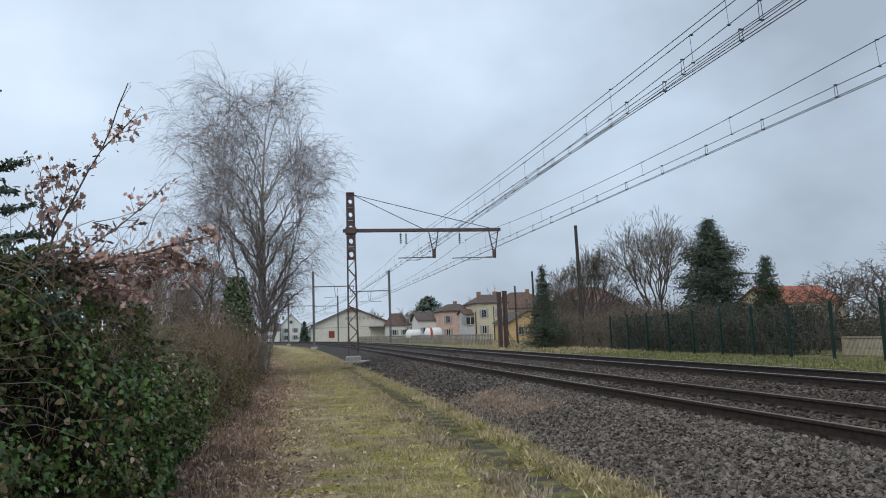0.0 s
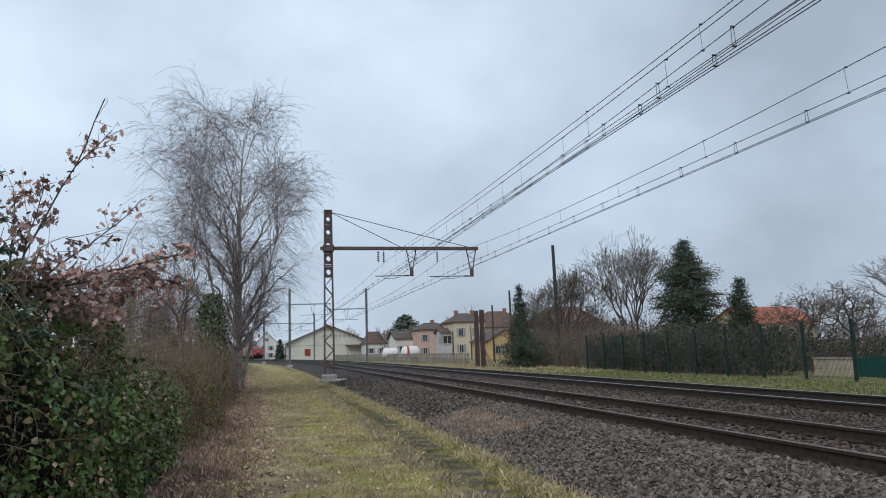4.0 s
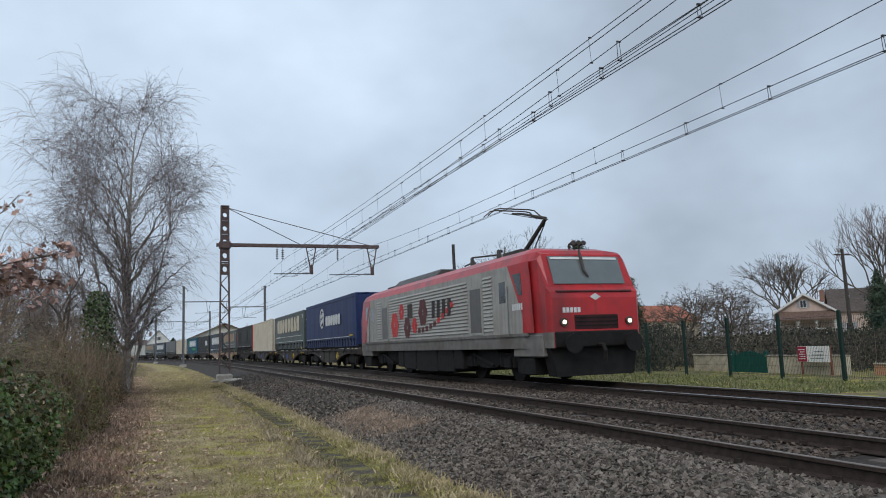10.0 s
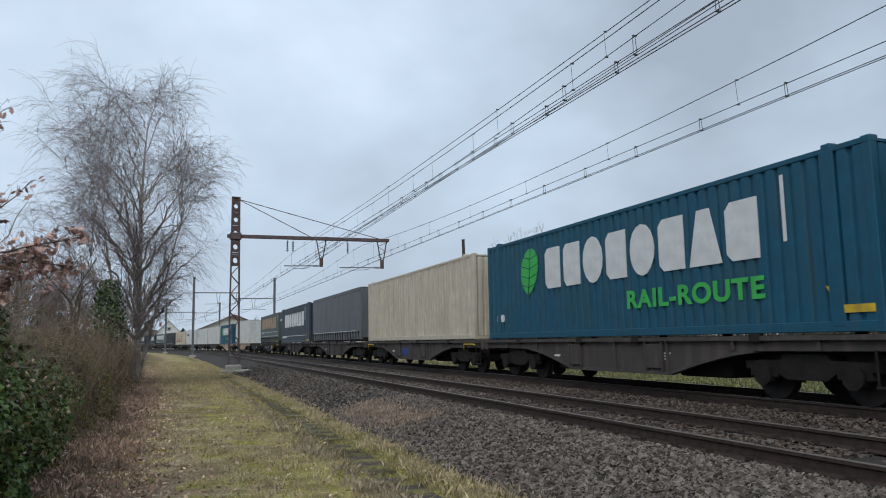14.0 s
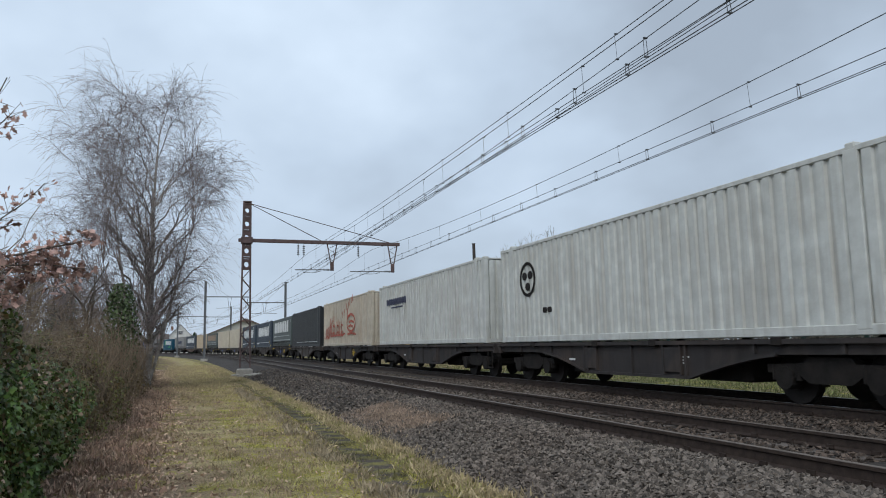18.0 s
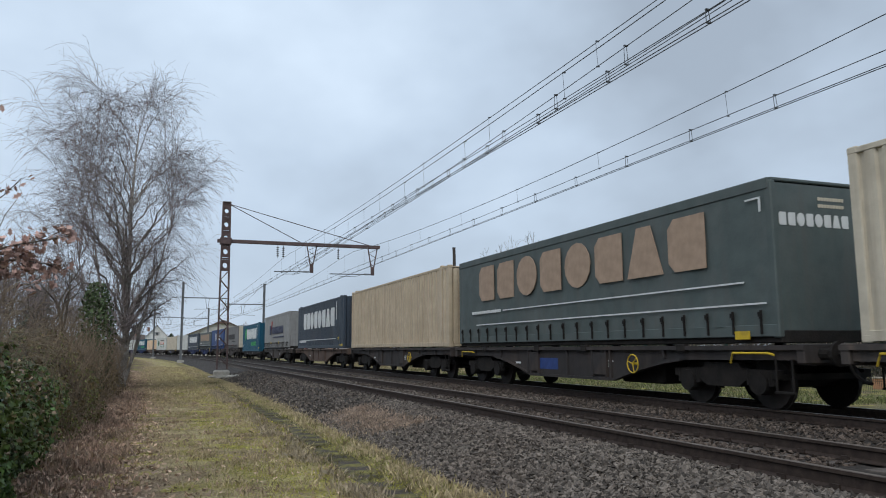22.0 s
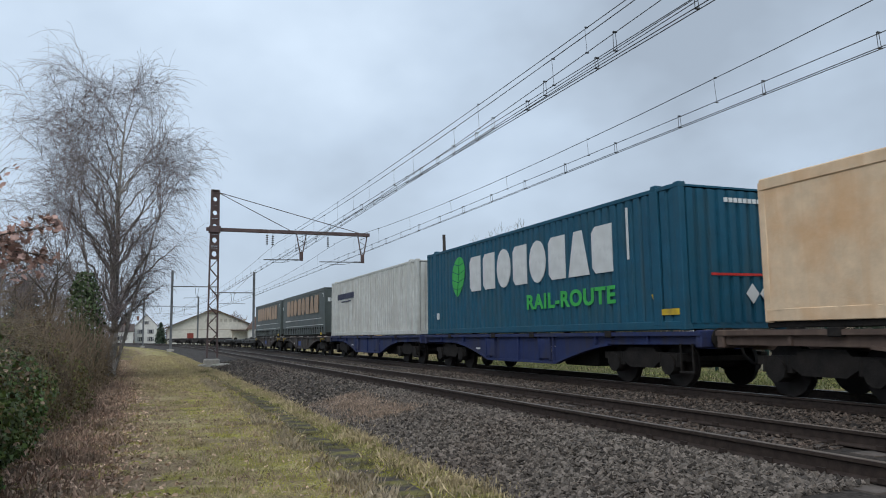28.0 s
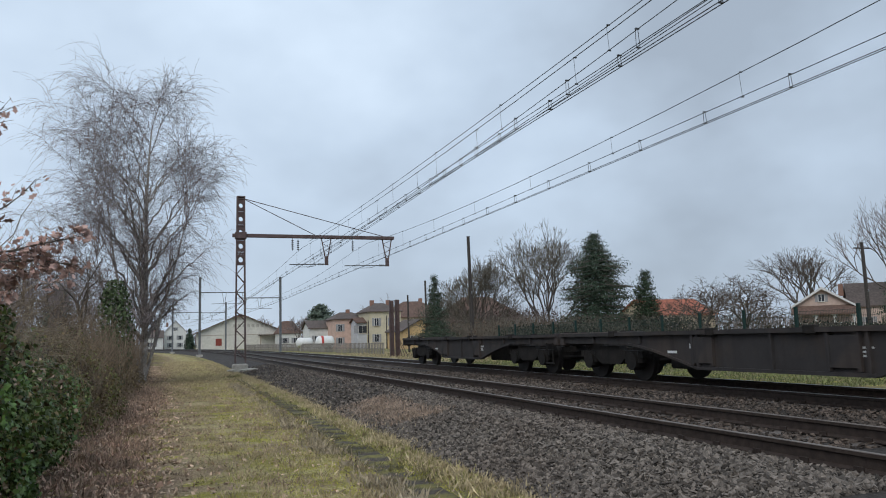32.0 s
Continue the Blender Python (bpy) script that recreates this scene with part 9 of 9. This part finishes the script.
    for y in (-4.78, -5.12):
        bm = bmesh.new()
        tube(bm, [(-0.95, y, 5.13), (-0.7, y, 5.33), (-0.5, y, 5.36), (0.5, y, 5.36), (0.7, y, 5.33), (0.95, y, 5.13)], 0.022, 6)
        part("collector_strip", bm, M_LROOF, pg)
    part("folded_pantograph", bx(-0.55, 0.55, 5.4, 7.4, 3.68, 3.88, 0.03), M_LROOF, lo)
    run(lo, u_mid)
    return lo


def loco_bogie():
    bm = bmesh.new()
    for e in (-1, 1):
        x0, x1 = sorted((e * 0.98, e * 1.14))
        prism(bm, ((-2.2, 0.6), (-2.2, 0.8), (-0.8, 0.84), (-0.6, 0.95), (0.6, 0.95), (0.8, 0.84), (2.2, 0.8), (2.2, 0.6), (0.8, 0.5), (0.5, 0.38), (-0.5, 0.38), (-0.8, 0.5)), "x", x0, x1)
        for yy in (-1.4, 1.4):
            box(bm, min(e * 0.95, e * 1.2), max(e * 0.95, e * 1.2), yy - 0.22, yy + 0.22, 0.38, 0.74, 0.04)
            for d in (-0.42, 0.42):
                tube(bm, [(e * 1.08, yy + d, 0.42), (e * 1.08, yy + d, 0.86)], 0.11, 10)
        tube(bm, [(e * 1.2, -0.5, 0.45), (e * 1.2, 0.9, 0.8)], 0.05, 6)
        box(bm, min(e * 1.0, e * 1.24), max(e * 1.0, e * 1.24), -2.5, -2.2, 0.3, 0.75)
    box(bm, -1.0, 1.0, -0.5, 0.5, 0.5, 0.85)
    return bm


def loco_wheelset():
    bm = bmesh.new()
    for e in (-1, 1):
        disc(bm, (e * 0.74, 0, 0.575), 0.575, "x", 0.12, 24)
        disc(bm, (e * 0.69, 0, 0.575), 0.6, "x", 0.03, 24)
    disc(bm, (0, 0, 0.575), 0.1, "x", 2.0, 10)
    return bm


build_loco(6.1)


# ---- motion: the train comes round the bend and runs past ----
def motions():
    for ob, u in TRAIN:
        rows = []
        for k in range(33):
            x, y, a = along(u - SPEED * (k - T_REF), FAR_C)
            rows.append((float(k), pose(x, y, 0, 0, 0, math.degrees(a))))
        walk(ob, rows)


motions()
